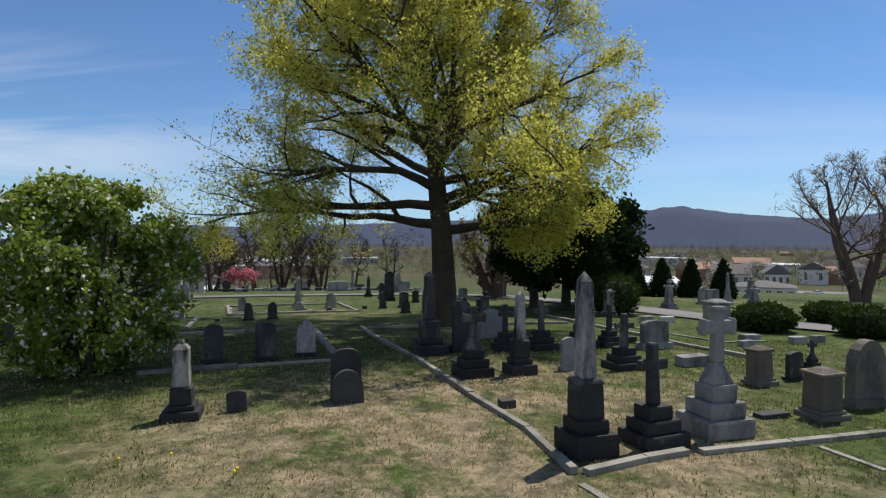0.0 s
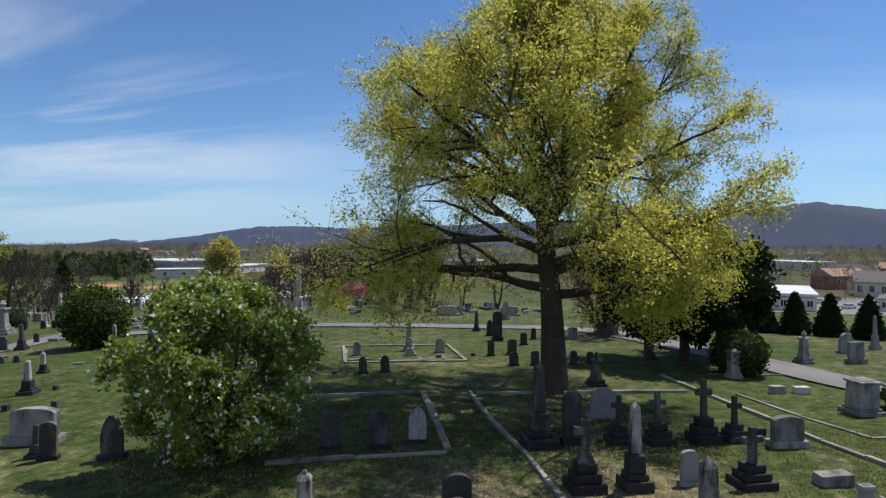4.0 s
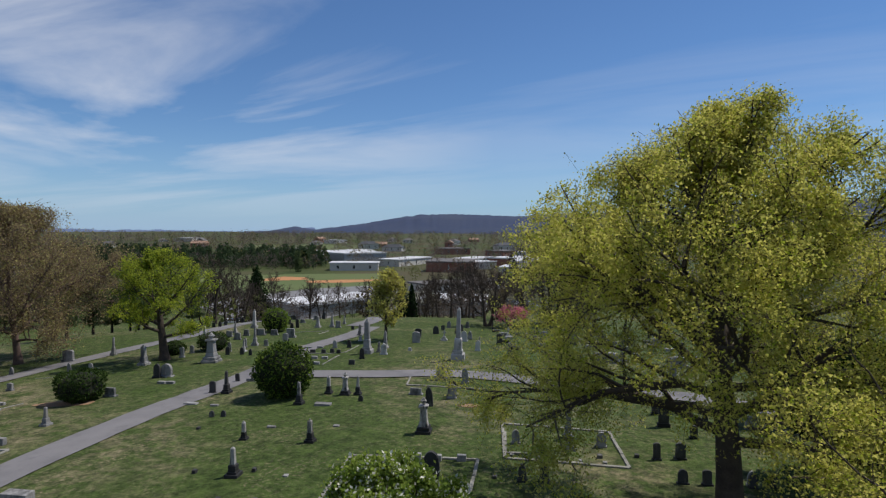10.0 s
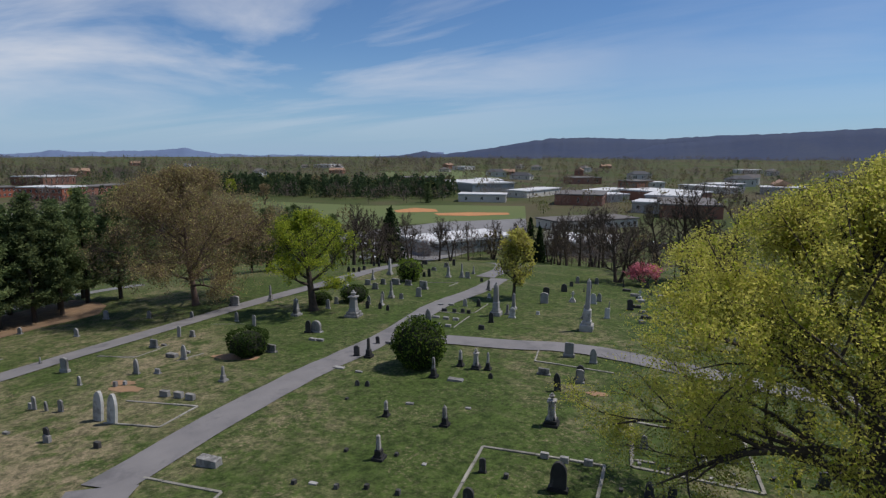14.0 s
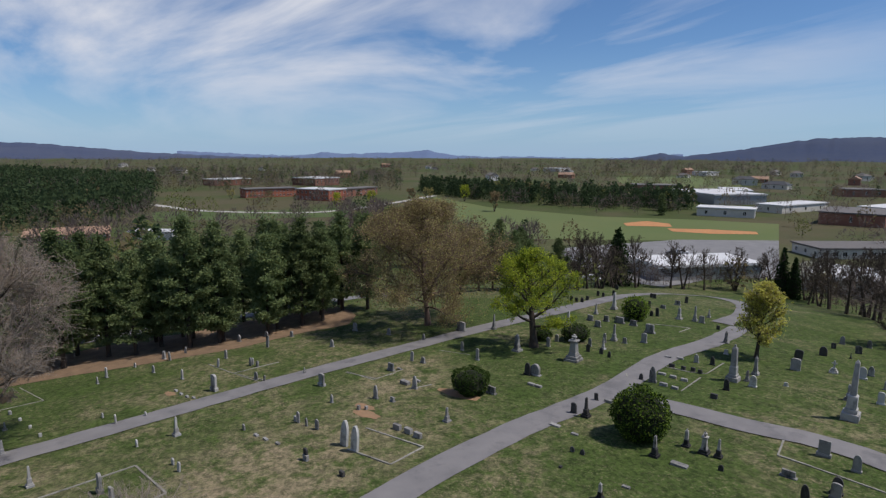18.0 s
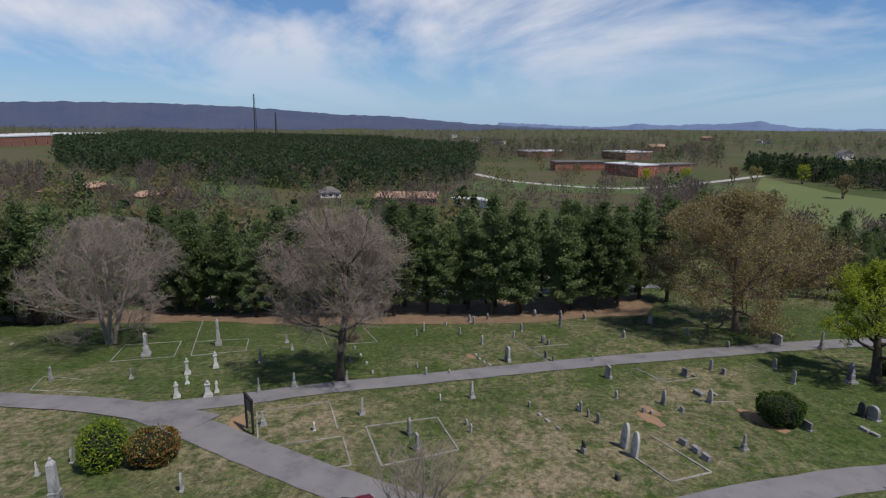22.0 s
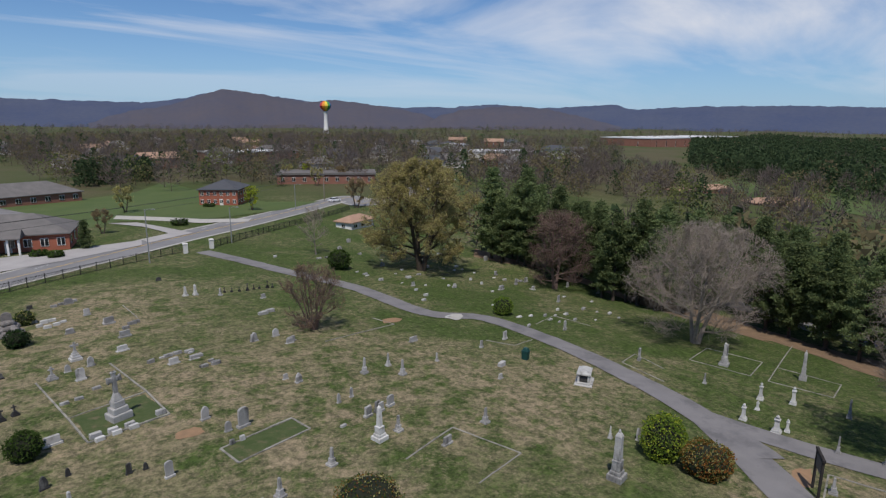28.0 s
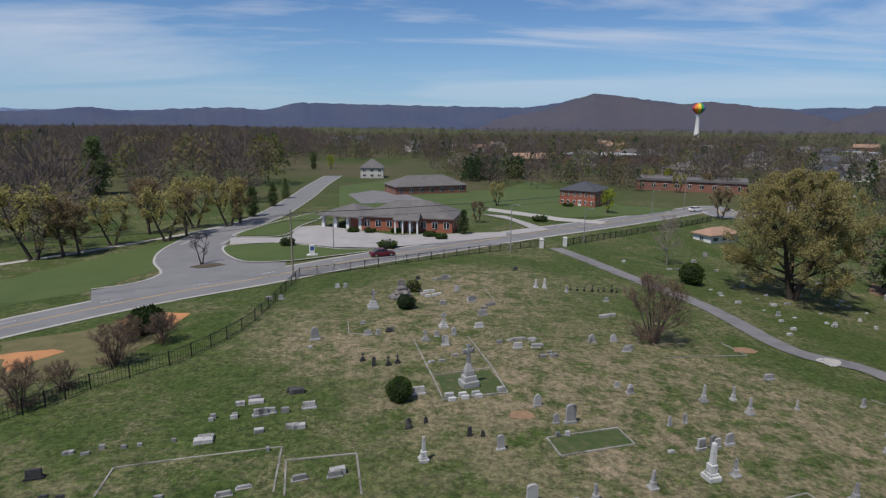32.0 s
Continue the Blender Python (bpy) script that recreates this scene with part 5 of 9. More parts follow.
# between the lanes, further out
TONE = "pale"
obelisk(-58.31, 52.64, 2.01, 1.10)
obelisk(-61.23, 60.60, 1.63, 0.71)
obelisk(-61.82, 64.89, 2.70, 0.97)
obelisk(-52.99, 68.27, 1.76, 1.04)
obelisk(-51.21, 69.27, 2.23, 0.80)
obelisk(-51.59, 72.83, 1.25, 0.59)
obelisk(-49.03, 51.48, 2.14, 0.84)
obelisk(-46.91, 47.60, 1.38, 0.61)
urn(-56.50, 62.75, 1.85, 1.13)
TONE = "grey"
block(-58.61, 56.96, 0.81, 1.13)
block(-55.26, 55.02, 0.92, 1.07)
block(-57.02, 58.38, 0.82, 0.97)
block(-55.36, 59.18, 0.87, 1.61)
block(-53.37, 59.60, 0.75, 1.21)
block(-49.47, 58.22, 1.15, 1.48)
block(-58.67, 71.88, 0.56, 0.97)
block(-59.68, 76.48, 0.75, 1.08)
tablet(-46.58, 53.84, 1.21, 0.88)
tablet(-50.10, 69.22, 1.02, 0.93)
tablet(-49.11, 49.97, 1.13, 0.58)
tablet(-47.58, 51.71, 0.71, 0.63)
tablet(-48.72, 47.26, 1.05, 0.56)
tablet(-51.27, 43.24, 1.12, 0.64)
tablet(-52.50, 45.61, 0.88, 0.65)
TONE = "dark"
plain(-59.36, 69.57, 1.32, 0.48)
plain(-60.62, 79.79, 1.14, 0.51)
plain(-56.17, 66.36, 0.79, 0.46)
plain(-55.62, 66.97, 1.26, 0.46)
plain(-45.66, 46.02, 0.76, 0.42)
plain(-44.30, 45.80, 0.68, 0.35)
plain(-69.31, 64.35, 0.72, 0.52)
plain(-68.23, 64.53, 0.89, 0.51)
plain(-69.53, 66.88, 0.73, 0.53)
plain(-72.95, 72.70, 0.87, 0.47)
plain(-71.47, 72.43, 0.76, 0.46)
plain(-72.02, 75.46, 0.97, 0.47)
plain(-70.40, 64.27, 0.91, 0.53)
plain(-47.12, 45.47, 0.90, 0.43)
plain(-67.97, 80.29, 0.76, 0.46)
plain(-66.70, 79.61, 0.84, 0.55)
plain(-87.87, 93.21, 1.06, 0.69)
plain(-46.70, 67.89, 0.57, 0.41)
# beside the west lane
TONE = "grey"
tablet(-81.51, 14.61, 0.98, 0.88)
tablet(-81.33, 18.22, 0.82, 0.90)
tablet(-78.35, 20.91, 0.80, 0.88)
tablet(-74.63, 28.71, 1.12, 0.95)
tablet(-68.77, 31.08, 0.92, 0.83)
tablet(-67.94, 23.04, 0.94, 0.78)
tablet(-63.04, 33.22, 0.80, 0.64)
tablet(-60.18, 12.14, 0.86, 0.66)
tablet(-48.19, 16.04, 0.76, 0.46)
tablet(-46.74, 19.60, 1.28, 0.66)
tablet(-47.00, 23.65, 1.31, 0.69)
tablet(-55.78, 34.33, 1.09, 0.51)
tablet(-51.36, 33.50, 1.33, 0.54)
plain(-74.40, 16.70, 1.58, 0.52)
plain(-66.33, 12.90, 0.99, 0.46)
plain(-65.25, 13.34, 0.70, 0.32)
plain(-58.87, 12.69, 0.64, 0.30)
plain(-45.35, 12.22, 0.99, 0.37)
plain(-44.22, 12.56, 0.72, 0.27)
plain(-43.09, 13.03, 0.86, 0.41)
plain(-46.54, 8.19, 0.52, 0.37)
plain(-55.50, 27.71, 1.12, 0.43)
block(-53.43, 16.88, 1.28, 1.01)
block(-53.65, 24.34, 0.84, 1.06)
block(-41.79, 28.69, 0.71, 1.19)
block(-63.88, 39.28, 1.33, 1.61)
block(-54.05, 28.32, 0.68, 0.67)
block(-45.16, 20.51, 0.43, 0.65)
obelisk(-62.14, 43.25, 2.11, 0.73)
obelisk(-51.74, 39.14, 2.04, 1.12)
obelisk(-58.72, 16.77, 0.71, 0.42)
slab(-48.81, 23.56, 0.35, 1.09)
slab(-48.63, 24.84, 0.23, 0.54)
slab(-45.84, 12.16, 0.42, 0.38)
slab(-45.02, 17.29, 0.43, 0.29)
slab(-44.75, 17.87, 0.32, 0.24)
slab(-44.67, 8.74, 0.15, 0.54)
slab(-43.45, 9.15, 0.15, 0.53)
slab(-42.08, 9.70, 0.15, 0.43)
slab(-38.16, 10.63, 0.55, 0.48)
slab(-53.47, 25.19, 0.19, 0.47)
TONE = "white"
plain(-38.97, 13.71, 1.94, 0.75)
plain(-37.62, 13.98, 1.95, 0.73)
TONE = "grey"
slab(-39.36, 18.18, 0.49, 0.70)
slab(-38.21, 18.57, 0.43, 0.69)
slab(-37.09, 18.77, 0.43, 0.67)
TONE = "dark"
plain(-38.26, 10.69, 0.92, 0.44)
TONE = "pale"
block(-59.13, 7.90, 1.69, 1.16)
tablet(-74.31, -1.23, 1.24, 0.67)
tablet(-72.14, 3.41, 0.89, 0.64)
tablet(-79.05, 5.04, 1.11, 0.86)
tablet(-66.32, 5.79, 1.10, 0.59)
tablet(-72.39, 11.28, 1.10, 0.63)
tablet(-71.95, -2.10, 0.83, 0.58)
plain(-77.51, 5.56, 1.13, 0.45)
plain(-80.24, 7.64, 0.91, 0.47)
plain(-66.68, 13.16, 0.83, 0.39)
plain(-65.40, 13.49, 0.68, 0.38)
plain(-55.17, -0.57, 0.91, 0.33)
plain(-55.45, 1.73, 0.49, 0.27)
plain(-57.79, -1.56, 0.50, 0.23)
plain(-77.24, 1.72, 0.57, 0.46)
plain(-68.81, 9.81, 1.00, 0.41)
plain(-48.29, 0.70, 0.60, 0.34)
plain(-43.07, 2.72, 0.50, 0.35)
plain(-41.64, 2.94, 0.72, 0.33)
obelisk(-48.72, 3.51, 1.64, 0.63)
obelisk(-45.37, -5.70, 1.55, 0.56)
obelisk(-56.43, -30.21, 1.21, 0.48)
obelisk(-69.83, -26.42, 3.58, 0.94)
obelisk(-65.50, -33.19, 2.86, 1.25)
obelisk(-70.01, -18.09, 1.12, 0.57)
obelisk(-66.15, -16.45, 0.87, 0.48)
slab(-61.74, 4.73, 0.20, 0.49)
slab(-60.12, 5.04, 0.19, 0.47)
slab(-58.78, 5.41, 0.19, 0.46)
slab(-57.91, 5.90, 0.19, 0.46)
slab(-65.77, -9.10, 0.36, 0.40)
slab(-62.61, -8.00, 0.27, 0.32)
slab(-59.38, -6.96, 0.26, 0.30)
slab(-56.15, -5.98, 0.31, 0.28)
TONE = "grey"
block(-41.44, -1.67, 1.39, 0.72)
block(-38.89, -1.01, 1.32, 0.68)
obelisk(-43.65, -13.28, 1.26, 0.69)
obelisk(-52.26, -12.90, 1.59, 0.81)
obelisk(-61.03, -18.65, 1.99, 0.57)
obelisk(-51.02, -15.81, 1.58, 0.48)
obelisk(-53.55, -8.17, 1.26, 0.50)
obelisk(-60.37, -8.83, 0.78, 0.43)
TONE = "white"
urn(-50.44, -23.03, 1.60, 0.75)
urn(-50.48, -20.24, 1.62, 0.96)
urn(-57.47, -25.03, 1.85, 0.73)
urn(-59.49, -22.89, 1.90, 0.75)
urn(-54.31, -23.73, 0.94, 0.52)
urn(-51.56, -19.85, 1.23, 0.54)
tablet(-42.56, -9.04, 0.71, 0.45)
# the south field
TONE = "white"
obelisk(-20.58, -34.32, 2.75, 1.15)
obelisk(-1.44, -35.37, 1.91, 0.80)
obelisk(-17.57, -84.32, 1.42, 0.77)
obelisk(-18.86, -84.23, 1.60, 0.77)
TONE = "pale"
obelisk(-22.47, -34.84, 1.36, 0.88)
obelisk(-16.10, -32.85, 1.37, 0.77)
obelisk(-11.94, -31.11, 1.36, 0.77)
obelisk(-25.78, -46.73, 1.66, 0.75)
obelisk(-28.83, -47.52, 1.40, 0.61)
obelisk(-28.86, -44.79, 1.60, 0.79)
obelisk(-29.28, -32.77, 1.38, 0.83)
obelisk(-34.11, -46.62, 0.99, 0.44)
obelisk(-21.82, -82.64, 1.10, 0.60)
cross(-3.35, -63.88, 1.83, 1.26)
cross(5.53, -71.77, 2.55, 1.62)
cross(-1.31, -59.50, 1.25, 0.99)
cross(-5.26, -47.78, 3.91, 1.86, variant=1, tone="pale")
tablet(-10.67, -44.04, 1.09, 0.84)
tablet(-11.63, -41.19, 0.82, 0.67)
tablet(-12.78, -41.33, 1.59, 1.13)
tablet(-19.61, -47.67, 0.84, 0.79)
tablet(-20.75, -41.67, 0.86, 0.47)
tablet(-22.21, -42.24, 0.94, 0.44)
tablet(-6.86, -36.96, 1.16, 0.71)
tablet(-8.01, -30.82, 1.32, 0.95)
tablet(10.60, -59.88, 1.48, 1.22)
tablet(-2.54, -60.76, 0.73, 0.66)
tablet(-3.41, -57.95, 1.14, 0.98)
tablet(-4.44, -61.23, 0.98, 0.79)
tablet(-19.71, -60.69, 1.03, 0.97)
tablet(-22.35, -61.49, 0.91, 0.99)
block(-21.66, -38.17, 0.92, 0.89)
block(-23.00, -38.54, 0.81, 0.77)
block(-24.25, -39.09, 1.01, 0.88)
block(-24.50, -31.28, 0.69, 1.09)
block(10.95, -42.65, 0.47, 1.52)
block(7.80, -43.43, 0.59, 1.20)
block(-0.88, -45.92, 0.70, 1.38)
block(-11.04, -57.74, 0.63, 1.25)
block(-12.98, -58.12, 0.41, 1.15)
block(18.47, -76.71, 0.67, 0.96)
block(11.80, -82.59, 0.61, 0.84)
block(10.63, -82.76, 0.62, 0.84)
block(5.10, -61.33, 0.59, 1.11)
block(6.07, -65.24, 0.42, 0.68)
block(3.96, -61.43, 0.59, 0.65)
block(-8.25, -68.99, 0.75, 1.45)
block(-7.44, -64.22, 0.63, 1.35)
block(-5.53, -80.34, 0.87, 0.94)
block(-7.23, -75.61, 0.63, 1.19)
block(-3.39, -73.71, 0.56, 0.93)
block(-22.81, -58.42, 0.58, 1.08)
block(-35.73, -53.53, 0.57, 1.06)
block(-46.47, -50.11, 1.05, 0.94)
block(-41.53, -48.50, 0.87, 0.54)
block(-26.62, -78.82, 0.67, 0.91)
block(-36.93, -39.82, 0.54, 0.70)
slab(-3.46, -45.35, 0.41, 0.79)
slab(-4.60, -45.51, 0.41, 0.70)
slab(-5.74, -45.78, 0.42, 0.71)
slab(-8.01, -46.78, 0.43, 0.73)
slab(10.67, -57.48, 0.23, 0.48)
slab(12.48, -44.63, 0.27, 1.24)
slab(13.61, -44.16, 0.36, 0.70)
slab(8.01, -40.12, 0.35, 1.04)
slab(10.80, -39.56, 0.34, 0.71)
slab(14.40, -38.28, 0.32, 1.34)
slab(4.08, -33.91, 0.48, 1.02)
slab(9.39, -36.84, 0.36, 0.25)
slab(13.39, -41.87, 0.31, 0.54)
slab(15.04, -41.51, 0.30, 0.38)
slab(20.20, -77.01, 0.43, 0.90)
slab(-23.97, -70.80, 0.40, 1.20)
slab(-25.16, -71.57, 0.40, 1.06)
slab(-13.17, -55.47, 0.25, 0.64)
slab(-14.36, -55.97, 0.25, 0.65)
slab(-13.03, -60.01, 0.20, 0.50)
slab(-11.70, -60.61, 0.20, 0.56)
slab(-10.35, -59.88, 0.19, 0.49)
slab(-39.57, -42.68, 0.47, 1.02)
slab(-10.57, -30.73, 0.46, 0.73)
slab(-19.18, -37.51, 0.20, 0.52)
slab(-11.31, -39.06, 0.39, 0.34)
slab(-12.11, -39.27, 0.40, 0.35)
slab(-1.92, -52.96, 0.23, 0.63)
slab(-2.96, -53.39, 0.23, 0.64)
slab(-4.36, -54.98, 0.24, 0.66)
TONE = "dark"
tablet(-0.27, -39.88, 0.91, 0.64)
tablet(-1.55, -40.76, 0.58, 0.37)
tablet(-4.76, -38.80, 0.79, 0.45)
tablet(-5.73, -38.81, 0.52, 0.37)
tablet(3.54, -52.19, 0.97, 0.46)
block(2.73, -62.37, 0.53, 1.14)
block(0.52, -85.09, 0.65, 0.98)
slab(9.54, -46.32, 0.53, 1.31)
cross(4.76, -53.62, 0.83, 0.67)
cross(2.16, -52.41, 0.98, 0.66)
cross(1.31, -52.97, 0.94, 0.68)
cross(-22.76, -83.95, 0.80, 0.43)
cross(-23.74, -83.93, 0.71, 0.43)
cross(-24.81, -83.91, 0.80, 0.44)
cross(-26.00, -83.92, 1.15, 0.52)
cross(-27.09, -84.48, 0.72, 0.44)
cross(-27.92, -84.49, 0.72, 0.44)
cross(-29.15, -84.53, 1.25, 0.53)
cross(-29.90, -84.52, 0.72, 0.45)
TONE = "pale"
obelisk(-31.70, -21.77, 3.70, 1.27)
obelisk(-36.30, -26.05, 1.06, 0.41)
tablet(-38.19, -24.85, 1.01, 0.69)
tablet(-34.00, -15.54, 1.29, 0.65)
tablet(-18.77, -48.73, 0.54, 0.64)
block(-74.78, -79.38, 1.18, 0.93)
block(-79.56, -81.80, 0.97, 1.42)
block(-67.60, -75.31, 0.81, 1.63)
block(-52.25, -80.07, 0.69, 0.94)
block(-77.04, -88.00, 0.90, 1.21)
block(-59.82, -78.72, 0.47, 0.82)
block(-71.90, -65.65, 1.18, 0.85)
block(-57.87, -51.04, 1.34, 0.76)
block(-56.33, -38.15, 1.49, 0.68)
block(-66.03, -33.23, 2.52, 1.03)
plain(-83.12, -98.64, 1.11, 1.08)
plain(-68.50, -101.54, 1.01, 0.99)
plain(-73.63, -103.52, 1.06, 1.03)
plain(-55.60, -96.60, 0.80, 0.87)
plain(-59.96, -120.06, 0.91, 1.00)
plain(-54.42, -113.04, 0.85, 1.04)
# more markers towards the road fence
TONE = "dark"
block(23.73, -34.17, 0.72, 1.32)
block(9.99, -46.70, 0.42, 1.16)
block(21.82, -32.06, 0.20, 0.62)
block(20.76, -32.00, 0.20, 0.62)
tablet(-16.03, -95.41, 0.60, 1.03)
tablet(0.18, -87.45, 0.50, 0.86)
TONE = "grey"
block(6.41, -33.27, 0.40, 1.22)
block(4.23, -33.60, 0.42, 1.15)
block(10.69, -31.74, 0.31, 1.18)
block(9.73, -32.52, 0.20, 1.12)
block(11.45, -42.33, 0.59, 1.50)
block(8.00, -43.41, 0.59, 1.09)
slab(23.36, -37.17, 0.26, 0.71)
slab(22.14, -37.08, 0.18, 0.55)
slab(21.31, -37.71, 0.36, 0.40)
slab(19.81, -37.76, 0.27, 0.36)
slab(18.82, -38.02, 0.23, 0.32)
slab(16.62, -38.54, 0.23, 0.32)
slab(14.39, -38.75, 0.32, 1.15)
slab(15.03, -41.91, 0.44, 0.44)
slab(13.40, -42.12, 0.39, 0.44)
slab(13.85, -44.43, 0.25, 0.55)
slab(12.78, -45.32, 0.31, 1.04)
slab(9.64, -42.73, 0.45, 0.63)
slab(8.47, -40.20, 0.34, 0.93)
slab(10.80, -39.51, 0.28, 0.66)
slab(14.61, -31.64, 0.20, 0.54)
block(-3.97, -87.34, 0.77, 1.32)
block(-7.38, -75.12, 0.85, 1.45)
block(-3.41, -73.51, 0.52, 1.13)
block(-19.74, -61.03, 0.78, 0.99)
block(-22.45, -61.92, 0.51, 0.77)
block(-23.17, -58.89, 0.61, 1.24)
block(-35.41, -53.35, 0.63, 1.29)
block(-19.55, -47.44, 0.64, 0.82)
block(-21.69, -38.16, 0.85, 0.82)
block(-22.72, -38.54, 0.98, 0.74)
block(-24.22, -39.24, 0.80, 0.76)
slab(-2.34, -86.70, 0.30, 0.72)
slab(-3.16, -87.38, 0.31, 0.73)
slab(-4.59, -88.34, 0.31, 0.75)
slab(-9.53, -73.56, 0.35, 0.92)
slab(-8.70, -72.05, 0.34, 0.77)
slab(-10.01, -74.04, 0.35, 0.79)
slab(-9.25, -59.11, 0.35, 0.66)
slab(-10.94, -60.09, 0.30, 0.79)
slab(-11.90, -60.47, 0.30, 0.80)
slab(-13.00, -60.40, 0.30, 0.92)
slab(-13.28, -58.69, 0.24, 1.24)
slab(-13.32, -55.40, 0.29, 0.65)
slab(-14.41, -55.64, 0.35, 0.88)
slab(-14.19, -56.67, 0.24, 0.56)
TONE = "white"
slab(-1.15, -79.36, 0.42, 0.79)
slab(-1.94, -79.85, 0.35, 0.80)
slab(-0.69, -78.17, 0.34, 0.65)
slab(-2.31, -77.77, 0.34, 0.72)
slab(-1.42, -77.15, 0.34, 0.77)
slab(-3.68, -44.68, 0.31, 0.64)
slab(-4.80, -45.12, 0.32, 0.66)
slab(-5.95, -45.39, 0.33, 0.68)
slab(-0.18, -80.33, 0.34, 0.66)
slab(-3.01, -78.57, 0.28, 0.66)
tablet(-86.57, -77.23, 1.08, 1.05)
tablet(-89.34, -71.78, 0.87, 0.94)
tablet(-75.13, -75.05, 0.73, 1.31)
tablet(-77.32, -81.87, 0.60, 0.97)
tablet(-67.07, -83.46, 0.46, 0.80)
tablet(-66.89, -79.94, 0.45, 0.87)
tablet(-58.81, -79.01, 0.31, 0.96)
tablet(-60.42, -79.37, 0.33, 0.81)

# kerbs round the plots
kerb_unit = None


def kerb(line, w=0.22, h=0.16, closed=False, label="weathered stone kerb round a grave plot"):
    """A row of long kerb stones, each a piece of its own, set a little unevenly."""
    global kerb_unit
    if kerb_unit is None:
        bm = bmesh.new()
        add_box(bm, 1.0, 1.0, -0.6, 1.0, chamfer=0.0)
        me = bpy.data.meshes.new("kerb_stone")
        bm.to_mesh(me)
        bm.free()
        me.materials.append(KERB_MAT)
        kerb_unit = me
    root = new("plot_kerb")
    pts = [np.array(p, float) for p in line]
    if closed:
        pts.append(pts[0])
    root.location = (pts[0][0], pts[0][1], gz(*pts[0]))
    for a, b in zip(pts, pts[1:]):
        L = np.linalg.norm(b - a)
        n = max(1, round(L / 1.9))
        for i in range(n):
            p, q = a + (b - a) * i / n, a + (b - a) * (i + 1) / n
            c = (p + q) / 2
            zp, zq = gz(*p), gz(*q)
            ob = new("kerb_stone", kerb_unit)
            ob.parent = root
            slope = math.degrees(math.atan2(zq - zp, L / n))
            ob.matrix_local = pose(c[0] - pts[0][0], c[1] - pts[0][1], (zp + zq) / 2 - gz(*pts[0]) + rs6.uniform(-0.02, 0.015), 0, -slope + rs6.uniform(-0.4, 0.4),
                                   math.degrees(math.atan2(b[1] - a[1], b[0] - a[0])) + rs6.uniform(-0.5, 0.5))
            ob.scale = (L / n - 0.025, w * 0.8 * rs6.uniform(0.9, 1.08), h * 0.8)
    return tagged(root, label, "kerb", "plot kerbs")


kerb([(-2.94, 21.12), (-1.77, 17.55), (-0.60, 14.70), (0.55, 11.10), (1.33, 9.00), (1.56, 7.75), (1.66, 7.25)], 0.14, 0.11)
kerb([(1.80, 7.25), (2.72, 7.76), (3.40, 8.05)], 0.16, 0.09)
kerb([(3.58, 8.05), (5.11, 8.50), (6.90, 9.04), (9.20, 9.70)], 0.15, 0.08)
kerb([(1.67, 6.95), (1.87, 6.50)], 0.14, 0.05)
kerb([(5.45, 8.40), (5.74, 7.49)], 0.12, 0.02)
kerb([(-8.92, 19.60), (-6.80, 20.12), (-4.69, 20.89)], 0.16, 0.12)
kerb([(-4.65, 20.90), (-3.46, 17.31), (-2.68, 14.85)], 0.26, 0.15)
kerb([(-6.89, 13.17), (-4.86, 13.89), (-2.64, 14.63)], 0.16, 0.10)
kerb([(-2.70, 21.00), (0.90, 21.80), (4.90, 22.90)], 0.14, 0.12)
kerb([(4.54, 25.89), (5.49, 22.73), (6.09, 21.09), (6.71, 19.40), (7.24, 17.60), (7.80, 16.40), (8.35, 15.20)], 0.18, 0.12)
kerb([(6.65, 22.99), (7.76, 20.31), (8.80, 18.30), (10.40, 18.80)], 0.13, 0.07)
kerb([(6.60, 26.80), (12.60, 28.00)], 0.12, 0.06)
kerb([(-9.60, 26.36), (-4.00, 27.60), (-5.80, 32.60), (-11.60, 31.60)], 0.20, 0.11, True)
kerb([(-15.62, 39.20), (-19.58, 38.66), (-21.63, 38.33), (-23.26, 42.09)], 0.15, 0.09)
kerb([(-14.67, 18.30), (-16.66, 23.81), (-13.99, 24.65), (-10.67, 25.61), (-9.47, 21.64)], 0.19, 0.10)
kerb([(-10.94, 30.16), (-9.83, 27.07), (-8.72, 27.42)], 0.19, 0.10)
kerb([(-29.22, 11.56), (-24.07, 13.12), (-23.31, 11.51)], 0.18, 0.08)
kerb([(-38.14, 13.67), (-34.26, 15.21), (-35.35, 18.32), (-40.96, 16.28)], 0.17, 0.08)
kerb([(-40.38, 46.24), (-39.25, 42.93), (-37.77, 41.60)], 0.15, 0.08)
kerb([(-41.34, 47.76), (-43.01, 52.90), (-41.21, 56.60)], 0.12, 0.06)
kerb([(-40.33, 47.86), (-36.55, 48.77), (-35.35, 49.83), (-36.81, 54.63)], 0.13, 0.08)
kerb([(-33.28, 43.33), (-34.83, 48.15)], 0.15, 0.08)
kerb([(-36.60, 34.67), (-35.96, 37.88)], 0.15, 0.06)
kerb([(-53.15, 62.22), (-48.77, 65.11), (-47.96, 61.86)], 0.15, 0.06)
kerb([(-56.17, 20.35), (-51.99, 21.95), (-53.28, 25.59)], 0.11, 0.05)
kerb([(-63.13, 10.98), (-58.16, 12.41)], 0.11, 0.05)
kerb([(-57.50, 32.24), (-53.65, 33.98)], 0.11, 0.05)
kerb([(-47.16, 23.10), (-47.09, 25.54)], 0.15, 0.08)
kerb([(-46.35, -14.62), (-48.39, -8.92), (-42.75, -7.28)], 0.15, 0.07)
kerb([(-46.35, -14.62), (-41.02, -12.90)], 0.15, 0.07)
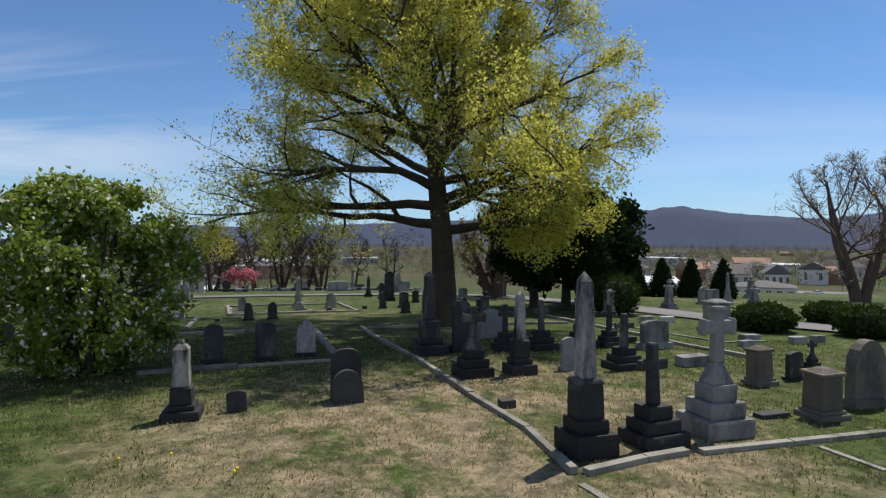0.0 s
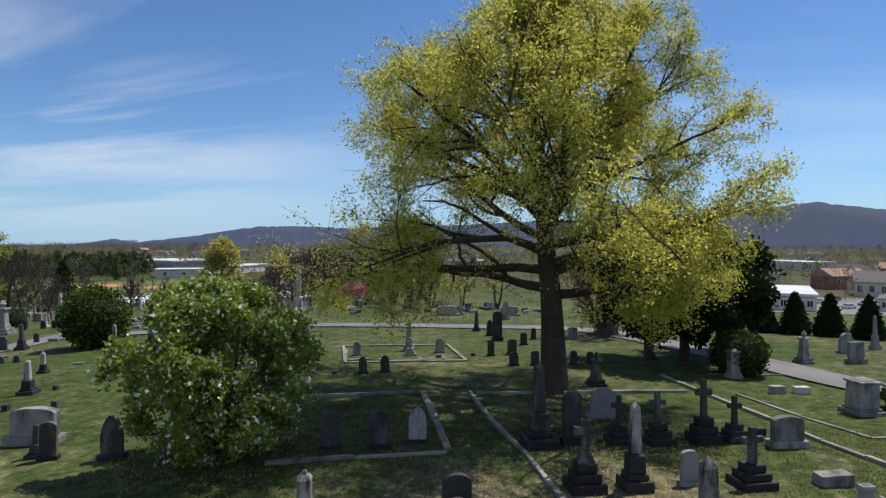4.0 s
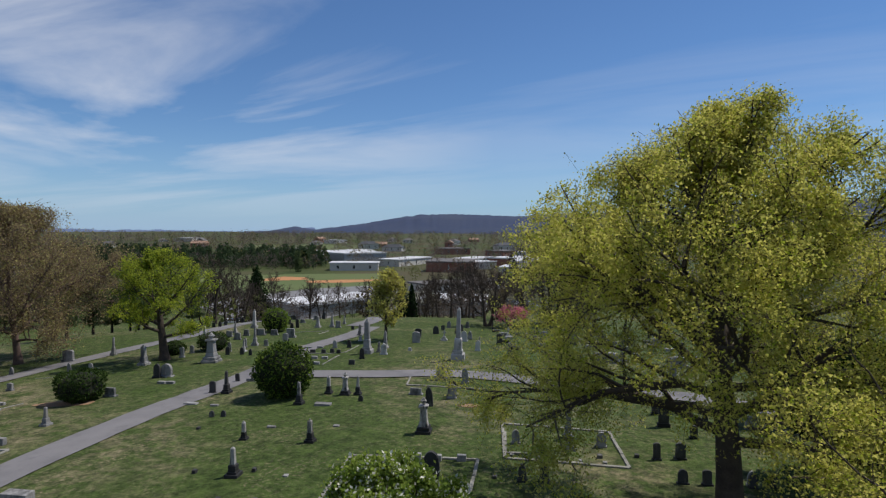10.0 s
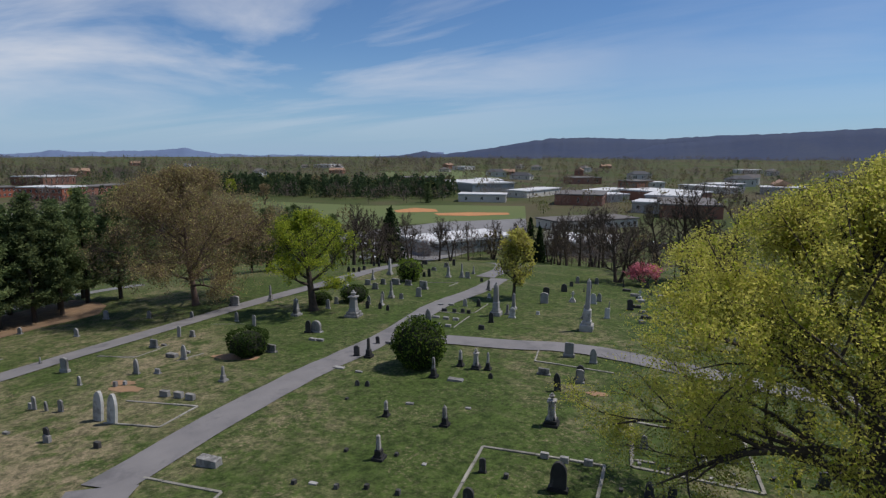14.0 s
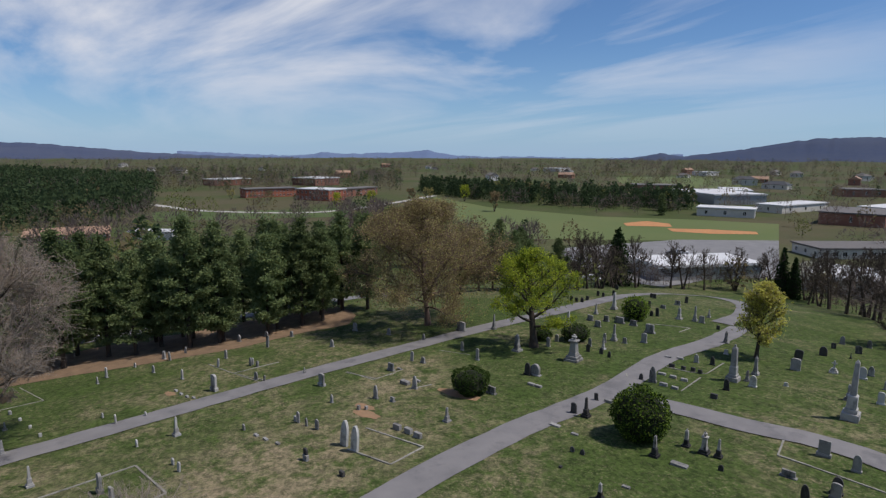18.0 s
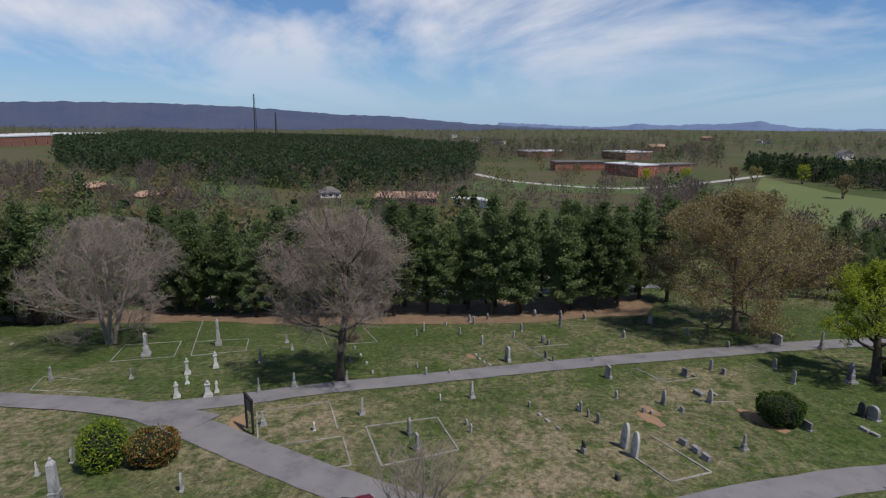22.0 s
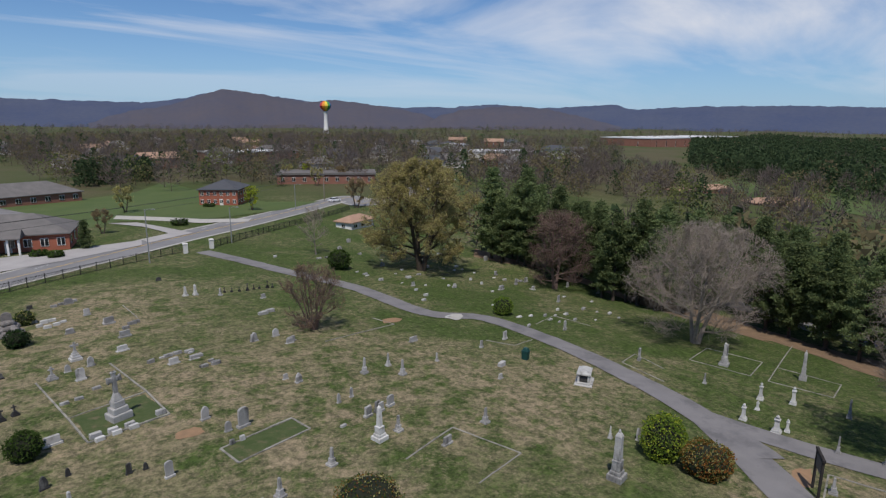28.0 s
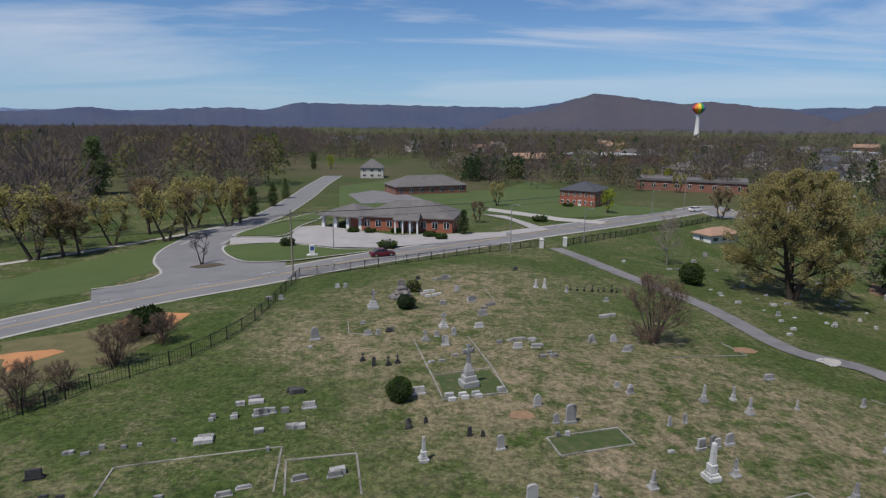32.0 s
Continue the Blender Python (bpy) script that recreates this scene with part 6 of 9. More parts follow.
kerb([(-38.54, -10.84), (-39.94, -11.23), (-41.34, -6.69), (-36.83, -5.39), (-36.38, -6.80)], 0.15, 0.07)
kerb([(-42.94, -5.13), (-44.50, 0.45), (-38.78, 1.91), (-36.60, -3.31)], 0.18, 0.08, True)
kerb([(-63.16, -36.13), (-64.62, -29.63), (-72.69, -32.25), (-71.40, -38.74)], 0.15, 0.06, True)
kerb([(-89.71, -36.20), (-64.80, -27.76), (-66.47, -22.02), (-73.00, -23.73), (-72.13, -30.29)], 0.15, 0.06)
kerb([(-70.90, 9.07), (-64.27, 10.65), (-65.38, 15.79)], 0.12, 0.06)
kerb([(-64.27, 10.65), (-58.42, 13.07)], 0.12, 0.06)
kerb([(-83.07, -17.00), (-66.86, -12.40)], 0.11, 0.06)
kerb([(-68.18, -10.75), (-68.77, -6.71), (-77.97, -9.69)], 0.11, 0.06)
kerb([(-56.26, 20.52), (-51.99, 21.62), (-52.61, 24.42)], 0.11, 0.05)
kerb([(-1.98, -49.96), (-2.95, -44.71), (-8.55, -46.40), (-7.73, -52.23), (-5.96, -60.95)], 0.19, 0.12)
kerb([(-1.98, -49.96), (-0.08, -59.39)], 0.19, 0.10)
kerb([(-1.98, -49.87), (-7.66, -51.97)], 0.12, 0.08)
kerb([(-10.44, -38.82), (-16.35, -40.79), (-16.87, -38.43), (-10.96, -36.30)], 0.19, 0.09, True)
kerb([(-20.74, -30.93), (-26.43, -33.30), (-28.40, -27.59), (-23.26, -25.98)], 0.13, 0.06)
kerb([(6.96, -31.57), (7.83, -35.55), (3.18, -36.32), (2.27, -31.57)], 0.17, 0.08)
kerb([(19.18, -35.19), (14.00, -36.33), (8.57, -37.41), (7.74, -31.97)], 0.15, 0.06)
kerb([(19.18, -35.19), (18.65, -31.98)], 0.15, 0.06)
kerb([(8.02, -66.39), (7.24, -61.85), (3.52, -61.36)], 0.12, 0.06)
kerb([(-55.91, -54.52), (-62.68, -57.80), (-63.89, -51.86)], 0.12, 0.05)
kerb([(-26.39, -57.23), (-37.09, -60.37), (-35.86, -63.95)], 0.13, 0.08)
kerb([(-53.63, -38.42), (-58.07, -40.03), (-56.48, -35.03)], 0.13, 0.06)
kerb([(-53.63, -38.42), (-52.45, -32.29)], 0.13, 0.06)
kerb([(-10.46, -76.03), (-9.70, -82.95)], 0.12, 0.05)
kerb([(-43.85, -50.57), (-45.82, -47.71), (-49.77, -48.78)], 0.12, 0.06)
# low markers far off by the woods, in rows
for i in range(46):
    a, b = divmod(i, 8)
    fx, fy = -19.30, 56.60
    slab(fx + 4.0 * a - 1.2 * b + rs6.uniform(-0.8, 0.8), fy + 2.6 * b + 1.2 * a + rs6.uniform(-0.8, 0.8), 0.35, rs6.uniform(0.6, 1.1), tone=("grey", "dark")[i % 2])
for i in range(54):
    fx, fy = -32.55, 59.28
    a, b = divmod(i, 6)
    if rs6.rand() < 0.75:
        (tablet, plain, block, obelisk)[rs6.randint(0, 4)](fx + 3.4 * a - 1.0 * b + rs6.uniform(-1, 1), fy + 4.2 * b + 1.0 * a + rs6.uniform(-1.2, 1.2), rs6.uniform(0.6, 1.3), tone=("grey", "dark")[rs6.randint(0, 2)])
obelisk(-22.58, 49.85, 5.03, 1.48, tone="pale", variant=0)
tablet(-27.50, 62.57, 1.24, 0.98)
tablet(-23.12, 56.09, 1.12, 0.70)
tablet(-30.89, 50.21, 1.12, 0.81)
tablet(-38.84, 57.98, 0.58, 0.55)
tablet(-29.58, 53.26, 0.38, 0.47)
cross(-29.78, 61.95, 1.31, 0.92)
cross(-24.24, 68.79, 1.38, 0.82)
# little markers on the lawn across the south drive
for i in range(60):
    fx, fy = -47.93, -84.26
    px, py = fx + rs6.uniform(-32, 12), fy + rs6.uniform(-26, 34)
    if (px - fx) * 0.55 + (py - fy) * 0.2 < 6:
        slab(px, py, rs6.uniform(0.12, 0.4), rs6.uniform(0.5, 1.0), tone=("white", "pale", "pale")[i % 3])


KEPT = mat("kept_turf", (0.036, 0.062, 0.016), (0.070, 0.088, 0.032), 0.95, 1.6, 20, 0.5, c=(0.12, 0.105, 0.058), lo=0.54)
# grass kept green inside two plots
for i, ring in enumerate(([(-10.53, -38.74), (-16.28, -40.62), (-16.78, -38.51), (-10.96, -36.47)], [(-2.32, -49.88), (-7.42, -51.46), (-8.88, -46.66), (-3.20, -44.72)])):
    tagged(new("plot_grass_%d" % (i + 1), patch("plot_grass", ring, 0.014, KEPT, grid=1.0, wob=0.12)), "well-kept green grass inside a kerbed plot", "grass", kind="structure")



# ---- fields, lots and verges ----
def roll_z(x, y):
    r = math.hypot(x, y)
    return gz(x, y) + noise.noise((x * 0.0035, y * 0.0035, 3.0)) * 10 * float(smooth(450, 1400, r))


def area(name, ring, lift, material, label, cat="ground", **k):
    return tagged(new(name, patch(name, ring, lift, material, **k)), label, cat, kind="structure")


area("field_1", [(-392.99, 219.12), (-300.92, 206.90), (-229.40, 226.05), (-192.75, 260.81), (-162.03, 279.67), (-129.90, 224.90), (-154.80, 180.35), (-188.36, 129.66), (-245.04, 130.70)], 0.10, FIELD, "broad green playing field in the valley", grid=15)
area("field_2", [(-610.87, 640.26), (-581.65, 773.98), (-469.07, 729.49), (-338.44, 512.58), (-477.32, 507.91)], 0.3, FIELD, "pale green hillside meadow", grid=30)
area("field_3", [(-363.24, 23.47), (-324.50, 142.38), (-351.36, 187.32), (-280.58, 142.70), (-313.34, 20.10)], 0.12, LAWN, "mown green lawn before the school", grid=15)
area("field_4", [(-334.40, -183.50), (-398.87, -146.38), (-368.16, -103.13), (-251.50, -68.96), (-262.85, -105.80), (-255.09, -153.03)], 0.10, LAWN, "green meadow behind the houses", grid=15)
area("parking_lot_1", [(-156.50, 134.97), (-150.39, 192.37), (-129.90, 224.90), (-88.40, 154.72), (-98.45, 143.01), (-95.09, 116.24), (-115.03, 114.59)], 0.14, ROADTOP, "wide grey parking lot below the hill", "parking lot", grid=12)
area("infield_1", [(-200.02, 215.73), (-200.81, 232.64), (-187.63, 233.44), (-178.95, 224.53), (-185.91, 215.79), (-192.19, 209.07)], 0.18, SOIL, "orange clay baseball infield", grid=10)
area("infield_2", [(-175.93, 217.50), (-165.26, 230.98), (-149.74, 242.03), (-144.46, 235.23), (-154.57, 219.59), (-167.85, 210.91)], 0.18, SOIL, "orange clay baseball infield", grid=10)
area("pine_straw_bed", [(-82.33, -102.16), (-91.08, -87.16), (-90.65, -62.42), (-86.68, -36.87), (-92.54, -51.91), (-87.95, -35.78), (-80.13, -16.68), (-77.22, 13.60), (-78.78, 20.24), (-79.98, 29.72), (-83.37, 32.47), (-94.06, 32.83), (-92.41, 9.22), (-94.80, -30.04), (-98.40, -54.98), (-97.63, -67.39), (-87.25, -108.22)], 0.035, STRAW, "red-brown bed of fallen pine needles under the pines", grid=3, wob=0.5)
ROUGH = mat("rough_brown_grass", (0.155, 0.128, 0.062), (0.085, 0.088, 0.036), 0.95, 0.7, 14, 0.4)
area("clay_bank_1", [(43.25, -58.34), (40.39, -59.32), (37.10, -58.33), (38.14, -56.81), (37.69, -54.33), (39.51, -53.13)], 0.05, SOIL, "bare orange clay beside the road", grid=1.2, wob=0.7)
area("clay_bank_2", [(36.92, -68.59), (32.34, -72.28), (28.90, -70.90), (29.18, -66.59), (31.66, -64.76)], 0.05, SOIL, "bare orange clay beside the road", grid=2, wob=0.5)
area("verge_dirt", [(46.27, -62.47), (38.58, -65.58), (33.12, -72.33), (28.90, -70.90), (28.19, -61.53), (29.73, -55.04), (33.58, -52.25), (35.60, -47.69)], 0.03, ROUGH, "rough brown verge between the road and the fence", grid=3, wob=0.4)
for i, (cx, cy, r1, r2) in enumerate(((-43.32, 26.26, 2.17, 0.84), (-43.82, 17.44, 1.59, 0.67), (-14.92, 34.54, 0.77, 0.43), (-9.20, -42.42, 1.10, 0.76), (-44.13, -15.44, 1.82, 0.66), (-61.25, 4.11, 0.99, 0.41), (-45.45, 17.99, 1.17, 0.50), (-37.68, -62.13, 1.85, 0.84))):
    area("bare_patch_%d" % (i + 1), blob(cx, cy, r1, r2, 17, seed=i), 0.03, DIRT, "bare orange-brown earth on a grave", grid=0.5)
area("lawn_strip_3", [(68.59, -93.59), (61.35, -110.56), (53.46, -122.26), (48.26, -141.90), (45.31, -155.18), (52.79, -146.76), (52.19, -116.64), (44.97, -97.34), (49.24, -83.88), (57.39, -77.97)], 0.03, LAWN, "green park lawn by the road", grid=6)
area("lawn_strip_4", [(36.84, -246.23), (15.23, -278.34), (-16.32, -226.72), (-46.88, -250.30), (-46.09, -192.53), (-36.83, -183.28), (-11.74, -153.47), (25.25, -171.12)], 0.08, LAWN, "green lawn between the office buildings", grid=6)
area("lawn_strip_5", [(-27.36, -227.22), (-48.70, -276.07), (-54.33, -229.16), (-63.70, -188.33), (-79.58, -181.84), (-62.34, -168.56), (-31.50, -154.41), (-17.11, -162.11)], 0.10, LAWN, "green lawn before the brick office", grid=6)
LOT = mat("pale_grey_lot", (0.36, 0.345, 0.335), (0.28, 0.27, 0.265), 0.9, 0.3, 12, 0.1)
area("junction", [(48.77, -84.78), (44.13, -88.49), (42.75, -94.26), (48.21, -103.65), (51.24, -112.73), (52.23, -123.92), (51.04, -135.45), (44.77, -141.72), (41.58, -126.88), (39.38, -113.95), (35.86, -106.74), (30.78, -101.31), (23.75, -100.59), (22.51, -95.58), (34.10, -86.01), (42.56, -73.68)], 0.088, ROADTOP, "wide grey asphalt mouth of the side street", "road", grid=4)
tagged(new("street_mouth_kerb", ribbon("street_mouth_kerb", [(49.14, -85.46), (44.13, -88.49), (42.75, -94.26), (48.12, -103.56), (51.24, -112.73), (51.85, -123.24), (50.87, -135.46)], 0.22, 0.13, CONCRETE)), "pale concrete kerb round the street mouth", "kerb", kind="structure")
lawn_a = [(39.38, -113.95), (39.07, -116.73), (28.98, -118.16), (16.49, -111.17), (8.44, -109.80), (19.20, -103.18), (23.86, -101.11), (30.78, -101.31), (36.05, -107.17)]
lawn_b = [(41.58, -126.88), (39.78, -136.15), (30.35, -161.34), (26.88, -150.36), (29.26, -138.19), (30.86, -125.72)]
area("lawn_strip_1", lawn_a, 0.20, LAWN, "striped mown lawn inside the kerb", grid=3)
area("lawn_strip_2", lawn_b, 0.19, LAWN, "mown lawn by the side street", grid=3)
for i, ring in enumerate((lawn_a, lawn_b)):
    tagged(new("lawn_kerb_%d" % (i + 1), ribbon("lawn_kerb", ring + ring[:2], 0.22, 0.23, CONCRETE)), "pale concrete kerb round the lawn", "kerb", kind="structure")
area("bank_lot", [(29.90, -136.78), (25.12, -138.82), (14.60, -131.07), (5.86, -125.36), (-5.66, -126.88), (-18.97, -131.24), (-18.25, -125.81), (-4.48, -117.18), (7.92, -111.81), (17.51, -112.89), (28.15, -119.06), (39.38, -117.78), (41.51, -125.14), (30.45, -123.91), (28.60, -125.86)], 0.15, LOT, "pale forecourt of the bank", "parking lot", grid=3)
area("bank_lane", [(-15.67, -159.19), (-21.79, -157.34), (-27.07, -144.16), (-30.04, -136.49), (-19.77, -127.87), (-19.22, -131.24), (-25.33, -138.05), (-22.24, -149.07)], 0.15, LOT, "pale lane looping beside the bank", "road", grid=3)
area("office_path", [(-19.20, -173.48), (-36.95, -157.25), (-48.72, -154.52), (-46.12, -149.54), (-34.76, -150.92), (-17.72, -166.62)], 0.15, CONCRETE, "pale footpath before the brick office", "path", grid=3)
area("tree_island", blob(36.62, -99.19, 2.6, 1.4, 20, seed=4), 0.16, WOODFLOOR, "mulched tree island with a low kerb", grid=1)
area("dark_lot", [(28.79, -214.11), (21.06, -229.19), (7.17, -214.52), (-1.14, -189.70), (20.01, -182.80)], 0.14, ASPHALT, "dark asphalt lot behind the bank", "parking lot", grid=4)
area("lane_patch", blob(-46.85, -60.73, 2.1, 1.1, 40, seed=9), 0.125, CONCRETE, "pale worn patch at the edge of the lane", grid=0.8)


# ---- road markings and kerbs ----
def offset_line(line, off):
    p = spline(line, 4.0)
    d = np.gradient(p, axis=0)
    d /= np.linalg.norm(d, axis=1)[:, None]
    return [tuple(q + np.array([-e[1], e[0]]) * off) for q, e in zip(p, d)]


tagged(new("road_line_1", ribbon("road_line_1", offset_line(road_line, 0.12), 0.07, 0.10, PAINT_Y)), "double yellow centre line", "marking", kind="structure")
tagged(new("road_line_2", ribbon("road_line_2", offset_line(road_line, -0.12), 0.07, 0.10, PAINT_Y)), "double yellow centre line", "marking", kind="structure")
tagged(new("road_edge_1", ribbon("road_edge_1", offset_line(road_line, 4.47), 0.35, 0.075, CONCRETE)), "pale concrete gutter along the road", "kerb", kind="structure")
tagged(new("road_edge_2", ribbon("road_edge_2", offset_line(road_line, -4.47), 0.35, 0.075, CONCRETE)), "pale concrete gutter along the road", "kerb", kind="structure")
tagged(new("street_edge_1", ribbon("street_edge_1", offset_line(street_line[2:], 4.2), 0.2, 0.12, CONCRETE)), "pale concrete kerb along the street", "kerb", kind="structure")
tagged(new("street_edge_2", ribbon("street_edge_2", offset_line(street_line[2:], -4.2), 0.2, 0.12, CONCRETE)), "pale concrete kerb along the street", "kerb", kind="structure")
lane = spline(offset_line(road_line, 2.3), 3.0)
for i in range(4, len(lane) - 3, 5):
    tagged(new("lane_dash_%d" % i, ribbon("lane_dash", [lane[i], lane[i + 1]], 0.08, 0.105, PAINT_W)), "white lane dash", "marking", kind="structure")
footpath = [(77.23, -105.77), (69.20, -112.95), (59.74, -123.03), (53.57, -131.44), (46.76, -145.82), (43.70, -160.38)]
tagged(new("path", ribbon("path", footpath, 0.9, 0.06, CONCRETE)), "pale footpath through the park", "path", kind="structure")
lane_behind = [(-97.21, -55.99), (-94.73, -42.51), (-92.55, -26.83), (-91.10, -12.11), (-89.03, 19.36), (-91.22, 37.59), (-89.85, 44.41)]
tagged(new("back_lane", ribbon("back_lane", [(x - 9, y) for x, y in lane_behind], 2.2, 0.05, ROADTOP)), "grey lane behind the belt of pines", "road", kind="structure")
school_road = [(-412.47, 26.85), (-353.04, 51.66), (-319.44, 104.60), (-357.62, 169.47), (-403.27, 224.94)]
tagged(new("school_road", ribbon("school_road", school_road, 3.0, 0.2, CONCRETE)), "pale road before the school", "road", kind="structure")

# ---- the iron fence along the road ----
IRON = mat("black_painted_iron", (0.030, 0.030, 0.032), (0.018, 0.018, 0.020), 0.5, 3, 30, 0.05, metal=0.3)
GATE_STONE = mat("pale_gate_stone", (0.62, 0.61, 0.58), (0.50, 0.49, 0.47), 0.85, 2, 25, 0.2)
unit_box = {}


def unit(material):
    if material.name not in unit_box:
        bm = bmesh.new()
        bmesh.ops.create_cube(bm, size=1.0)
        me = bpy.data.meshes.new("bar")
        bm.to_mesh(me)
        bm.free()
        me.materials.append(material)
        unit_box[material.name] = me
    return unit_box[material.name]


def bar(name, material, parent, m, size, label=""):
    ob = part(name, unit(material), parent, label)
    ob.matrix_local = m
    ob.scale = size
    return ob


def fence(line, h, gap, label, pickets=True):
    p = spline(line, 2.4)
    root = new("fence")
    o = p[0]
    root.location = (o[0], o[1], gz(*o))
    verts, faces = [], []
    for a, b in zip(p, p[1:]):
        za, zb = gz(*a), gz(*b)
        deg = math.degrees(math.atan2(b[1] - a[1], b[0] - a[0]))
        L = np.linalg.norm(b - a)
        bar("post", IRON, root, pose(a[0] - o[0], a[1] - o[1], za - gz(*o) + h / 2, 0, 0, deg), (0.09, 0.09, h + 0.12))
        c = (a + b) / 2
        for k in (0.12, 0.92):
            bar("rail", IRON, root, pose(c[0] - o[0], c[1] - o[1], (za + zb) / 2 - gz(*o) + h * k, 0, -math.degrees(math.atan2(zb - za, L)), deg), (L, 0.045, 0.05))
        if pickets:
            n = int(L / gap)
            for i in range(1, n):
                q = a + (b - a) * i / n
                z = za + (zb - za) * i / n - gz(*o)
                x, y = q - o
                s = len(verts)
                for dx, dy in ((-0.015, 0), (0.012, 0.012), (0.012, -0.012)):
                    verts += [(x + dx, y + dy, z + 0.05), (x + dx, y + dy, z + h)]
                faces += [(s, s + 2, s + 3, s + 1), (s + 2, s + 4, s + 5, s + 3), (s + 4, s, s + 1, s + 5)]
    if verts:
        ob = part("picket_infill", mesh_of("picket_infill", verts, faces, IRON), root)
        ob["kind"] = "stuff"
    return tagged(root, label, "fence")


fence([(18.82, -89.62), (11.38, -93.31), (4.18, -97.63), (-8.90, -106.64), (-23.98, -116.81)], 1.5, 0.16, "black iron picket fence along the road")
fence([(-30.21, -119.56), (-42.81, -131.00), (-58.28, -144.37), (-80.99, -161.96)], 1.5, 0.16, "black iron picket fence along the road")
fence([(31.87, -42.42), (29.84, -44.82), (28.07, -48.21), (23.40, -53.35), (20.41, -60.79), (19.23, -67.22), (18.95, -81.16), (18.82, -89.62)], 1.5, 0.3, "rusty dark wire fence above the road bank")
for gx, gy in [(-24.19, -115.77), (-29.65, -118.87)]:
    g = new("gate_pier")
    g.location = (gx, gy, gz(gx, gy))
    bm_part("pier", lambda b: add_box(b, 0.75, 0.75, -0.1, 1.75), GATE_STONE, g)
    bm_part("cap", lambda b: add_box(b, 0.95, 0.95, 1.75, 1.95, 0.7, 0.7), GATE_STONE, g)
    tagged(g, "pale stone gate pier with a cap", "gate pier", "gate piers")

# ---- buildings ----
BRICK = mat("red_brick", (0.34, 0.115, 0.070), (0.26, 0.090, 0.058), 0.9, 0.4, 9, 0.2)
BRICK_DULL = mat("dull_brown_brick", (0.25, 0.120, 0.085), (0.20, 0.095, 0.070), 0.9, 0.4, 9, 0.2)
SHINGLE = mat("grey_shingle", (0.155, 0.145, 0.140), (0.110, 0.105, 0.102), 0.9, 0.5, 6, 0.3)
SHINGLE_DARK = mat("dark_slate_shingle", (0.075, 0.080, 0.092), (0.055, 0.058, 0.066), 0.85, 0.5, 6, 0.3)
SHINGLE_TAN = mat("tan_shingle", (0.36, 0.235, 0.165), (0.29, 0.185, 0.130), 0.9, 0.5, 6, 0.3)
WHITE_TRIM = mat("white_trim", (0.72, 0.71, 0.68), (0.62, 0.61, 0.59), 0.7, 1, 20, 0.05)
WHITE_ROOF = mat("white_flat_roof", (0.60, 0.605, 0.61), (0.50, 0.505, 0.51), 0.6, 0.1, 3, 0.05)
SIDING = mat("pale_siding", (0.55, 0.53, 0.48), (0.46, 0.44, 0.40), 0.8, 0.6, 12, 0.1)
PANE = mat("dark_window_glass", (0.020, 0.024, 0.028), (0.012, 0.014, 0.016), 0.08, 1, 3, 0.0, spec=0.6)
METAL = mat("galvanised_metal", (0.36, 0.37, 0.38), (0.28, 0.285, 0.29), 0.5, 2, 20, 0.05, metal=0.5)


def roof_bm(b, w, d, h, rise, kind, over):
    x0, x1, y0, y1 = -over, w + over, -over, d + over
    if kind == "flat":
        add_box(b, w + 2 * over, d + 2 * over, h, h + rise, cx=w / 2, cy=d / 2, chamfer=0)
        return
    run = min(w, d) / 2 + over
    if kind == "hip":
        if w >= d:
            ridge_pts = ((x0 + run, d / 2), (x1 - run, d / 2))
        else:
            ridge_pts = ((w / 2, y0 + run), (w / 2, y1 - run))
    else:
        ridge_pts = ((x0, d / 2), (x1, d / 2)) if w >= d else ((w / 2, y0), (w / 2, y1))
    e = [b.verts.new(v) for v in ((x0, y0, h), (x1, y0, h), (x1, y1, h), (x0, y1, h))]
    lo = [b.verts.new(v) for v in ((x0, y0, h - 0.22), (x1, y0, h - 0.22), (x1, y1, h - 0.22), (x0, y1, h - 0.22))]
    t = [b.verts.new((*p, h + rise)) for p in ridge_pts]
    if w >= d:
        fs = ((e[0], e[1], t[1], t[0]), (e[1], e[2], t[1]), (e[2], e[3], t[0], t[1]), (e[3], e[0], t[0]))
    else:
        fs = ((e[0], e[1], t[0]), (e[1], e[2], t[1], t[0]), (e[2], e[3], t[1]), (e[3], e[0], t[0], t[1]))
    for f in fs:
        b.faces.new(f)
    for i in range(4):
        j = (i + 1) % 4
        b.faces.new((lo[i], lo[j], e[j], e[i]))
    b.faces.new(lo[::-1])


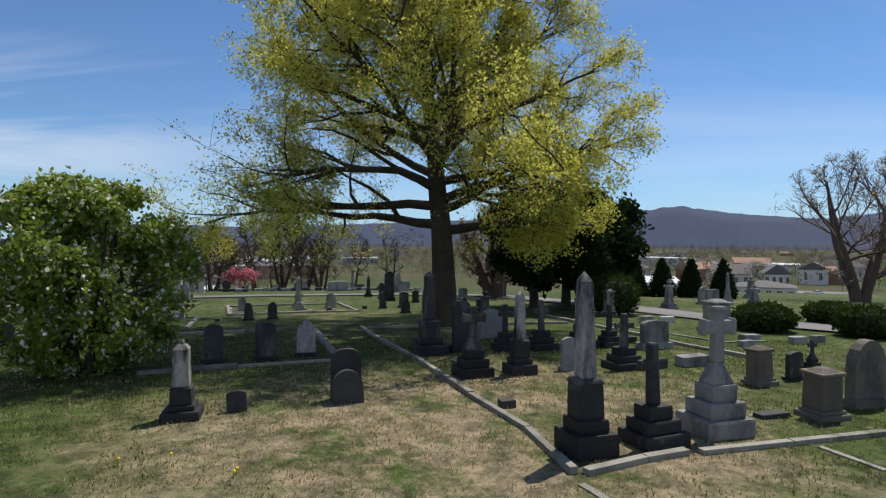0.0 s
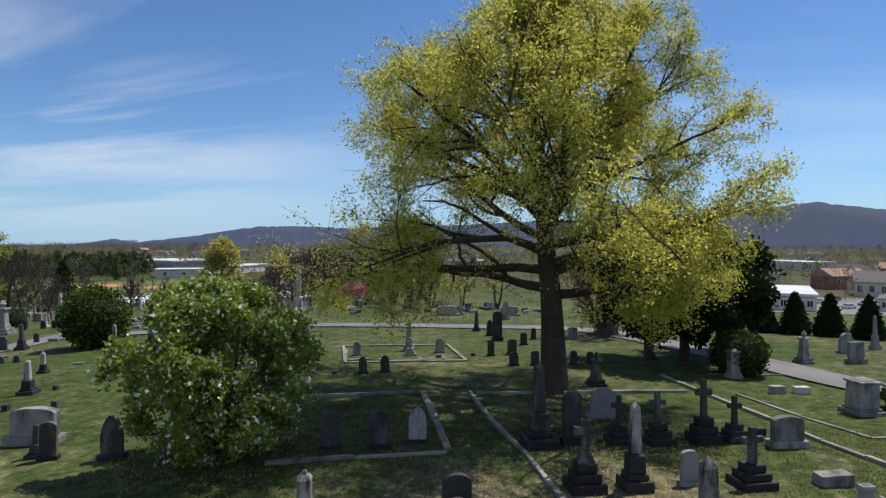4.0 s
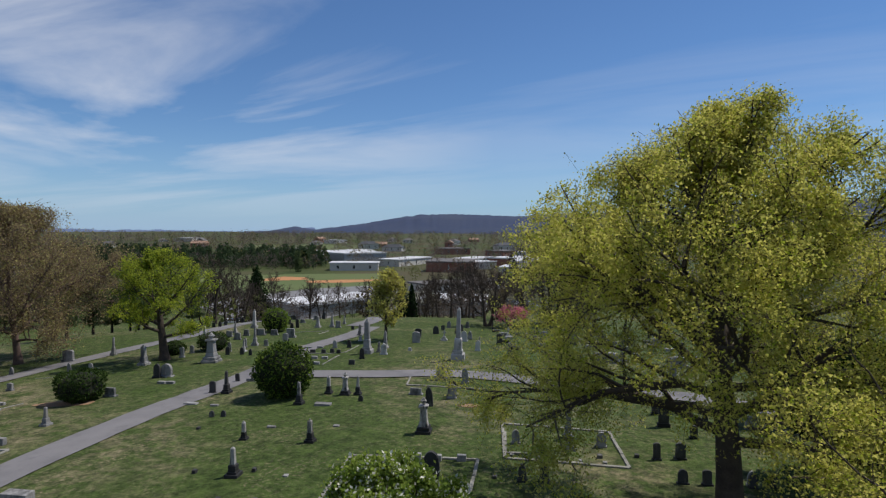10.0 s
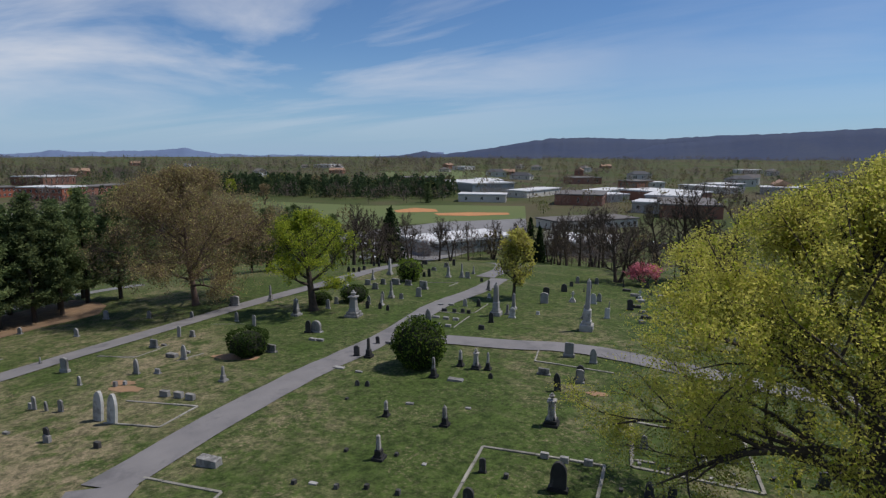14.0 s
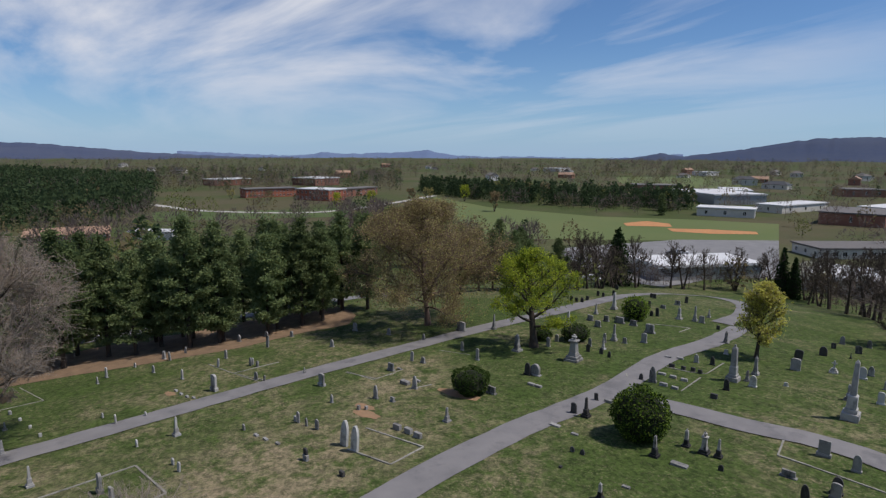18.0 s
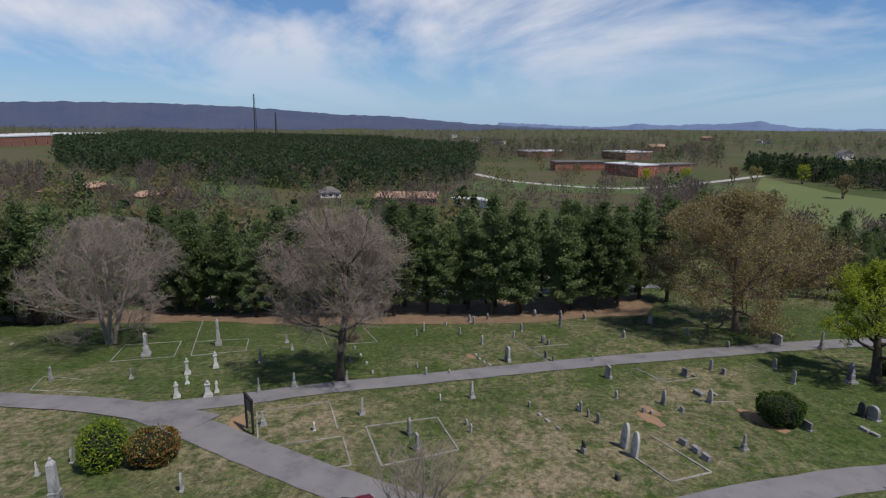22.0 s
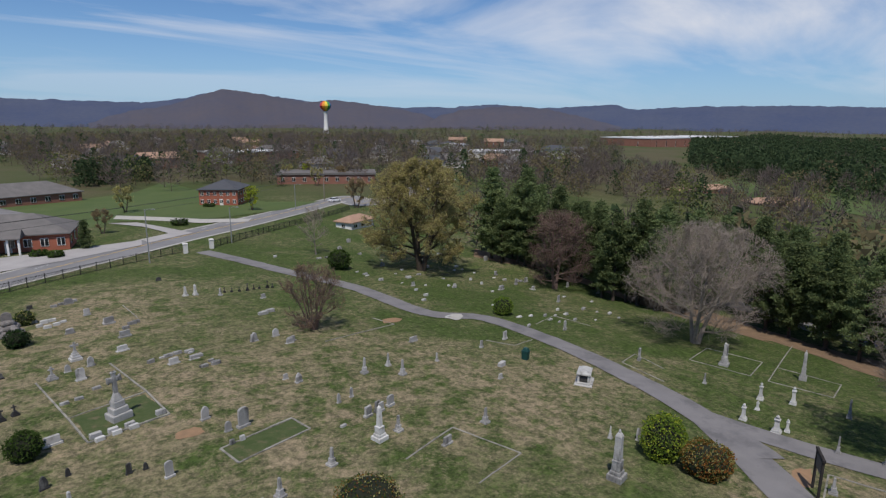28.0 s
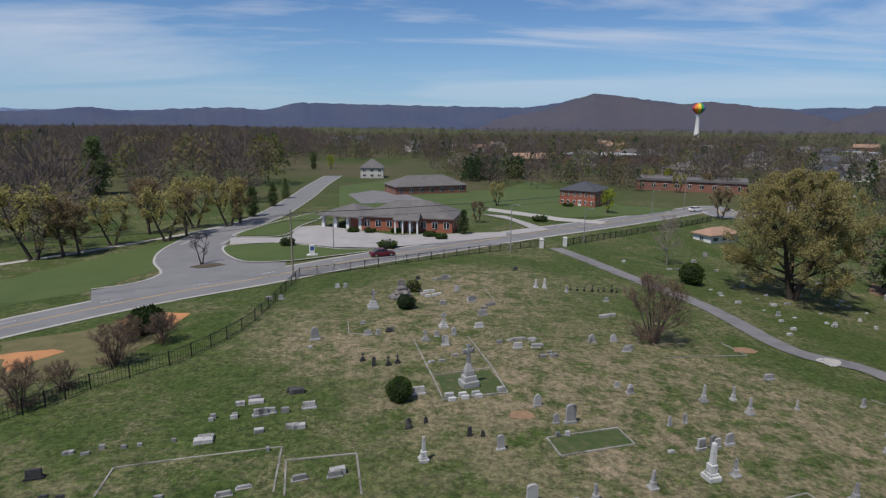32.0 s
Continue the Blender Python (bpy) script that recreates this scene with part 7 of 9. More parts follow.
def building(name, label, A, B, depth, h, rise, kind="hip", wall=BRICK, roof=SHINGLE, windows=0, storeys=1, doors=0, over=0.5, cat="building", base=None, columns=0, chimney=False, canopy=False):
    """A house whose front runs from A to B; it reaches back from the hill."""
    A, B = np.array(A, float), np.array(B, float)
    u = (B - A) / np.linalg.norm(B - A)
    v = np.array([-u[1], u[0]])
    if v @ (A + B) < 0:
        A, B, u, v = B, A, -u, -v
    w = float(np.linalg.norm(B - A))
    if v @ (A + B) < 0:
        v = -v
    z = min(roll_z(*A), roll_z(*B)) if base is None else base
    root = new(name)
    root.matrix_world = Matrix(((u[0], v[0], 0, A[0]), (u[1], v[1], 0, A[1]), (0, 0, 1, z), (0, 0, 0, 1)))
    if canopy:
        for i in range(4):
            for j in (0, 1):
                bm_part("pier", lambda b: add_box(b, 0.8, 0.8, -1.0, h, chamfer=0), (WHITE_TRIM, wall)[j], root).matrix_local = pose(0.5 + (w - 1.0) * i / 3, 0.5 + (depth - 1.0) * j, 0)
        bm_part("back_wall", lambda b: add_box(b, w * 0.3, depth - 1.4, -1.0, h, cx=w * 0.85, cy=depth / 2, chamfer=0), wall, root)
    else:
        bm_part("wall", lambda b: add_box(b, w, depth, -1.0, h, cx=w / 2, cy=depth / 2, chamfer=0), wall, root)
    bm_part("roof", lambda b: roof_bm(b, w, depth, h + 0.22, rise, kind, over), roof, root)
    H = h / storeys

    def opening(nm, cx, cz, ww, hh, side):
        fr = bm_part(nm, lambda b: add_box(b, ww, 0.12, cz - hh / 2, cz + hh / 2, chamfer=0), WHITE_TRIM, root)
        pane = bm_part("pane", lambda b: [add_box(b, ww / 2 - 0.12, 0.05, cz - hh / 2 + 0.1, cz + hh / 2 - 0.1, cx=s * ww / 4, cy=-0.07, chamfer=0) for s in (-1, 1)], PANE, fr, "dark glass panes")
        if side == "front":
            fr.matrix_local = pose(cx, -0.03, 0)
        elif side == "left":
            fr.matrix_local = pose(-0.03, cx, 0, 0, 0, -90)
        else:
            fr.matrix_local = pose(w + 0.03, cx, 0, 0, 0, 90)
        return pane
    for s in range(storeys):
        for i in range(windows):
            opening("window", w * (i + 0.5) / windows, s * H + H * 0.55, min(1.5, w / windows * 0.5), H * 0.5, "front")
        if windows:
            for side in ("left", "right"):
                n = max(1, int(windows * depth / w * 0.8))
                for i in range(n):
                    opening("window", depth * (i + 0.5) / n, s * H + H * 0.55, 1.1, H * 0.5, side)
    for i in range(doors):
        bm_part("door", lambda b: add_box(b, 1.1, 0.14, 0, 2.1, chamfer=0), WHITE_TRIM, root).matrix_local = pose(w * (i + 1) / (doors + 1) + 0.9, -0.04, 0)
    if columns:
        bm_part("porch_roof", lambda b: roof_bm(b, w * 0.26, 3.4, h + 0.1, rise * 0.45, "gable", 0.2), roof, root).matrix_local = pose(w * 0.40, -3.0, 0)
        for i in range(columns):
            bm_part("column", lambda b: add_box(b, 0.35, 0.35, -0.5, h, chamfer=0.02), WHITE_TRIM, root).matrix_local = pose(w * 0.41 + w * 0.24 * i / (columns - 1), -2.7, 0)
    if chimney:
        bm_part("chimney", lambda b: add_box(b, 0.8, 0.6, 0, h + rise + 0.9, cx=w * 0.72, cy=depth * 0.5, chamfer=0), BRICK_DULL, root)
    return tagged(root, label, cat)


# across the road
building("bank", "single-storey brick bank with a grey hipped roof and white columns", (14.07, -132.29), (-6.48, -128.25), 12.8, 3.08, 3.08, windows=8, columns=4, doors=1)
building("drive_through", "brick drive-through canopy with white piers under a grey hipped roof", (24.17, -136.72), (14.07, -132.29), 11.2, 2.92, 2.23, wall=BRICK, over=0.9, canopy=True)
building("office", "two-storey red brick office with a dark hipped roof", (-43.48, -188.98), (-53.22, -182.56), 12.9, 4.80, 2.57, roof=SHINGLE_DARK, windows=6, storeys=2, doors=1)
building("clinic", "long low building with a grey roof and white gable", (11.19, -212.30), (-14.94, -222.28), 13.9, 2.94, 3.46, "hip", wall=BRICK_DULL, windows=7)
building("house", "two-storey house with a steep grey roof", (32.35, -283.38), (21.56, -283.88), 9.6, 4.79, 3.92, "hip", wall=SIDING, windows=3, storeys=2, cat="house")
building("shed", "small building with a tan roof behind the tree", (-67.40, -133.56), (-75.86, -137.58), 5.1, 1.95, 1.36, "hip", wall=WHITE_TRIM, roof=SHINGLE_TAN, windows=3, cat="shed")
building("store", "long low brown building with a flat roof", (-86.37, -241.03), (-122.77, -222.62), 19.1, 3.65, 0.87, "flat", wall=BRICK_DULL, roof=SHINGLE, windows=9)
building("house", "large house with grey gables and red brick walls", (-135.34, -416.22), (-166.17, -418.71), 14.1, 4.84, 4.40, "hip", wall=BRICK_DULL, windows=5, storeys=2, cat="house", chimney=True)
building("house", "two-storey white house with a gabled roof", (-201.45, -358.79), (-209.96, -350.53), 8.8, 4.84, 3.52, "gable", wall=WHITE_TRIM, windows=3, storeys=2, cat="house")
building("house", "brick house with a grey roof", (-195.09, -461.28), (-220.46, -463.78), 10.6, 2.82, 3.17, "hip", wall=BRICK_DULL, windows=4, cat="house")
# behind the pines
building("ranch_house", "long ranch house with a tan shingle roof", (-226.77, -146.07), (-256.04, -138.40), 8.4, 2.18, 1.68, "hip", BRICK_DULL, SHINGLE_TAN, 6, cat="house")
building("ranch_house", "long ranch house with a tan shingle roof", (-232.33, -115.89), (-255.56, -104.88), 8.4, 2.18, 1.68, "hip", BRICK_DULL, SHINGLE_TAN, 6, cat="house")
building("ranch_house", "long brick building with a tan roof behind the pines", (-252.75, -25.39), (-251.03, 0.84), 11.8, 2.86, 2.18, "gable", BRICK_DULL, SHINGLE_TAN, 8, cat="house")
building("pavilion", "small house with a grey hipped roof and white walls", (-274.05, -53.06), (-276.82, -44.10), 7.6, 2.35, 2.52, "hip", WHITE_TRIM, SHINGLE, 3, cat="house")
building("garage", "white flat-roofed garage beyond the pines", (-252.07, 7.19), (-243.08, 21.66), 7.6, 2.52, 0.42, "flat", WHITE_TRIM, WHITE_ROOF, 0)
# the school across the valley
building("school", "long two-storey red brick school block", (-443.73, 90.52), (-447.20, 128.88), 13.5, 5.91, 0.68, "flat", BRICK, SHINGLE, 14, 2)
building("school", "long two-storey red brick school block with white trim", (-414.33, 119.42), (-388.59, 134.22), 18.7, 7.21, 0.68, "flat", BRICK, WHITE_ROOF, 8, 2)
building("school", "long red brick school wing", (-417.95, 144.41), (-440.94, 193.59), 13.6, 5.11, 0.68, "flat", BRICK_DULL, SHINGLE, 10, 2)
building("school", "school hall with a grey roof", (-625.81, 98.24), (-637.31, 136.65), 25.2, 5.88, 0.84, "flat", BRICK_DULL, WHITE_ROOF, 6)
building("school", "school hall with a pale flat roof", (-581.21, 187.55), (-596.08, 218.16), 34.1, 6.81, 0.85, "flat", BRICK_DULL, WHITE_ROOF, 6)
# sheds and stores in the valley
building("warehouse", "low white-roofed warehouse beside the parking lot", (-102.10, 123.83), (-92.17, 152.32), 15.2, 3.37, 0.67, "flat", METAL, WHITE_ROOF, 0)
building("warehouse", "low white-roofed warehouse beside the parking lot", (-79.02, 147.75), (-60.98, 153.86), 18.5, 3.36, 0.67, "flat", METAL, WHITE_ROOF, 0)
building("warehouse", "flat white factory roof in the town", (-246.78, 350.11), (-231.92, 383.90), 59.9, 5.99, 0.86, "flat", METAL, WHITE_ROOF, 0)
building("warehouse", "flat white store roof in the town", (-108.43, 313.37), (-83.37, 317.88), 38.0, 5.92, 0.85, "flat", METAL, WHITE_ROOF, 0)
building("store", "long low store beyond the parking lot", (-100.01, 196.73), (-81.68, 229.28), 15.3, 2.90, 0.51, "flat", SIDING, SHINGLE, 12)
building("factory", "long factory with a white roof and red brick front", (-635.47, -454.44), (-862.58, -470.37), 75.6, 14.28, 1.26, "flat", BRICK_DULL, WHITE_ROOF, 10)


def polar(a, r):
    """A place by its bearing (degrees anticlockwise from +y) and distance."""
    return (-math.sin(radians(a)) * r, math.cos(radians(a)) * r)


area("parking_lot_2", [polar(-14.0, 181), polar(-34.1, 172), polar(-36.0, 260), polar(-14.1, 255)], 0.14, ROADTOP, "grey parking lot in the valley", "parking lot", grid=15)
building("store", "grey store with a pale flat roof in the valley", polar(-22.1, 197), polar(-14.5, 197), 40, 4, 0.8, "flat", SIDING, WHITE_ROOF, 8)
building("church", "grey house with a pointed gable in the valley", polar(-27.7, 269), polar(-24.6, 269), 14, 5, 4, "gable", SIDING, SHINGLE, 4)
building("house", "white house in the valley", polar(-30.7, 279), polar(-28.7, 277), 10, 5, 4, "gable", WHITE_TRIM, SHINGLE, 4, cat="house")
building("store", "long grey-roofed store in the valley", polar(-31.1, 210), polar(-26.2, 210), 16, 3.5, 1.8, "hip", SIDING, SHINGLE, 6)


# ---- woods and gardens further off ----
def far_mat(name, a, b, c):
    """Crowns far off: tone by tree, with a lit and a shaded side left to the light."""
    return leaf_mat(name, a, b, c)


F_BARE = leaf_mat("far_bare_twig", (0.135, 0.108, 0.094), (0.20, 0.165, 0.145), 0.5)
F_BUD = leaf_mat("far_budding_leaf", (0.145, 0.120, 0.070), (0.205, 0.175, 0.095), 0.45)
F_GREEN = leaf_mat("far_spring_leaf", (0.140, 0.160, 0.060), (0.175, 0.185, 0.070), 0.45)
F_PINE = leaf_mat("far_pine", (0.044, 0.070, 0.034), (0.070, 0.100, 0.048), 0.4)
FAR_MATS = (F_BARE, F_BUD, F_GREEN, F_PINE)


def woods(name, label, spots, seed, kinds, hmin=9, hmax=16, quads=46, fine=1.0):
    """A far stand of trees as one sheet of crowns and stems; kinds: shares of bare, budding, green and pine."""
    rs = np.random.RandomState(seed)
    n = len(spots)
    xy = np.asarray(spots, float)
    z = np.array([roll_z(px, py) for px, py in xy])
    H = rs.uniform(hmin, hmax, n)
    kind = rs.choice(4, n, p=np.array(kinds) / np.sum(kinds))
    d = rs.normal(size=(n, quads, 3))
    d /= np.linalg.norm(d, axis=2)[:, :, None]
    rad = rs.uniform(0.45, 1.0, (n, quads)) ** 0.5
    pin = (kind == 3)[:, None]
    hh = np.where(pin, rs.uniform(0.06, 1.0, (n, quads)), 0.55 + 0.45 * d[:, :, 2] * rad)
    wide = np.where(pin, (1.02 - hh) * 0.34 + 0.05, 0.38 * rad * (1 - 0.25 * d[:, :, 2]))
    wide = wide * rs.uniform(0.85, 1.2, (n, 1))
    c = np.stack([d[:, :, 0] * wide * H[:, None], d[:, :, 1] * wide * H[:, None], hh * H[:, None]], 2)
    c[:, :, 0] += xy[:, None, 0]
    c[:, :, 1] += xy[:, None, 1]
    c[:, :, 2] += z[:, None]
    a = rs.normal(size=(n, quads, 3))
    # twigs of leafless crowns spread out and up
    a = np.where((kind == 0)[:, None, None], d * 1.1 + a * 0.45 + np.array([0, 0, 0.9]), a)
    a /= np.linalg.norm(a, axis=2)[:, :, None]
    b = rs.normal(size=(n, quads, 3))
    b -= (b * a).sum(2)[:, :, None] * a
    b /= np.linalg.norm(b, axis=2)[:, :, None]
    ln = (H[:, None] * rs.uniform(0.10, 0.19, (n, quads)) * np.where(kind == 0, 1.15, fine * 0.85)[:, None])[:, :, None]
    wd = ln * np.where(kind == 0, 0.13, 0.8)[:, None, None]
    q = np.stack([c - a * ln * 0.4 - b * wd / 2, c - a * ln * 0.4 + b * wd / 2, c + a * ln * 0.6], 2).reshape(-1, 3)
    # stems
    s = H * 0.010
    st = []
    for k in range(3):
        ang = 2.1 * k
        ox, oy = np.cos(ang) * s, np.sin(ang) * s
        ex, ey = np.cos(ang + 2.1) * s, np.sin(ang + 2.1) * s
        st.append(np.stack([np.stack([xy[:, 0] + ox, xy[:, 1] + oy, z - 0.4], 1), np.stack([xy[:, 0] + ex, xy[:, 1] + ey, z - 0.4], 1),
                            np.stack([xy[:, 0], xy[:, 1], z + H * 0.9], 1)], 1))
    st = np.concatenate(st).reshape(-1, 3)
    allv = np.concatenate([q, st])
    nf = len(allv) // 3
    me = bpy.data.meshes.new(name)
    me.vertices.add(len(allv))
    me.vertices.foreach_set("co", allv.ravel())
    me.loops.add(len(allv))
    me.loops.foreach_set("vertex_index", np.arange(len(allv), dtype=np.int32))
    me.polygons.add(nf)
    me.polygons.foreach_set("loop_start", np.arange(0, len(allv), 3, dtype=np.int32))
    for m in FAR_MATS + (BARK,):
        me.materials.append(m)
    mi = np.concatenate([np.repeat(kind, quads), np.full(3 * n, 4)]).astype(np.int32)
    me.polygons.foreach_set("material_index", mi)
    me.update(calc_edges=True)
    ob = new(name, me)
    return tagged(ob, label, "woods", kind="stuff")


rs7 = np.random.RandomState(77)


def sector(a0, a1, r0, r1, n, keep=None, bias=1.0):
    """Random places between two bearings (degrees anticlockwise from +y) and two distances."""
    out = []
    while len(out) < n:
        a = radians(rs7.uniform(a0, a1))
        r = r0 + (r1 - r0) * rs7.rand() ** bias
        p = (-math.sin(a) * r, math.cos(a) * r)
        if keep is None or keep(*p):
            out.append(p)
    return out


def clear_of(lines, gap):
    pts = np.concatenate([spline(ln, 6.0) for ln in lines])

    def ok(x, y):
        return np.min((pts[:, 0] - x) ** 2 + (pts[:, 1] - y) ** 2) > gap * gap
    return ok


def in_ring(ring):
    r = [tuple(p) for p in ring]

    def ok(x, y):
        c = False
        for (x1, y1), (x2, y2) in zip(r, r[1:] + r[:1]):
            if (y1 > y) != (y2 > y) and x < (x2 - x1) * (y - y1) / (y2 - y1) + x1:
                c = not c
        return c
    return ok


def fill_ring(ring, n):
    ok = in_ring(ring)
    xs, ys = [p[0] for p in ring], [p[1] for p in ring]
    out = []
    for _ in range(n * 30):
        p = (rs7.uniform(min(xs), max(xs)), rs7.uniform(min(ys), max(ys)))
        if ok(*p):
            out.append(p)
        if len(out) >= n:
            break
    return out


lot_rings = [in_ring(r) for r in ([(-467.61, 249.22), (-324.19, 222.73), (-237.55, 234.11), (-178.09, 306.79), (-129.90, 224.90), (-171.58, 118.25), (-247.10, 125.63)], [(-157.93, 131.42), (-154.25, 197.18), (-133.87, 231.80), (-86.43, 151.39), (-78.78, 65.56)])]


def keep_valley(x, y):
    return not any(f(x, y) for f in lot_rings)


woods("pine_plantation", "dark green pine plantation beyond the meadow", fill_ring([(-325.08, -205.92), (-296.97, -93.26), (-296.51, -5.20), (-341.90, 20.99), (-698.01, 50.78), (-1081.05, -124.59), (-1242.75, -620.66), (-667.79, -419.91)], 6500), 1, (0.02, 0.01, 0, 0.97), 11, 16, 40)
woods("pine_shelter_belt", "long dark belt of pines along the playing field", fill_ring([(-435.77, 229.63), (-335.31, 230.31), (-260.68, 256.81), (-222.66, 295.78), (-255.02, 340.69), (-323.78, 318.35), (-415.74, 285.28), (-532.00, 283.48)], 380), 2, (0.04, 0.02, 0.02, 0.92), 9, 14, 90)
woods("park_wood", "grey-brown leafless wood beyond the park", fill_ring([(89.6, -94.8), (82.6, -103.6), (75.4, -116.0), (69.1, -125.2), (62.9, -138.4), (55.5, -155.8), (49.3, -171.2), (64.2, -270.0), (81.1, -416.3), (210.9, -1002.2), (618.6, -1423.4), (756.3, -1062.2), (674.0, -751.7)], 1250), 3, (0.80, 0.16, 0.03, 0.01), 15, 23, 190, 0.58)
ok_s = clear_of([road_line, street_line], 14)
woods("village_trees", "bare and budding garden trees among the houses", sector(128, 180, 240, 480, 500, ok_s, 0.9), 4, (0.60, 0.20, 0.08, 0.12), 8, 15, 150, 0.58)
woods("town_trees", "bare and budding trees among the further houses", sector(128, 180, 470, 900, 1150, ok_s, 0.9), 24, (0.62, 0.20, 0.06, 0.12), 7, 13, 100, 0.6)
woods("distant_woods", "brown and olive woods across the valley", sector(30, 222, 850, 2800, 4600, None, 1.3), 5, (0.70, 0.13, 0.03, 0.14), 12, 19, 40, 0.7)
woods("southern_woods", "brown leafless woods on the low hills", sector(150, 222, 420, 1000, 2300, ok_s), 6, (0.70, 0.18, 0.04, 0.08), 10, 16, 90, 0.7)
woods("western_woods", "mixed woods behind the plantation", sector(64, 112, 520, 1000, 1300), 7, (0.55, 0.17, 0.05, 0.23), 9, 14, 70, 0.7)
woods("valley_trees", "bare and budding trees about the town in the valley", sector(-50, 58, 240, 1100, 1700, keep_valley, 0.9), 8, (0.66, 0.18, 0.08, 0.08), 7, 12, 90, 0.7)
woods("eastern_slope_woods", "brown woods below the mountain", sector(-60, 45, 1000, 2900, 1800), 9, (0.74, 0.14, 0.04, 0.08), 14, 22, 44, 0.7)
woods("lane_side_trees", "bare trees and pines behind the belt of pines", fill_ring([(-92.35, -114.56), (-110.19, -95.93), (-140.62, -60.89), (-199.65, -11.13), (-208.18, 18.36), (-182.21, 16.56), (-107.72, -34.38), (-98.90, -88.00), (-85.55, -106.19)], 60), 10, (0.35, 0.15, 0.1, 0.4), 9, 15, 90)
woods("meadow_trees", "bare and budding trees on the meadow behind the pines", sector(66, 118, 170, 400, 110) + sector(112, 142, 190, 330, 130, ok_s), 12, (0.6, 0.22, 0.08, 0.1), 8, 14, 190, 0.55)
woods("slope_trees", "bare and budding trees on the slope below the graveyard", sector(44, 70, 185, 300, 70, keep_valley), 14, (0.7, 0.2, 0.05, 0.05), 8, 14, 190, 0.55)
woods("edge_brush", "grey-brown brush and saplings at the graveyard edge", [(q[0] + rs7.uniform(-3, 3), q[1] + rs7.uniform(0, 9)) for q in spline([(-90.66, 78.54), (-99.38, 104.73), (-93.14, 121.20), (-84.73, 130.86), (-69.45, 131.09), (-44.73, 104.75), (-31.34, 92.24), (-23.53, 89.25), (-19.26, 88.89)], 1.6)], 13, (0.88, 0.08, 0.02, 0.02), 4, 9, 90)
woods("hedge_pines", "row of dark evergreens behind the clinic", fill_ring([(-16.84, -269.01), (-46.93, -281.69), (-51.57, -307.56), (-18.22, -295.63)], 60), 11, (0, 0, 0, 1), 8, 11, 60)



# ---- trees set one by one further off ----
def template(name, seed, H, crown, bark, leaf, per, size, label, group, mats=None, **k):
    root = broad_tree(name, 0, 0, seed, H, H * 0.022, crown, bark, leaf, per, size, label, "tree", 0, group, mats, **k)
    return root, H


rs8 = np.random.RandomState(8)
EDGE = [template("edge_tree", 200 + i, 13.0, (4.2, 8.2, 5.2), BARK, None, 0, 0.2, "tall leafless tree with ivy-dark stem at the graveyard edge", "trees at the graveyard edge",
                 n1=15, n2=7, n3=5, n4=3, twig=0.032, lift=0.10, fork=0.3, stems=1 + i % 2) for i in range(3)]
YOUNG = [template("park_tree", 210 + i, 9.0, (3.4, 5.6, 3.6), BARK, leaf, 3.6, 0.30, words, "park trees", n1=16, n2=6, n3=4, n4=2, twig=0.03, lift=0.12, fork=0.22, stems=2, spread=0.2)
         for i, (leaf, words) in enumerate(((LEAF_OLIVE, "young tree with a haze of olive-green buds"), (LEAF_LIME, "young tree with fresh yellow-green leaves"), (LEAF_BROWN, "young tree with reddish-brown buds")))]
SPRUCE = []
for i in range(2):
    root = new("spruce_tree")
    tm, nm = pine_mesh(220 + i, 9.0, 2.6, 5000, 0.04)
    part("trunk", tm, root)
    part("needles", nm, root)
    SPRUCE.append((tagged(root, "dark cone-shaped spruce on the grass by the road", "tree", "spruces"), 9.0))
used = set()


def plant(kinds, x, y, H, seed):
    src, h0 = kinds[seed % len(kinds)]
    m = pose(x, y, gz(x, y) - 0.05, 0, 0, (seed * 47) % 360)
    if src.name in used:
        src = copy_thing(src, m)
    else:
        used.add(src.name)
    src.matrix_basis = m
    src.scale = (H / h0,) * 3
    return src


for i, q in enumerate(spline([(-84.96, 73.57), (-96.62, 101.79), (-91.72, 119.35), (-83.72, 129.18), (-68.02, 128.49), (-42.39, 99.53), (-30.98, 91.25), (-23.30, 88.49), (-19.06, 87.98)], 3.6)):
    plant(EDGE, q[0] + rs8.uniform(-2, 2), q[1] + rs8.uniform(-0.5, 4.5), rs8.uniform(8.2, 12.5), i)
for i, (px, py, H) in enumerate(((*(-25.05, 91.60), 14.57), (*(-21.42, 91.06), 15.48), (*(-70.51, 140.07), 11.76), (*(-12.88, 86.08), 8.61), (*(-16.89, 82.21), 8.57), (*(-16.42, 67.94), 6.83), (*(-27.07, 83.85), 7.72), (*(-7.21, 78.97), 7.74), (*(-84.08, 248.03), 7.65), (*(-44.23, 238.41), 7.67))):
    plant(EDGE, px, py, H, i + 3)
broad_tree("cherry_tree", *polar(-35.5, 55), 230, 11.5, 0.3, (6.5, 6.4, 5.2), BARK_RED, BLOSSOM, 0.5, 0.16, "budding tree with pale pink blossom beyond the lane", fork=0.12, n1=24, n2=9, n3=6, n4=3, stems=4, twig=0.016, mats=[LEAF_BROWN])
broad_tree("weeping_cherry", -76.79, 148.07, 231, 7.56, 0.21, (3.78, 4.37, 3.02), BARK, BLOSSOM, 0.9, 0.4, "pale blossoming tree below the graveyard", n1=18, n2=7, n3=5, n4=2, twig=0.02, stems=2)
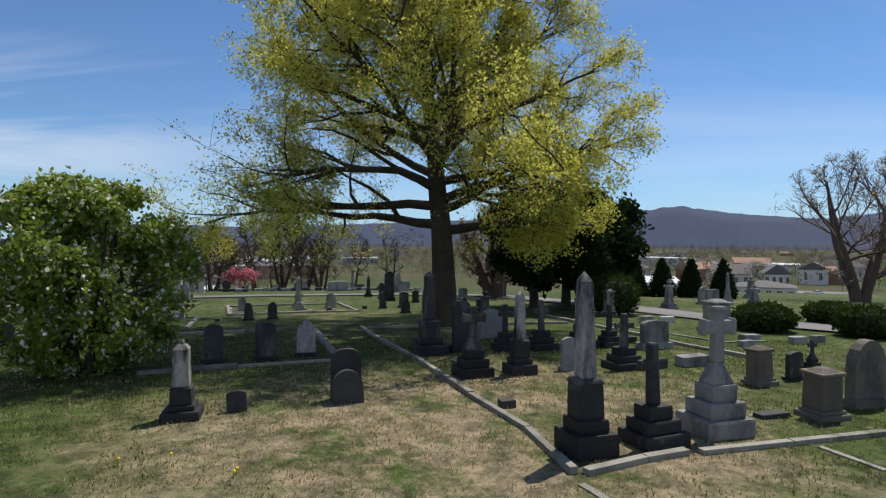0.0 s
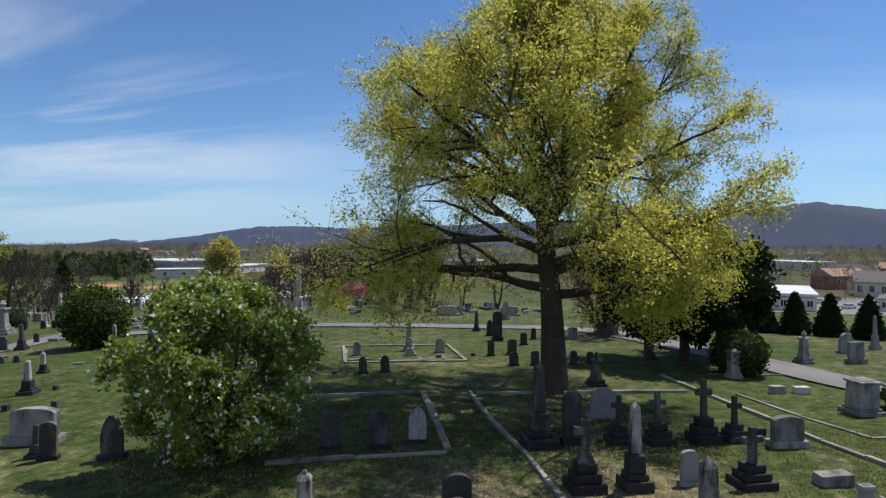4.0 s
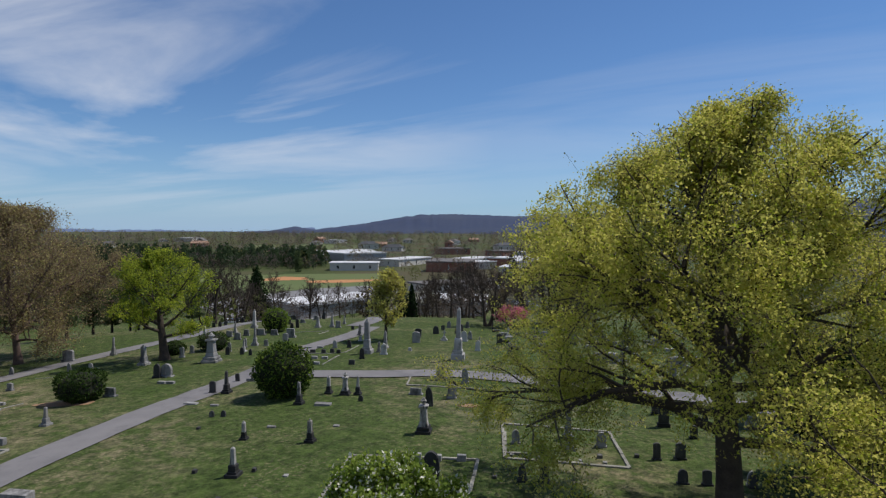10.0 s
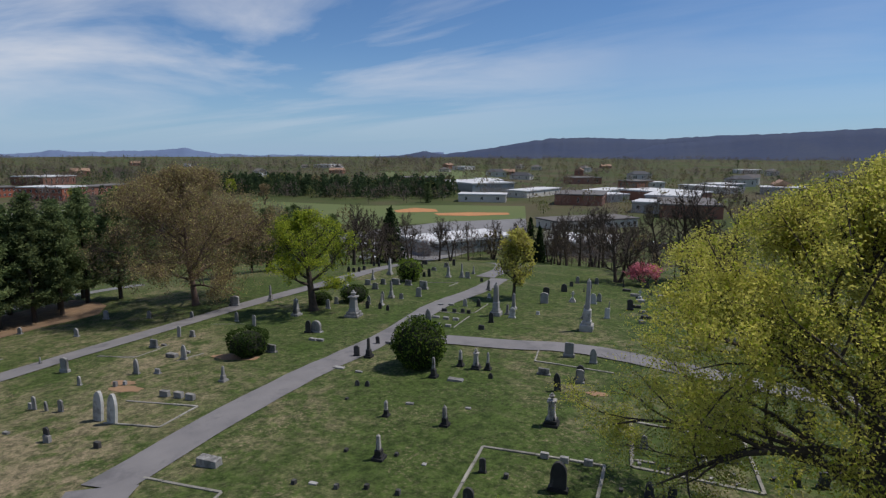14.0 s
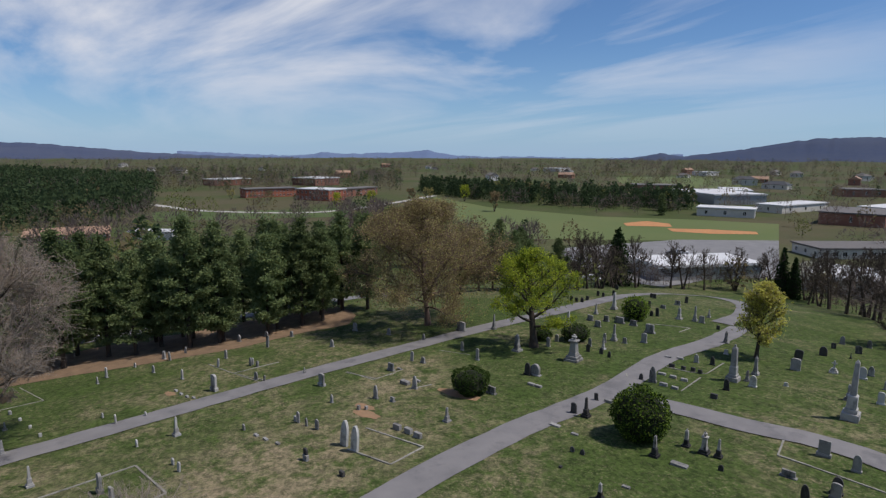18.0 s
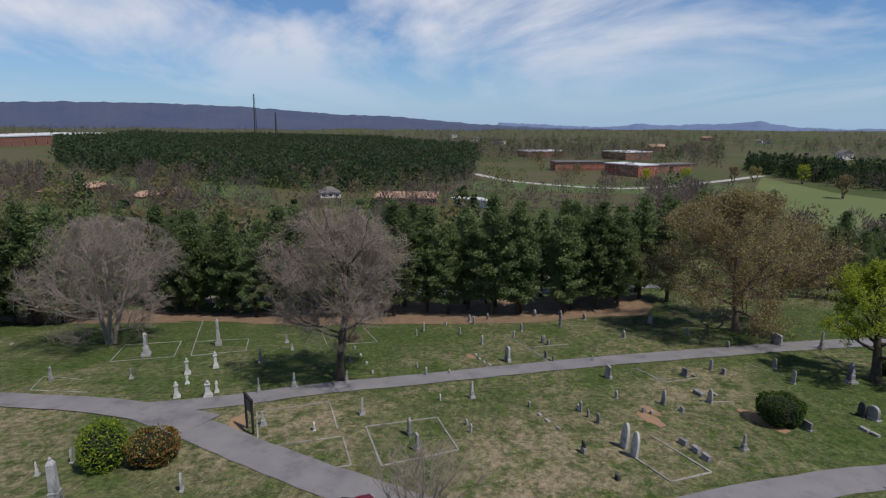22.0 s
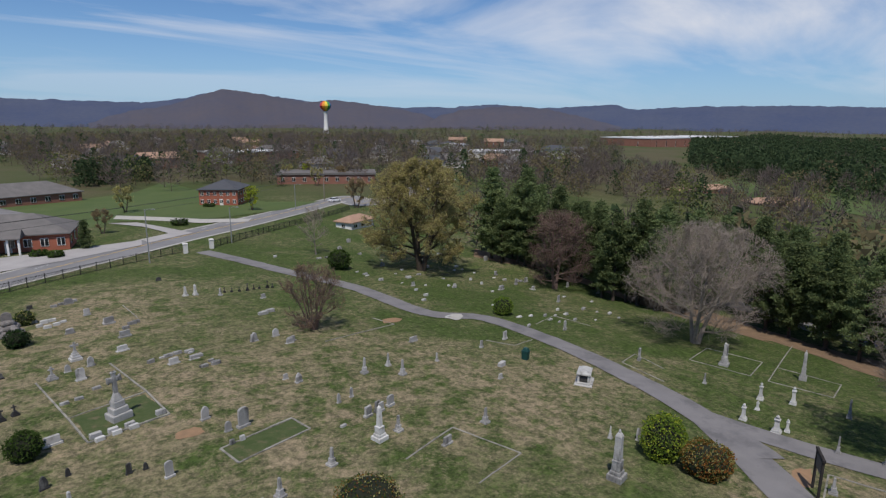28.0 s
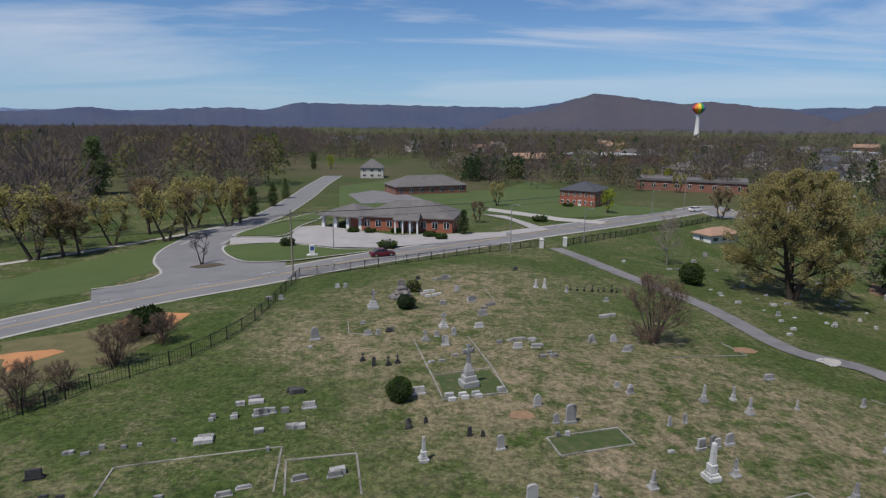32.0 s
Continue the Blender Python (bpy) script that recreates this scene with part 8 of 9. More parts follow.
for i, (px, py, H) in enumerate(((*(73.06, -108.80), 9.93), (*(68.93, -111.05), 7.77), (*(64.01, -119.76), 7.34), (*(66.79, -112.59), 6.91), (*(54.62, -123.55), 8.20), (*(52.75, -129.36), 7.33), (*(46.98, -140.13), 8.20), (*(45.72, -144.85), 7.76),
                                 (*(54.57, -138.78), 8.63), (*(62.50, -132.72), 8.64), (*(56.21, -339.41), 7.87), (*(-13.30, -143.85), 5.55), (*(-22.25, -180.44), 7.72), (*(-53.89, -170.83), 7.26), (*(-84.81, -164.91), 9.43), (*(-95.33, -252.75), 7.83),
                                 (*(-104.14, -253.20), 7.83), (*(-111.55, -231.73), 7.81), (*(-98.37, -227.56), 7.80), (*(-339.63, 144.90), 10.22), (*(-412.57, 100.04), 7.58), (*(-436.10, 78.68), 7.56), (*(-332.38, 119.56), 10.20), (*(-353.91, 180.09), 10.23), (*(-357.94, 195.18), 10.23), (*(-348.05, 218.77), 11.90), (*(-276.94, 194.19), 11.92))):
    plant(YOUNG, px, py, H * (1.5 if i < 10 else 1.0), 2 * (i % 2) if i < 10 else i)
plant(EDGE, *(38.35, -100.53), 6.0, 1)
for i, (px, py, H) in enumerate(((*(49.24, -152.66), 6.90), (*(46.07, -156.32), 8.19), (*(46.50, -178.34), 7.34), (*(48.22, -200.93), 6.92), (*(-8.94, -127.17), 5.63), (*(65.74, -338.62), 9.62), (*(117.84, -212.37), 20.71), (*(-154.75, 110.40), 11.91), (*(-217.13, 263.20), 11.99))):
    plant(SPRUCE, px, py, H, i)
for i, (px, py, k) in enumerate(((*(29.00, -54.19), 0.53), (*(27.15, -60.32), 0.43), (*(32.23, -45.22), 0.51), (*(30.71, -48.43), 0.34), (*(30.96, -60.87), 0.38))):
    ob = copy_thing(brush, pose(px, py, gz(px, py) - 0.05, 0, 0, 70 * i))
    ob.scale = (k * 1.2, k * 1.2, k)
    tagged(ob, "tangled leafless brush above the road bank", "shrub")
# rough shrubs along the bank fence, and planting round the bank
for i, (px, py, r, h) in enumerate(((*(31.53, -66.21), 1.88, 2.39), (*(31.12, -63.72), 1.54, 1.62))):
    bush("juniper", px, py, r, h, LEAF_DARK, "dark wind-blown juniper above the road bank", 240 + i, 0.35, 1800, mats=[LEAF_YEW])
for i, (px, py, H) in enumerate(((*(28.89, -53.46), 3.41), (*(26.53, -59.20), 2.90), (*(31.37, -43.63), 3.07), (*(30.18, -48.39), 2.22))):
    plant(EDGE, px, py, H, i + 1)
for i, (px, py, r, h) in enumerate(((*(26.93, -115.17), 1.37, 1.72), (*(6.72, -112.33), 2.05, 1.37), (*(15.63, -129.49), 1.29, 0.94), (*(11.77, -128.66), 1.29, 0.94), (*(-1.45, -124.11), 1.37, 1.03), (*(-3.87, -121.74), 1.37, 1.03), (*(-30.01, -150.20), 2.21, 1.36), (*(-45.02, -183.55), 1.71, 1.03), (*(6.10, -129.23), 1.20, 0.86))):
    bush("foundation_shrub", px, py, r, h, LEAF_YEW, "low clipped shrub by the bank", 250 + i, 0.4, 500, "drum")


# ---- things on and by the roads ----
CAR_RED = mat("maroon_car_paint", (0.120, 0.010, 0.018), (0.090, 0.008, 0.014), 0.25, 1, 10, 0.0, spec=0.6)
CAR_WHITE = mat("white_car_paint", (0.72, 0.72, 0.72), (0.66, 0.66, 0.66), 0.25, 1, 10, 0.0, spec=0.6)
CAR_GREY = mat("grey_car_paint", (0.16, 0.165, 0.175), (0.13, 0.135, 0.14), 0.25, 1, 10, 0.0, spec=0.6)
TYRE = mat("black_tyre", (0.018, 0.018, 0.018), (0.012, 0.012, 0.012), 0.9, 5, 40, 0.2)
LAMPGLASS = mat("clear_lamp_lens", (0.6, 0.6, 0.58), (0.5, 0.5, 0.48), 0.15, 5, 20, 0.0, spec=0.6)
TAIL = mat("red_tail_lens", (0.30, 0.01, 0.01), (0.22, 0.01, 0.01), 0.2, 5, 20, 0.0)


def loft(b, secs):
    rings = [[b.verts.new(v) for v in s] for s in secs]
    for r1, r2 in zip(rings, rings[1:]):
        for i in range(len(r1)):
            j = (i + 1) % len(r1)
            b.faces.new((r1[i], r1[j], r2[j], r2[i]))
    b.faces.new(rings[0][::-1])
    b.faces.new(rings[-1])


def car(x, y, deg, paint, label, lift=0.1):
    root = new("car")
    root.matrix_world = pose(x, y, gz(x, y) + lift, 0, 0, deg)

    def body(b):
        prof = ((-2.3, 0.42, 0.72, 0.80), (-2.2, 0.28, 0.92, 0.88), (-1.3, 0.24, 0.98, 0.90), (0.4, 0.24, 0.96, 0.90), (1.5, 0.24, 0.88, 0.89), (2.15, 0.28, 0.74, 0.84), (2.3, 0.38, 0.60, 0.72))
        loft(b, [[(px, -w, z0), (px, w, z0), (px, w, (z0 + z1) / 2), (px, w * 0.93, z1), (px, -w * 0.93, z1), (px, -w, (z0 + z1) / 2)] for px, z0, z1, w in prof])
    bm_part("body", body, paint, root)
    bm_part("glasshouse", lambda b: loft(b, [[(px, -w, z0), (px, w, z0), (px, w * k, z1), (px, -w * k, z1)] for px, z0, z1, w, k in ((-1.75, 0.92, 0.95, 0.80, 0.9), (-1.0, 0.94, 1.36, 0.82, 0.80), (0.3, 0.93, 1.40, 0.82, 0.80), (1.15, 0.88, 0.93, 0.80, 0.9))]), PANE, root, "dark car windows")
    bm_part("roof", lambda b: add_box(b, 1.35, 1.28, 1.37, 1.43, 1.2, 1.15, cx=-0.35, chamfer=0.02), paint, root)
    for sx, sy in ((-1.4, -1), (-1.4, 1), (1.42, -1), (1.42, 1)):
        wh = new("wheel")
        wh.parent = root
        wh.location = (sx, sy * 0.80, 0.31)

        def disc(b, r, t, n=14):
            f = [b.verts.new((r * math.cos(6.2832 * k / n), -t, r * math.sin(6.2832 * k / n))) for k in range(n)]
            g = [b.verts.new((r * math.cos(6.2832 * k / n), t, r * math.sin(6.2832 * k / n))) for k in range(n)]
            b.faces.new(f)
            b.faces.new(g[::-1])
            for k in range(n):
                b.faces.new((f[k], g[k], g[(k + 1) % n], f[(k + 1) % n]))
        bm_part("tyre", lambda b: disc(b, 0.32, 0.11), TYRE, wh)
        bm_part("rim", lambda b: disc(b, 0.21, 0.115), METAL, wh)
    for sy in (-1, 1):
        bm_part("headlight", lambda b: add_box(b, 0.12, 0.36, 0.55, 0.68, cx=2.19, cy=sy * 0.58, chamfer=0.01), LAMPGLASS, root)
        bm_part("tail_light", lambda b: add_box(b, 0.08, 0.34, 0.66, 0.82, cx=-2.27, cy=sy * 0.58, chamfer=0.01), TAIL, root)
    return tagged(root, label, "car")


car(7.10, -104.61, 203, CAR_RED, "dark red saloon car on the road")
car(-29.68, -4.75, 128, CAR_RED, "dark red saloon car standing on the lane", 0.12)
car(-83.84, -179.13, 205, CAR_WHITE, "white car on the road")
src_w = car(*polar(-27.2, 186), 30, CAR_WHITE, "white car in the valley parking lot")
src_g = car(*polar(-25.6, 186), 30, CAR_GREY, "grey car in the valley parking lot")
for i in range(16):
    px, py = polar(-18 - 1.05 * i + rs8.uniform(-0.3, 0.3), 212 + 14 * (i % 3))
    copy_thing((src_w, src_g)[i % 2], pose(px, py, gz(px, py) + 0.16, 0, 0, 30 + 180 * (i % 2)))
for i, (px, py) in enumerate([(-110.65, 108.35), (-113.57, 114.00), (-59.33, 182.20), (-55.78, 180.51), (-52.65, 179.29), (-63.15, 182.83), (-131.17, 125.77), (-127.19, 160.55), (-127.53, 165.37), (-145.74, 154.02)]):
    copy_thing((src_w, src_g)[i % 2], pose(px, py, gz(px, py) + 0.16, 0, 0, 40))


def street_lamp(x, y, h, reach_deg, label):
    root = new("street_lamp")
    root.matrix_world = pose(x, y, gz(x, y), 0, 0, reach_deg)
    part("pole", tube_mesh("pole", [(np.array([(0, 0, -0.2), (0, 0, h * 0.5), (0, 0, h)]), (0.11, 0.09, 0.07), 8)], METAL), root)
    part("arm", tube_mesh("arm", [(np.array([(0, 0, h - 0.3), (0.8, 0, h + 0.1), (1.9, 0, h + 0.15)]), (0.05, 0.045, 0.04), 6)], METAL), root)
    bm_part("lamp_head", lambda b: add_box(b, 0.7, 0.28, h + 0.06, h + 0.22, cx=2.1, chamfer=0.03), METAL, root)
    return tagged(root, label, "street lamp", "street lamps")


for px, py, h in ((*(-17.03, -109.45), 9.33), (*(-34.67, -123.04), 7.61), (*(17.13, -111.71), 5.57), (*(-65.75, -167.34), 7.69)):
    if h:
        street_lamp(px, py, h, 120, "tall grey street lamp beside the road")


def utility_pole(x, y, h):
    root = new("utility_pole")
    root.matrix_world = pose(x, y, gz(x, y), 0, 0, 40)
    part("pole", tube_mesh("pole", [(np.array([(0, 0, -0.3), (0, 0, h / 2), (0, 0, h)]), (0.15, 0.13, 0.10), 8)], BARK_PALE), root)
    bm_part("crossarm", lambda b: add_box(b, 2.4, 0.12, h - 0.9, h - 0.75, chamfer=0.01), BARK_PALE, root)
    for sx in (-1.1, -0.4, 0.4, 1.1):
        bm_part("insulator", lambda b: add_box(b, 0.10, 0.10, h - 0.75, h - 0.55, 0.06, 0.06, cx=sx, chamfer=0), METAL, root)
    return tagged(root, "weathered wooden utility pole beside the road", "utility pole", "utility poles")


poles = [(*(19.90, -89.69), 10.68), (*(-81.43, -182.00), 9.46), (*(61.78, -74.80), 10.29)]
for px, py, h in poles:
    utility_pole(px, py, h)
for k, dz in enumerate((-0.5, -0.5, -1.8)):
    wire = []
    for (ax, ay, ah), (bx, by, bh) in ((poles[2], poles[0]), (poles[0], poles[1])):
        za, zb = gz(ax, ay) + ah + dz, gz(bx, by) + bh + dz
        for t in np.linspace(0, 1, 12):
            wire.append((ax + (bx - ax) * t + 0.9 * (k - 1), ay + (by - ay) * t, za + (zb - za) * t - 2.2 * 4 * t * (1 - t) * 0.5))
    tagged(new("power_line", tube_mesh("power_line", [(np.array(wire), np.full(len(wire), 0.03), 3)], IRON)), "thin black overhead cable between the poles", "cable")

# the bank's sign
sg = new("bank_sign")
sg.matrix_world = pose(20.02, -105.34, gz(20.02, -105.34) + 0.1, 0, 0, 20)
bm_part("pier", lambda b: add_box(b, 1.5, 0.6, 0, 2.9), WHITE_TRIM, sg)
bm_part("panel", lambda b: add_box(b, 1.1, 0.66, 1.5, 2.5, chamfer=0.0), mat("blue_sign_panel", (0.05, 0.10, 0.30), (0.04, 0.08, 0.24), 0.5, 2, 20, 0.0), sg, "plain blue sign panel")
bm_part("foot", lambda b: add_box(b, 3.2, 1.2, -0.2, 0.5), WHITE_TRIM, sg)
sg.scale = (0.6, 0.6, 0.72)
tagged(sg, "white pier sign with a blue panel before the bank", "sign")

# ---- water tower painted in segments, and radio masts ----
wt = new("water_tower")
wx, wy = polar(155.9, 1144)
wt.location = (wx, wy, gz(wx, wy) + 10)
seg_cols = [("red", (0.55, 0.06, 0.04)), ("orange", (0.70, 0.25, 0.03)), ("yellow", (0.75, 0.55, 0.05)), ("green", (0.06, 0.30, 0.08)), ("blue", (0.05, 0.10, 0.38)), ("violet", (0.22, 0.05, 0.28))]
part("stem", tube_mesh("stem", [(np.array([(0, 0, -22), (0, 0, 8), (0, 0, 30), (0, 0, 36)]), (8.0, 4.0, 3.2, 5.0), 16)], WHITE_TRIM), wt)
TOP = 41.5
for i in range(12):
    nm, colr = seg_cols[i % 6]

    def gore(b, i=i):
        n = 10
        prev = None
        for k in range(n + 1):
            el = -math.pi / 2 + math.pi * k / n
            r, z = 11.0 * math.cos(el), TOP + 4 + 9.5 * math.sin(el)
            if el < 0:
                r *= 0.75 + 0.25 * (1 + math.sin(el))
            a0, a1 = 6.2832 * i / 12, 6.2832 * (i + 1) / 12
            cur = [b.verts.new((r * math.cos(a0) + 1e-4, r * math.sin(a0), z)), b.verts.new((r * math.cos(a1), r * math.sin(a1) + 1e-4, z))]
            if prev:
                b.faces.new((prev[0], prev[1], cur[1], cur[0]))
            prev = cur
    m_seg = bpy.data.materials.get("tank_" + nm) or mat("tank_" + nm, colr, tuple(v * 0.85 for v in colr), 0.5, 0.2, 2, 0.0)
    bm_part("tank_segment", gore, m_seg, wt, nm + " painted tank segment")
tagged(wt, "water tower painted like a many-coloured balloon on a white stem", "water tower")


def mast(a, r, h, w, label):
    x, y = polar(a, r)
    root = new("radio_mast")
    root.location = (x, y, gz(x, y))
    legs = [np.array([(w * math.cos(k * 2.094), w * math.sin(k * 2.094), 0), (w * 0.3 * math.cos(k * 2.094), w * 0.3 * math.sin(k * 2.094), h)]) for k in range(3)]
    for ln in legs:
        part("leg", tube_mesh("leg", [(ln, (0.45, 0.35), 4)], IRON), root)
    br = []
    for i in range(16):
        for k in range(3):
            p, q = legs[k], legs[(k + 1) % 3]
            br.append((np.array([p[0] + (p[1] - p[0]) * i / 16, q[0] + (q[1] - q[0]) * (i + 1) / 16]), (0.16, 0.16), 3))
    part("lattice", tube_mesh("lattice", br, IRON), root)
    tagged(root, label, "mast", "radio masts")


e_az = 106.6
mast(e_az, 1100, 82, 3.0, "tall grey lattice radio mast beyond the plantation")
mast(e_az - 1.8, 1150, 52, 2.5, "lower grey lattice radio mast beyond the plantation")

# ---- houses scattered through the distance ----
walls = (WHITE_TRIM, SIDING, BRICK_DULL, SIDING)
roofs = (SHINGLE, SHINGLE_DARK, SHINGLE_TAN, SHINGLE)
spots = sector(-42, -17, 305, 400, 12) + sector(132, 182, 290, 700, 46, ok_s) + sector(182, 216, 650, 1300, 16) + sector(-45, 40, 330, 1200, 46, keep_valley) + sector(46, 120, 700, 1500, 18)
for i, (px, py) in enumerate(spots):
    u = np.array([math.cos(i * 1.3), math.sin(i * 1.3)]) * (6 + (i % 4) * 2)
    q = np.array([px, py])
    big = i % 9 == 4
    building("house" if not big else "store", ("pale house with a grey roof among trees", "white gabled house among trees", "brick house with a dark roof among trees", "house with a tan roof among trees")[i % 4] if not big else "long flat-roofed store in the distance",
             q - u * (2.2 if big else 1), q + u * (2.2 if big else 1), 11 if not big else 30, 4.5 + (i % 3), 3.2 if not big else 0.8, ("gable", "hip")[i % 2] if not big else "flat", walls[i % 4], WHITE_ROOF if big else roofs[(i * 3) % 4], 3, cat="house" if not big else "building")

# white-roofed stores and sheds of the town in the valley
for i, (px, py) in enumerate(sector(4, 44, 300, 640, 16, keep_valley)):
    u = np.array([math.cos(0.5 + i * 0.7), math.sin(0.5 + i * 0.7)]) * (9 + (i % 4) * 5)
    q = np.array([px, py])
    building("store", ("long low store with a white flat roof in the town", "grey metal shed with a pale roof in the town")[i % 2], q - u, q + u, 16 + 5 * (i % 3), 4.0 + 0.7 * (i % 3), 0.6, "flat", (SIDING, METAL, BRICK_DULL)[i % 3], (WHITE_ROOF, WHITE_ROOF, SHINGLE)[i % 3], 3)

# ---- furniture of the graveyard ----
WOOD_BLACK = mat("black_stained_timber", (0.030, 0.026, 0.024), (0.018, 0.016, 0.015), 0.8, 3, 20, 0.3)
BOARD = mat("dark_notice_board", (0.085, 0.08, 0.075), (0.06, 0.057, 0.055), 0.6, 3, 30, 0.1)
kx = new("notice_frame")
kx.matrix_world = pose(-42.58, -13.96, gz(-42.58, -13.96), 0, 0, 35)
for sx in (-0.75, 0.75):
    bm_part("post", lambda b: add_box(b, 0.16, 0.16, -0.2, 2.9, cx=sx), WOOD_BLACK, kx)
bm_part("beam", lambda b: add_box(b, 1.9, 0.18, 2.75, 2.95), WOOD_BLACK, kx)
bm_part("board", lambda b: add_box(b, 1.3, 0.08, 1.7, 2.6, chamfer=0.01), BOARD, kx)
tagged(kx, "tall black timber notice frame by the fork of the lanes", "sign")
GREEN_BIN = mat("dark_green_plastic", (0.012, 0.060, 0.055), (0.010, 0.045, 0.042), 0.5, 3, 20, 0.05)
bn = new("litter_bin")
bn.matrix_world = pose(-43.47, -43.29, gz(-43.47, -43.29), 0, 0, 20)
bm_part("drum", lambda b: add_box(b, 0.62, 0.62, 0, 0.95, 0.72, 0.72, chamfer=0.05), GREEN_BIN, bn)
bm_part("hood", lambda b: (add_box(b, 0.78, 0.78, 0.95, 1.05, chamfer=0.03), add_box(b, 0.66, 0.66, 1.05, 1.35, 0.4, 0.4, chamfer=0.05)), GREEN_BIN, bn)
tagged(bn, "dark green hooded litter bin on the grass", "litter bin")
vt = new("table_tomb")
vt.matrix_world = pose(-43.97, -35.45, gz(-43.97, -35.45), 0, 0, 35)
bm_part("base", lambda b: (add_box(b, 2.3, 1.7, -0.1, 0.2), add_box(b, 1.9, 1.3, 0.2, 0.38)), STONES["pale"], vt)
bm_part("chest", lambda b: add_box(b, 1.5, 0.95, 0.38, 1.15), STONES["dark"], vt)
for sx in (-1, 1):
    for sy in (-1, 1):
        bm_part("corner_post", lambda b: add_box(b, 0.2, 0.2, 0.38, 1.15, cx=sx * 0.75, cy=sy * 0.48), STONES["white"], vt)
bm_part("lid", lambda b: (add_box(b, 1.95, 1.35, 1.15, 1.3), add_box(b, 1.9, 1.3, 1.3, 1.55, 1.2, 0.3)), STONES["white"], vt)
tagged(vt, "white marble table tomb with a hipped lid", "tomb")
# heap of rough boulders with a rounded stone on top
ROUGH = mat("rough_field_stone", (0.20, 0.185, 0.175), (0.12, 0.112, 0.108), 0.95, 2.5, 14, 0.6, per_object=0.3)
cn = new("boulder_monument")
cnx, cny = 2.12, -76.37
cn.location = (cnx, cny, gz(cnx, cny))


def boulder(b, r, seed):
    bmesh.ops.create_icosphere(b, subdivisions=2, radius=r)
    for v in b.verts:
        v.co *= 1 + 0.35 * noise.noise(v.co * (1.4 / r) + Vector((seed * 3.1, 0, 0)))
        v.co.z *= 0.75


for i in range(26):
    lay = 0 if i < 14 else 1 if i < 22 else 2
    rr = (1.25, 0.8, 0.35)[lay]
    a = i * 2.4
    bm_part("boulder", lambda b: boulder(b, 0.42 + 0.1 * (i % 3), i), ROUGH, cn).location = (math.cos(a) * rr * rs8.uniform(0.5, 1.0), math.sin(a) * rr * rs8.uniform(0.5, 1.0), 0.3 + lay * 0.6)
bm_part("round_stone", lambda b: add_slab(b, 1.0, 0.35, 1.6, 2.7, "round"), ROUGH, cn)
tagged(cn, "rough boulder monument with a round-topped stone", "monument")

# ---- grass and small flowers near the first viewpoint ----
BLADE = leaf_mat("grass_blade", (0.085, 0.125, 0.022), (0.165, 0.185, 0.050), 0.35)
DRYBLADE = leaf_mat("dry_grass_blade", (0.30, 0.245, 0.125), (0.42, 0.34, 0.19), 0.3)


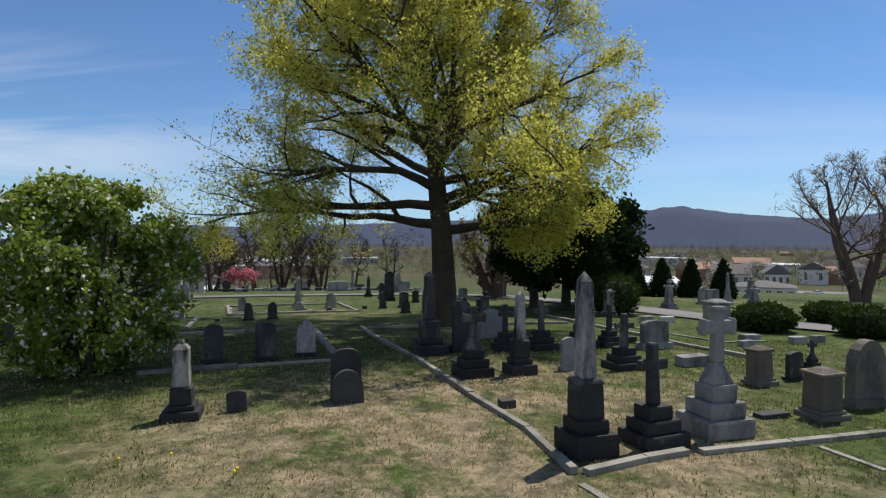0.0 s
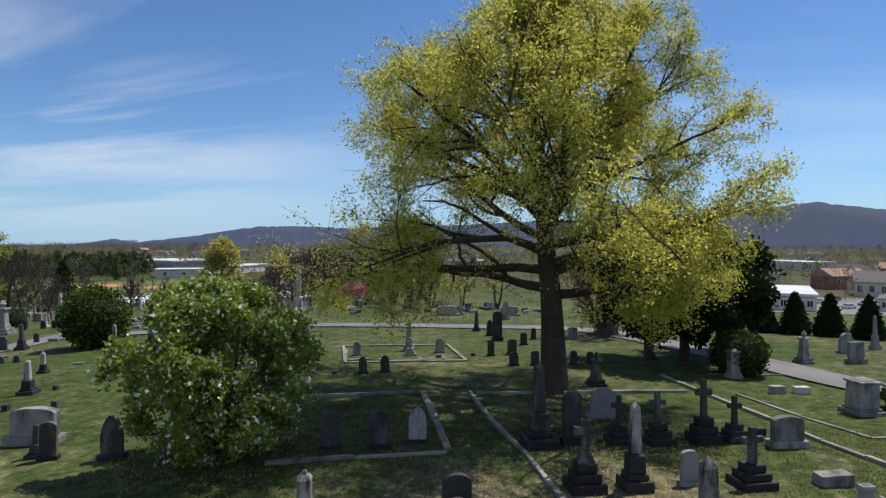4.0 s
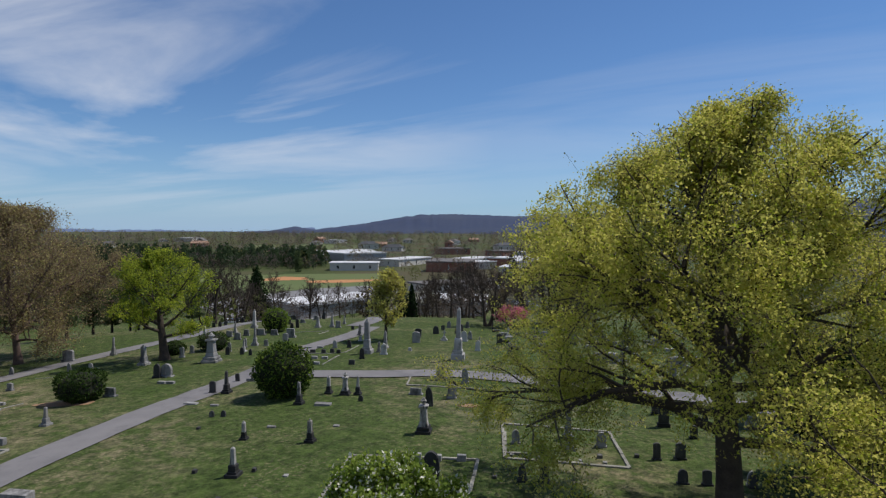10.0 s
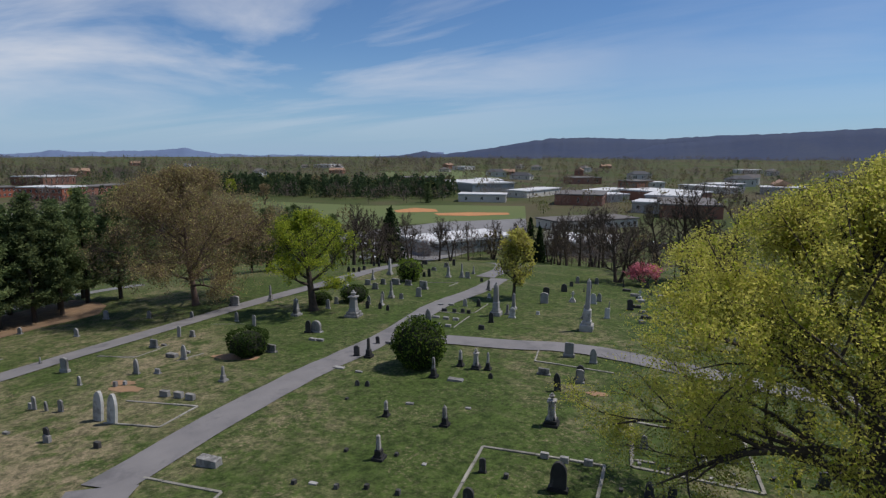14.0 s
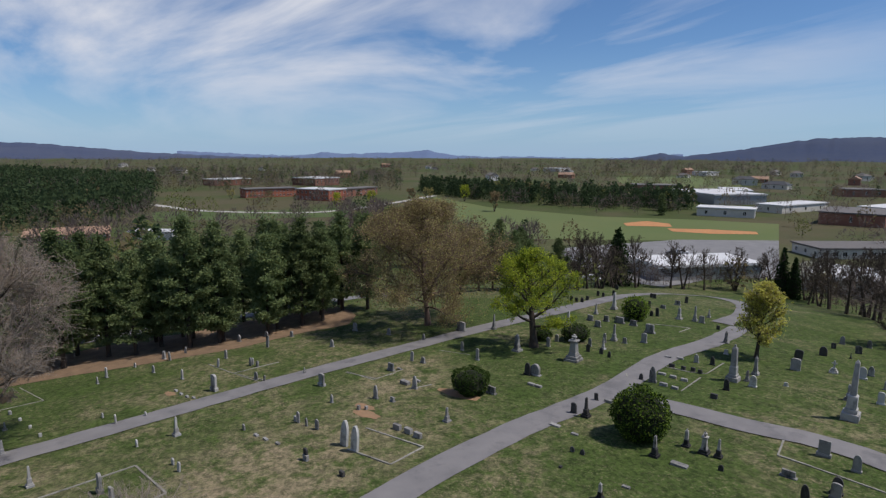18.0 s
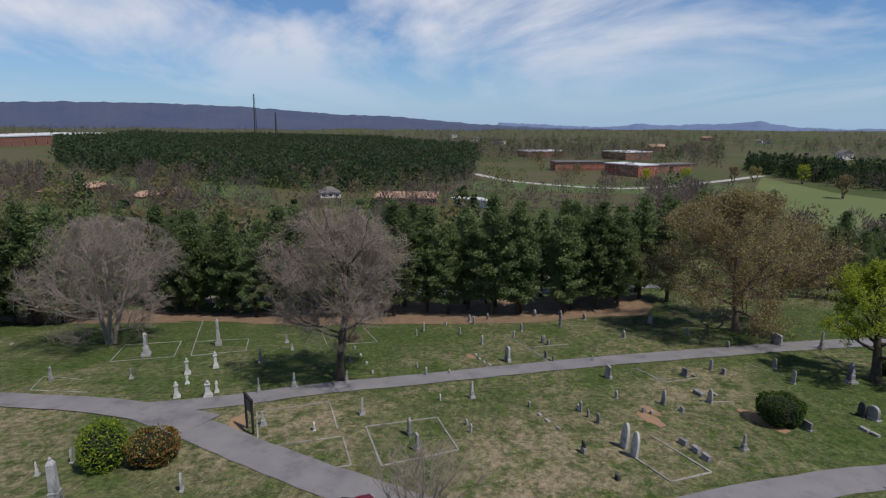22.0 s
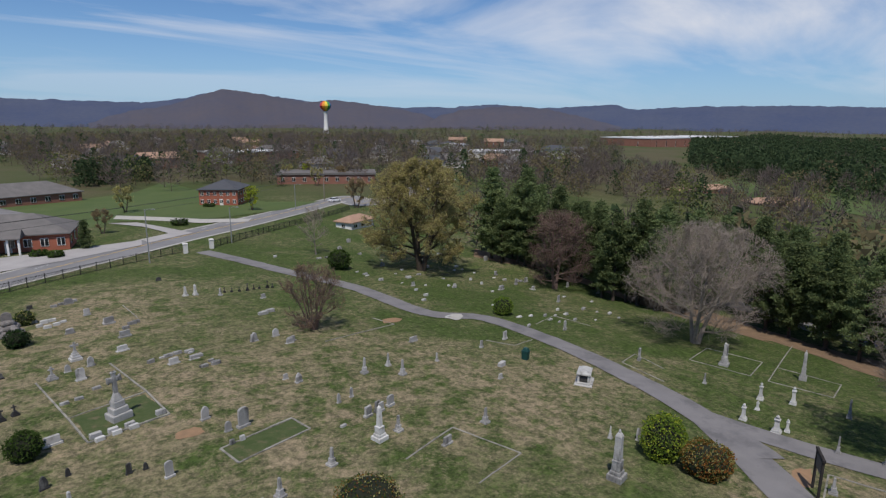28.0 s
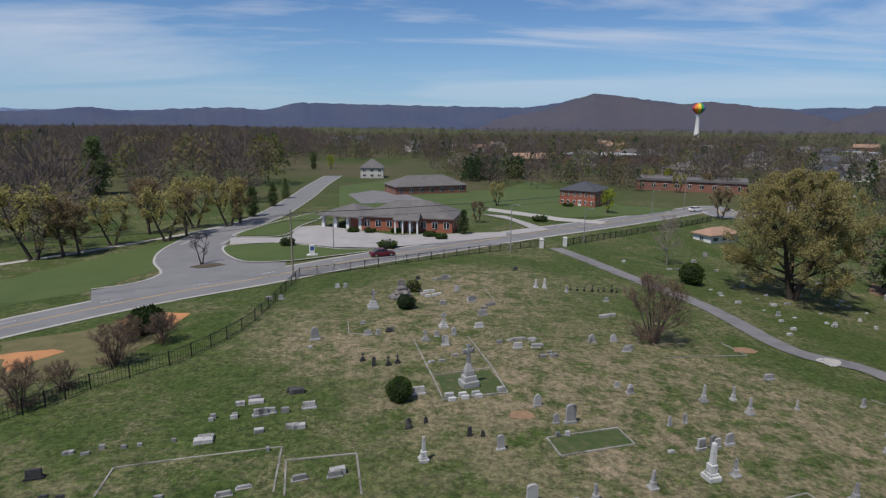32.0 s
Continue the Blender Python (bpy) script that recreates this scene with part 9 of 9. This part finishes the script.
def turf_tufts(name, n, x0, x1, y0, y1, seed, size):
    rs = np.random.RandomState(seed)
    x, y = rs.uniform(x0, x1, n), y0 + (y1 - y0) * rs.rand(n) ** 1.4
    dens = np.array([noise.noise((px * 0.9, py * 0.9, 0.0)) + 0.6 * noise.noise((px * 4, py * 4, 1.0)) for px, py in zip(x, y)])
    k = dens > -0.35
    x, y, dens = x[k], y[k], dens[k]
    z = level(x, y)
    p = np.stack([x, y, z - 0.01], 1)
    m = len(p)
    d = rs.normal(size=(m, 3)) * 0.45
    d[:, 2] = np.abs(d[:, 2]) + 0.75
    d /= np.linalg.norm(d, axis=1)[:, None]
    s = np.cross(d, rs.normal(size=(m, 3)))
    s /= np.linalg.norm(s, axis=1)[:, None]
    ln = (size * rs.uniform(0.5, 1.5, m) * (1 + 0.4 * np.clip(dens, -0.5, 1)))[:, None]
    w = 0.006 + 0.0012 * np.hypot(x, y)[:, None] * 0.5
    verts = np.stack([p - s * w, p + s * w, p + d * ln], 1).reshape(-1, 3)
    me = bpy.data.meshes.new(name)
    me.vertices.add(3 * m)
    me.vertices.foreach_set("co", verts.ravel())
    me.loops.add(3 * m)
    me.loops.foreach_set("vertex_index", np.arange(3 * m, dtype=np.int32))
    me.polygons.add(m)
    me.polygons.foreach_set("loop_start", np.arange(0, 3 * m, 3, dtype=np.int32))
    me.materials.append(BLADE)
    me.materials.append(DRYBLADE)
    worn = np.exp(-((x - 0.3) ** 2 + (y - 9.5) ** 2) / 18) + 0.35 * np.exp(-(x ** 2 + (y - 4) ** 2) / 16)
    patchy = np.array([noise.noise((px * 0.7 + 9, py * 0.7, 0.0)) for px, py in zip(x, y)])
    me.polygons.foreach_set("material_index", (rs.rand(m) < 0.30 + 0.75 * worn + 0.5 * patchy).astype(np.int32))
    me.update(calc_edges=True)
    return tagged(new(name, me), "short green and dry grass blades", "grass", kind="stuff")


turf_tufts("grass", 90000, -11, 12, 2.2, 19, 4, 0.055)
DANDELION = mat("dandelion_yellow", (0.75, 0.55, 0.02), (0.65, 0.45, 0.02), 0.8, 5, 30, 0.0)
for px, py in [(-3.59, 7.68), (-2.53, 7.05), (-2.53, 7.15), (-4.19, 7.51)]:
    fl = new("dandelion")
    fl.location = (px, py, gz(px, py))
    part("stalk", tube_mesh("stalk", [(np.array([(0, 0, -0.02), (0.01, 0, 0.05), (0.01, 0.01, 0.09)]), (0.004, 0.003, 0.003), 4)], BLADE), fl)
    bm_part("flower", lambda b: (bmesh.ops.create_uvsphere(b, u_segments=10, v_segments=5, radius=0.022), bmesh.ops.translate(b, verts=b.verts[:], vec=(0.01, 0.01, 0.10))), DANDELION, fl)
    tagged(fl, "small yellow dandelion in the grass", "flower", "dandelions")
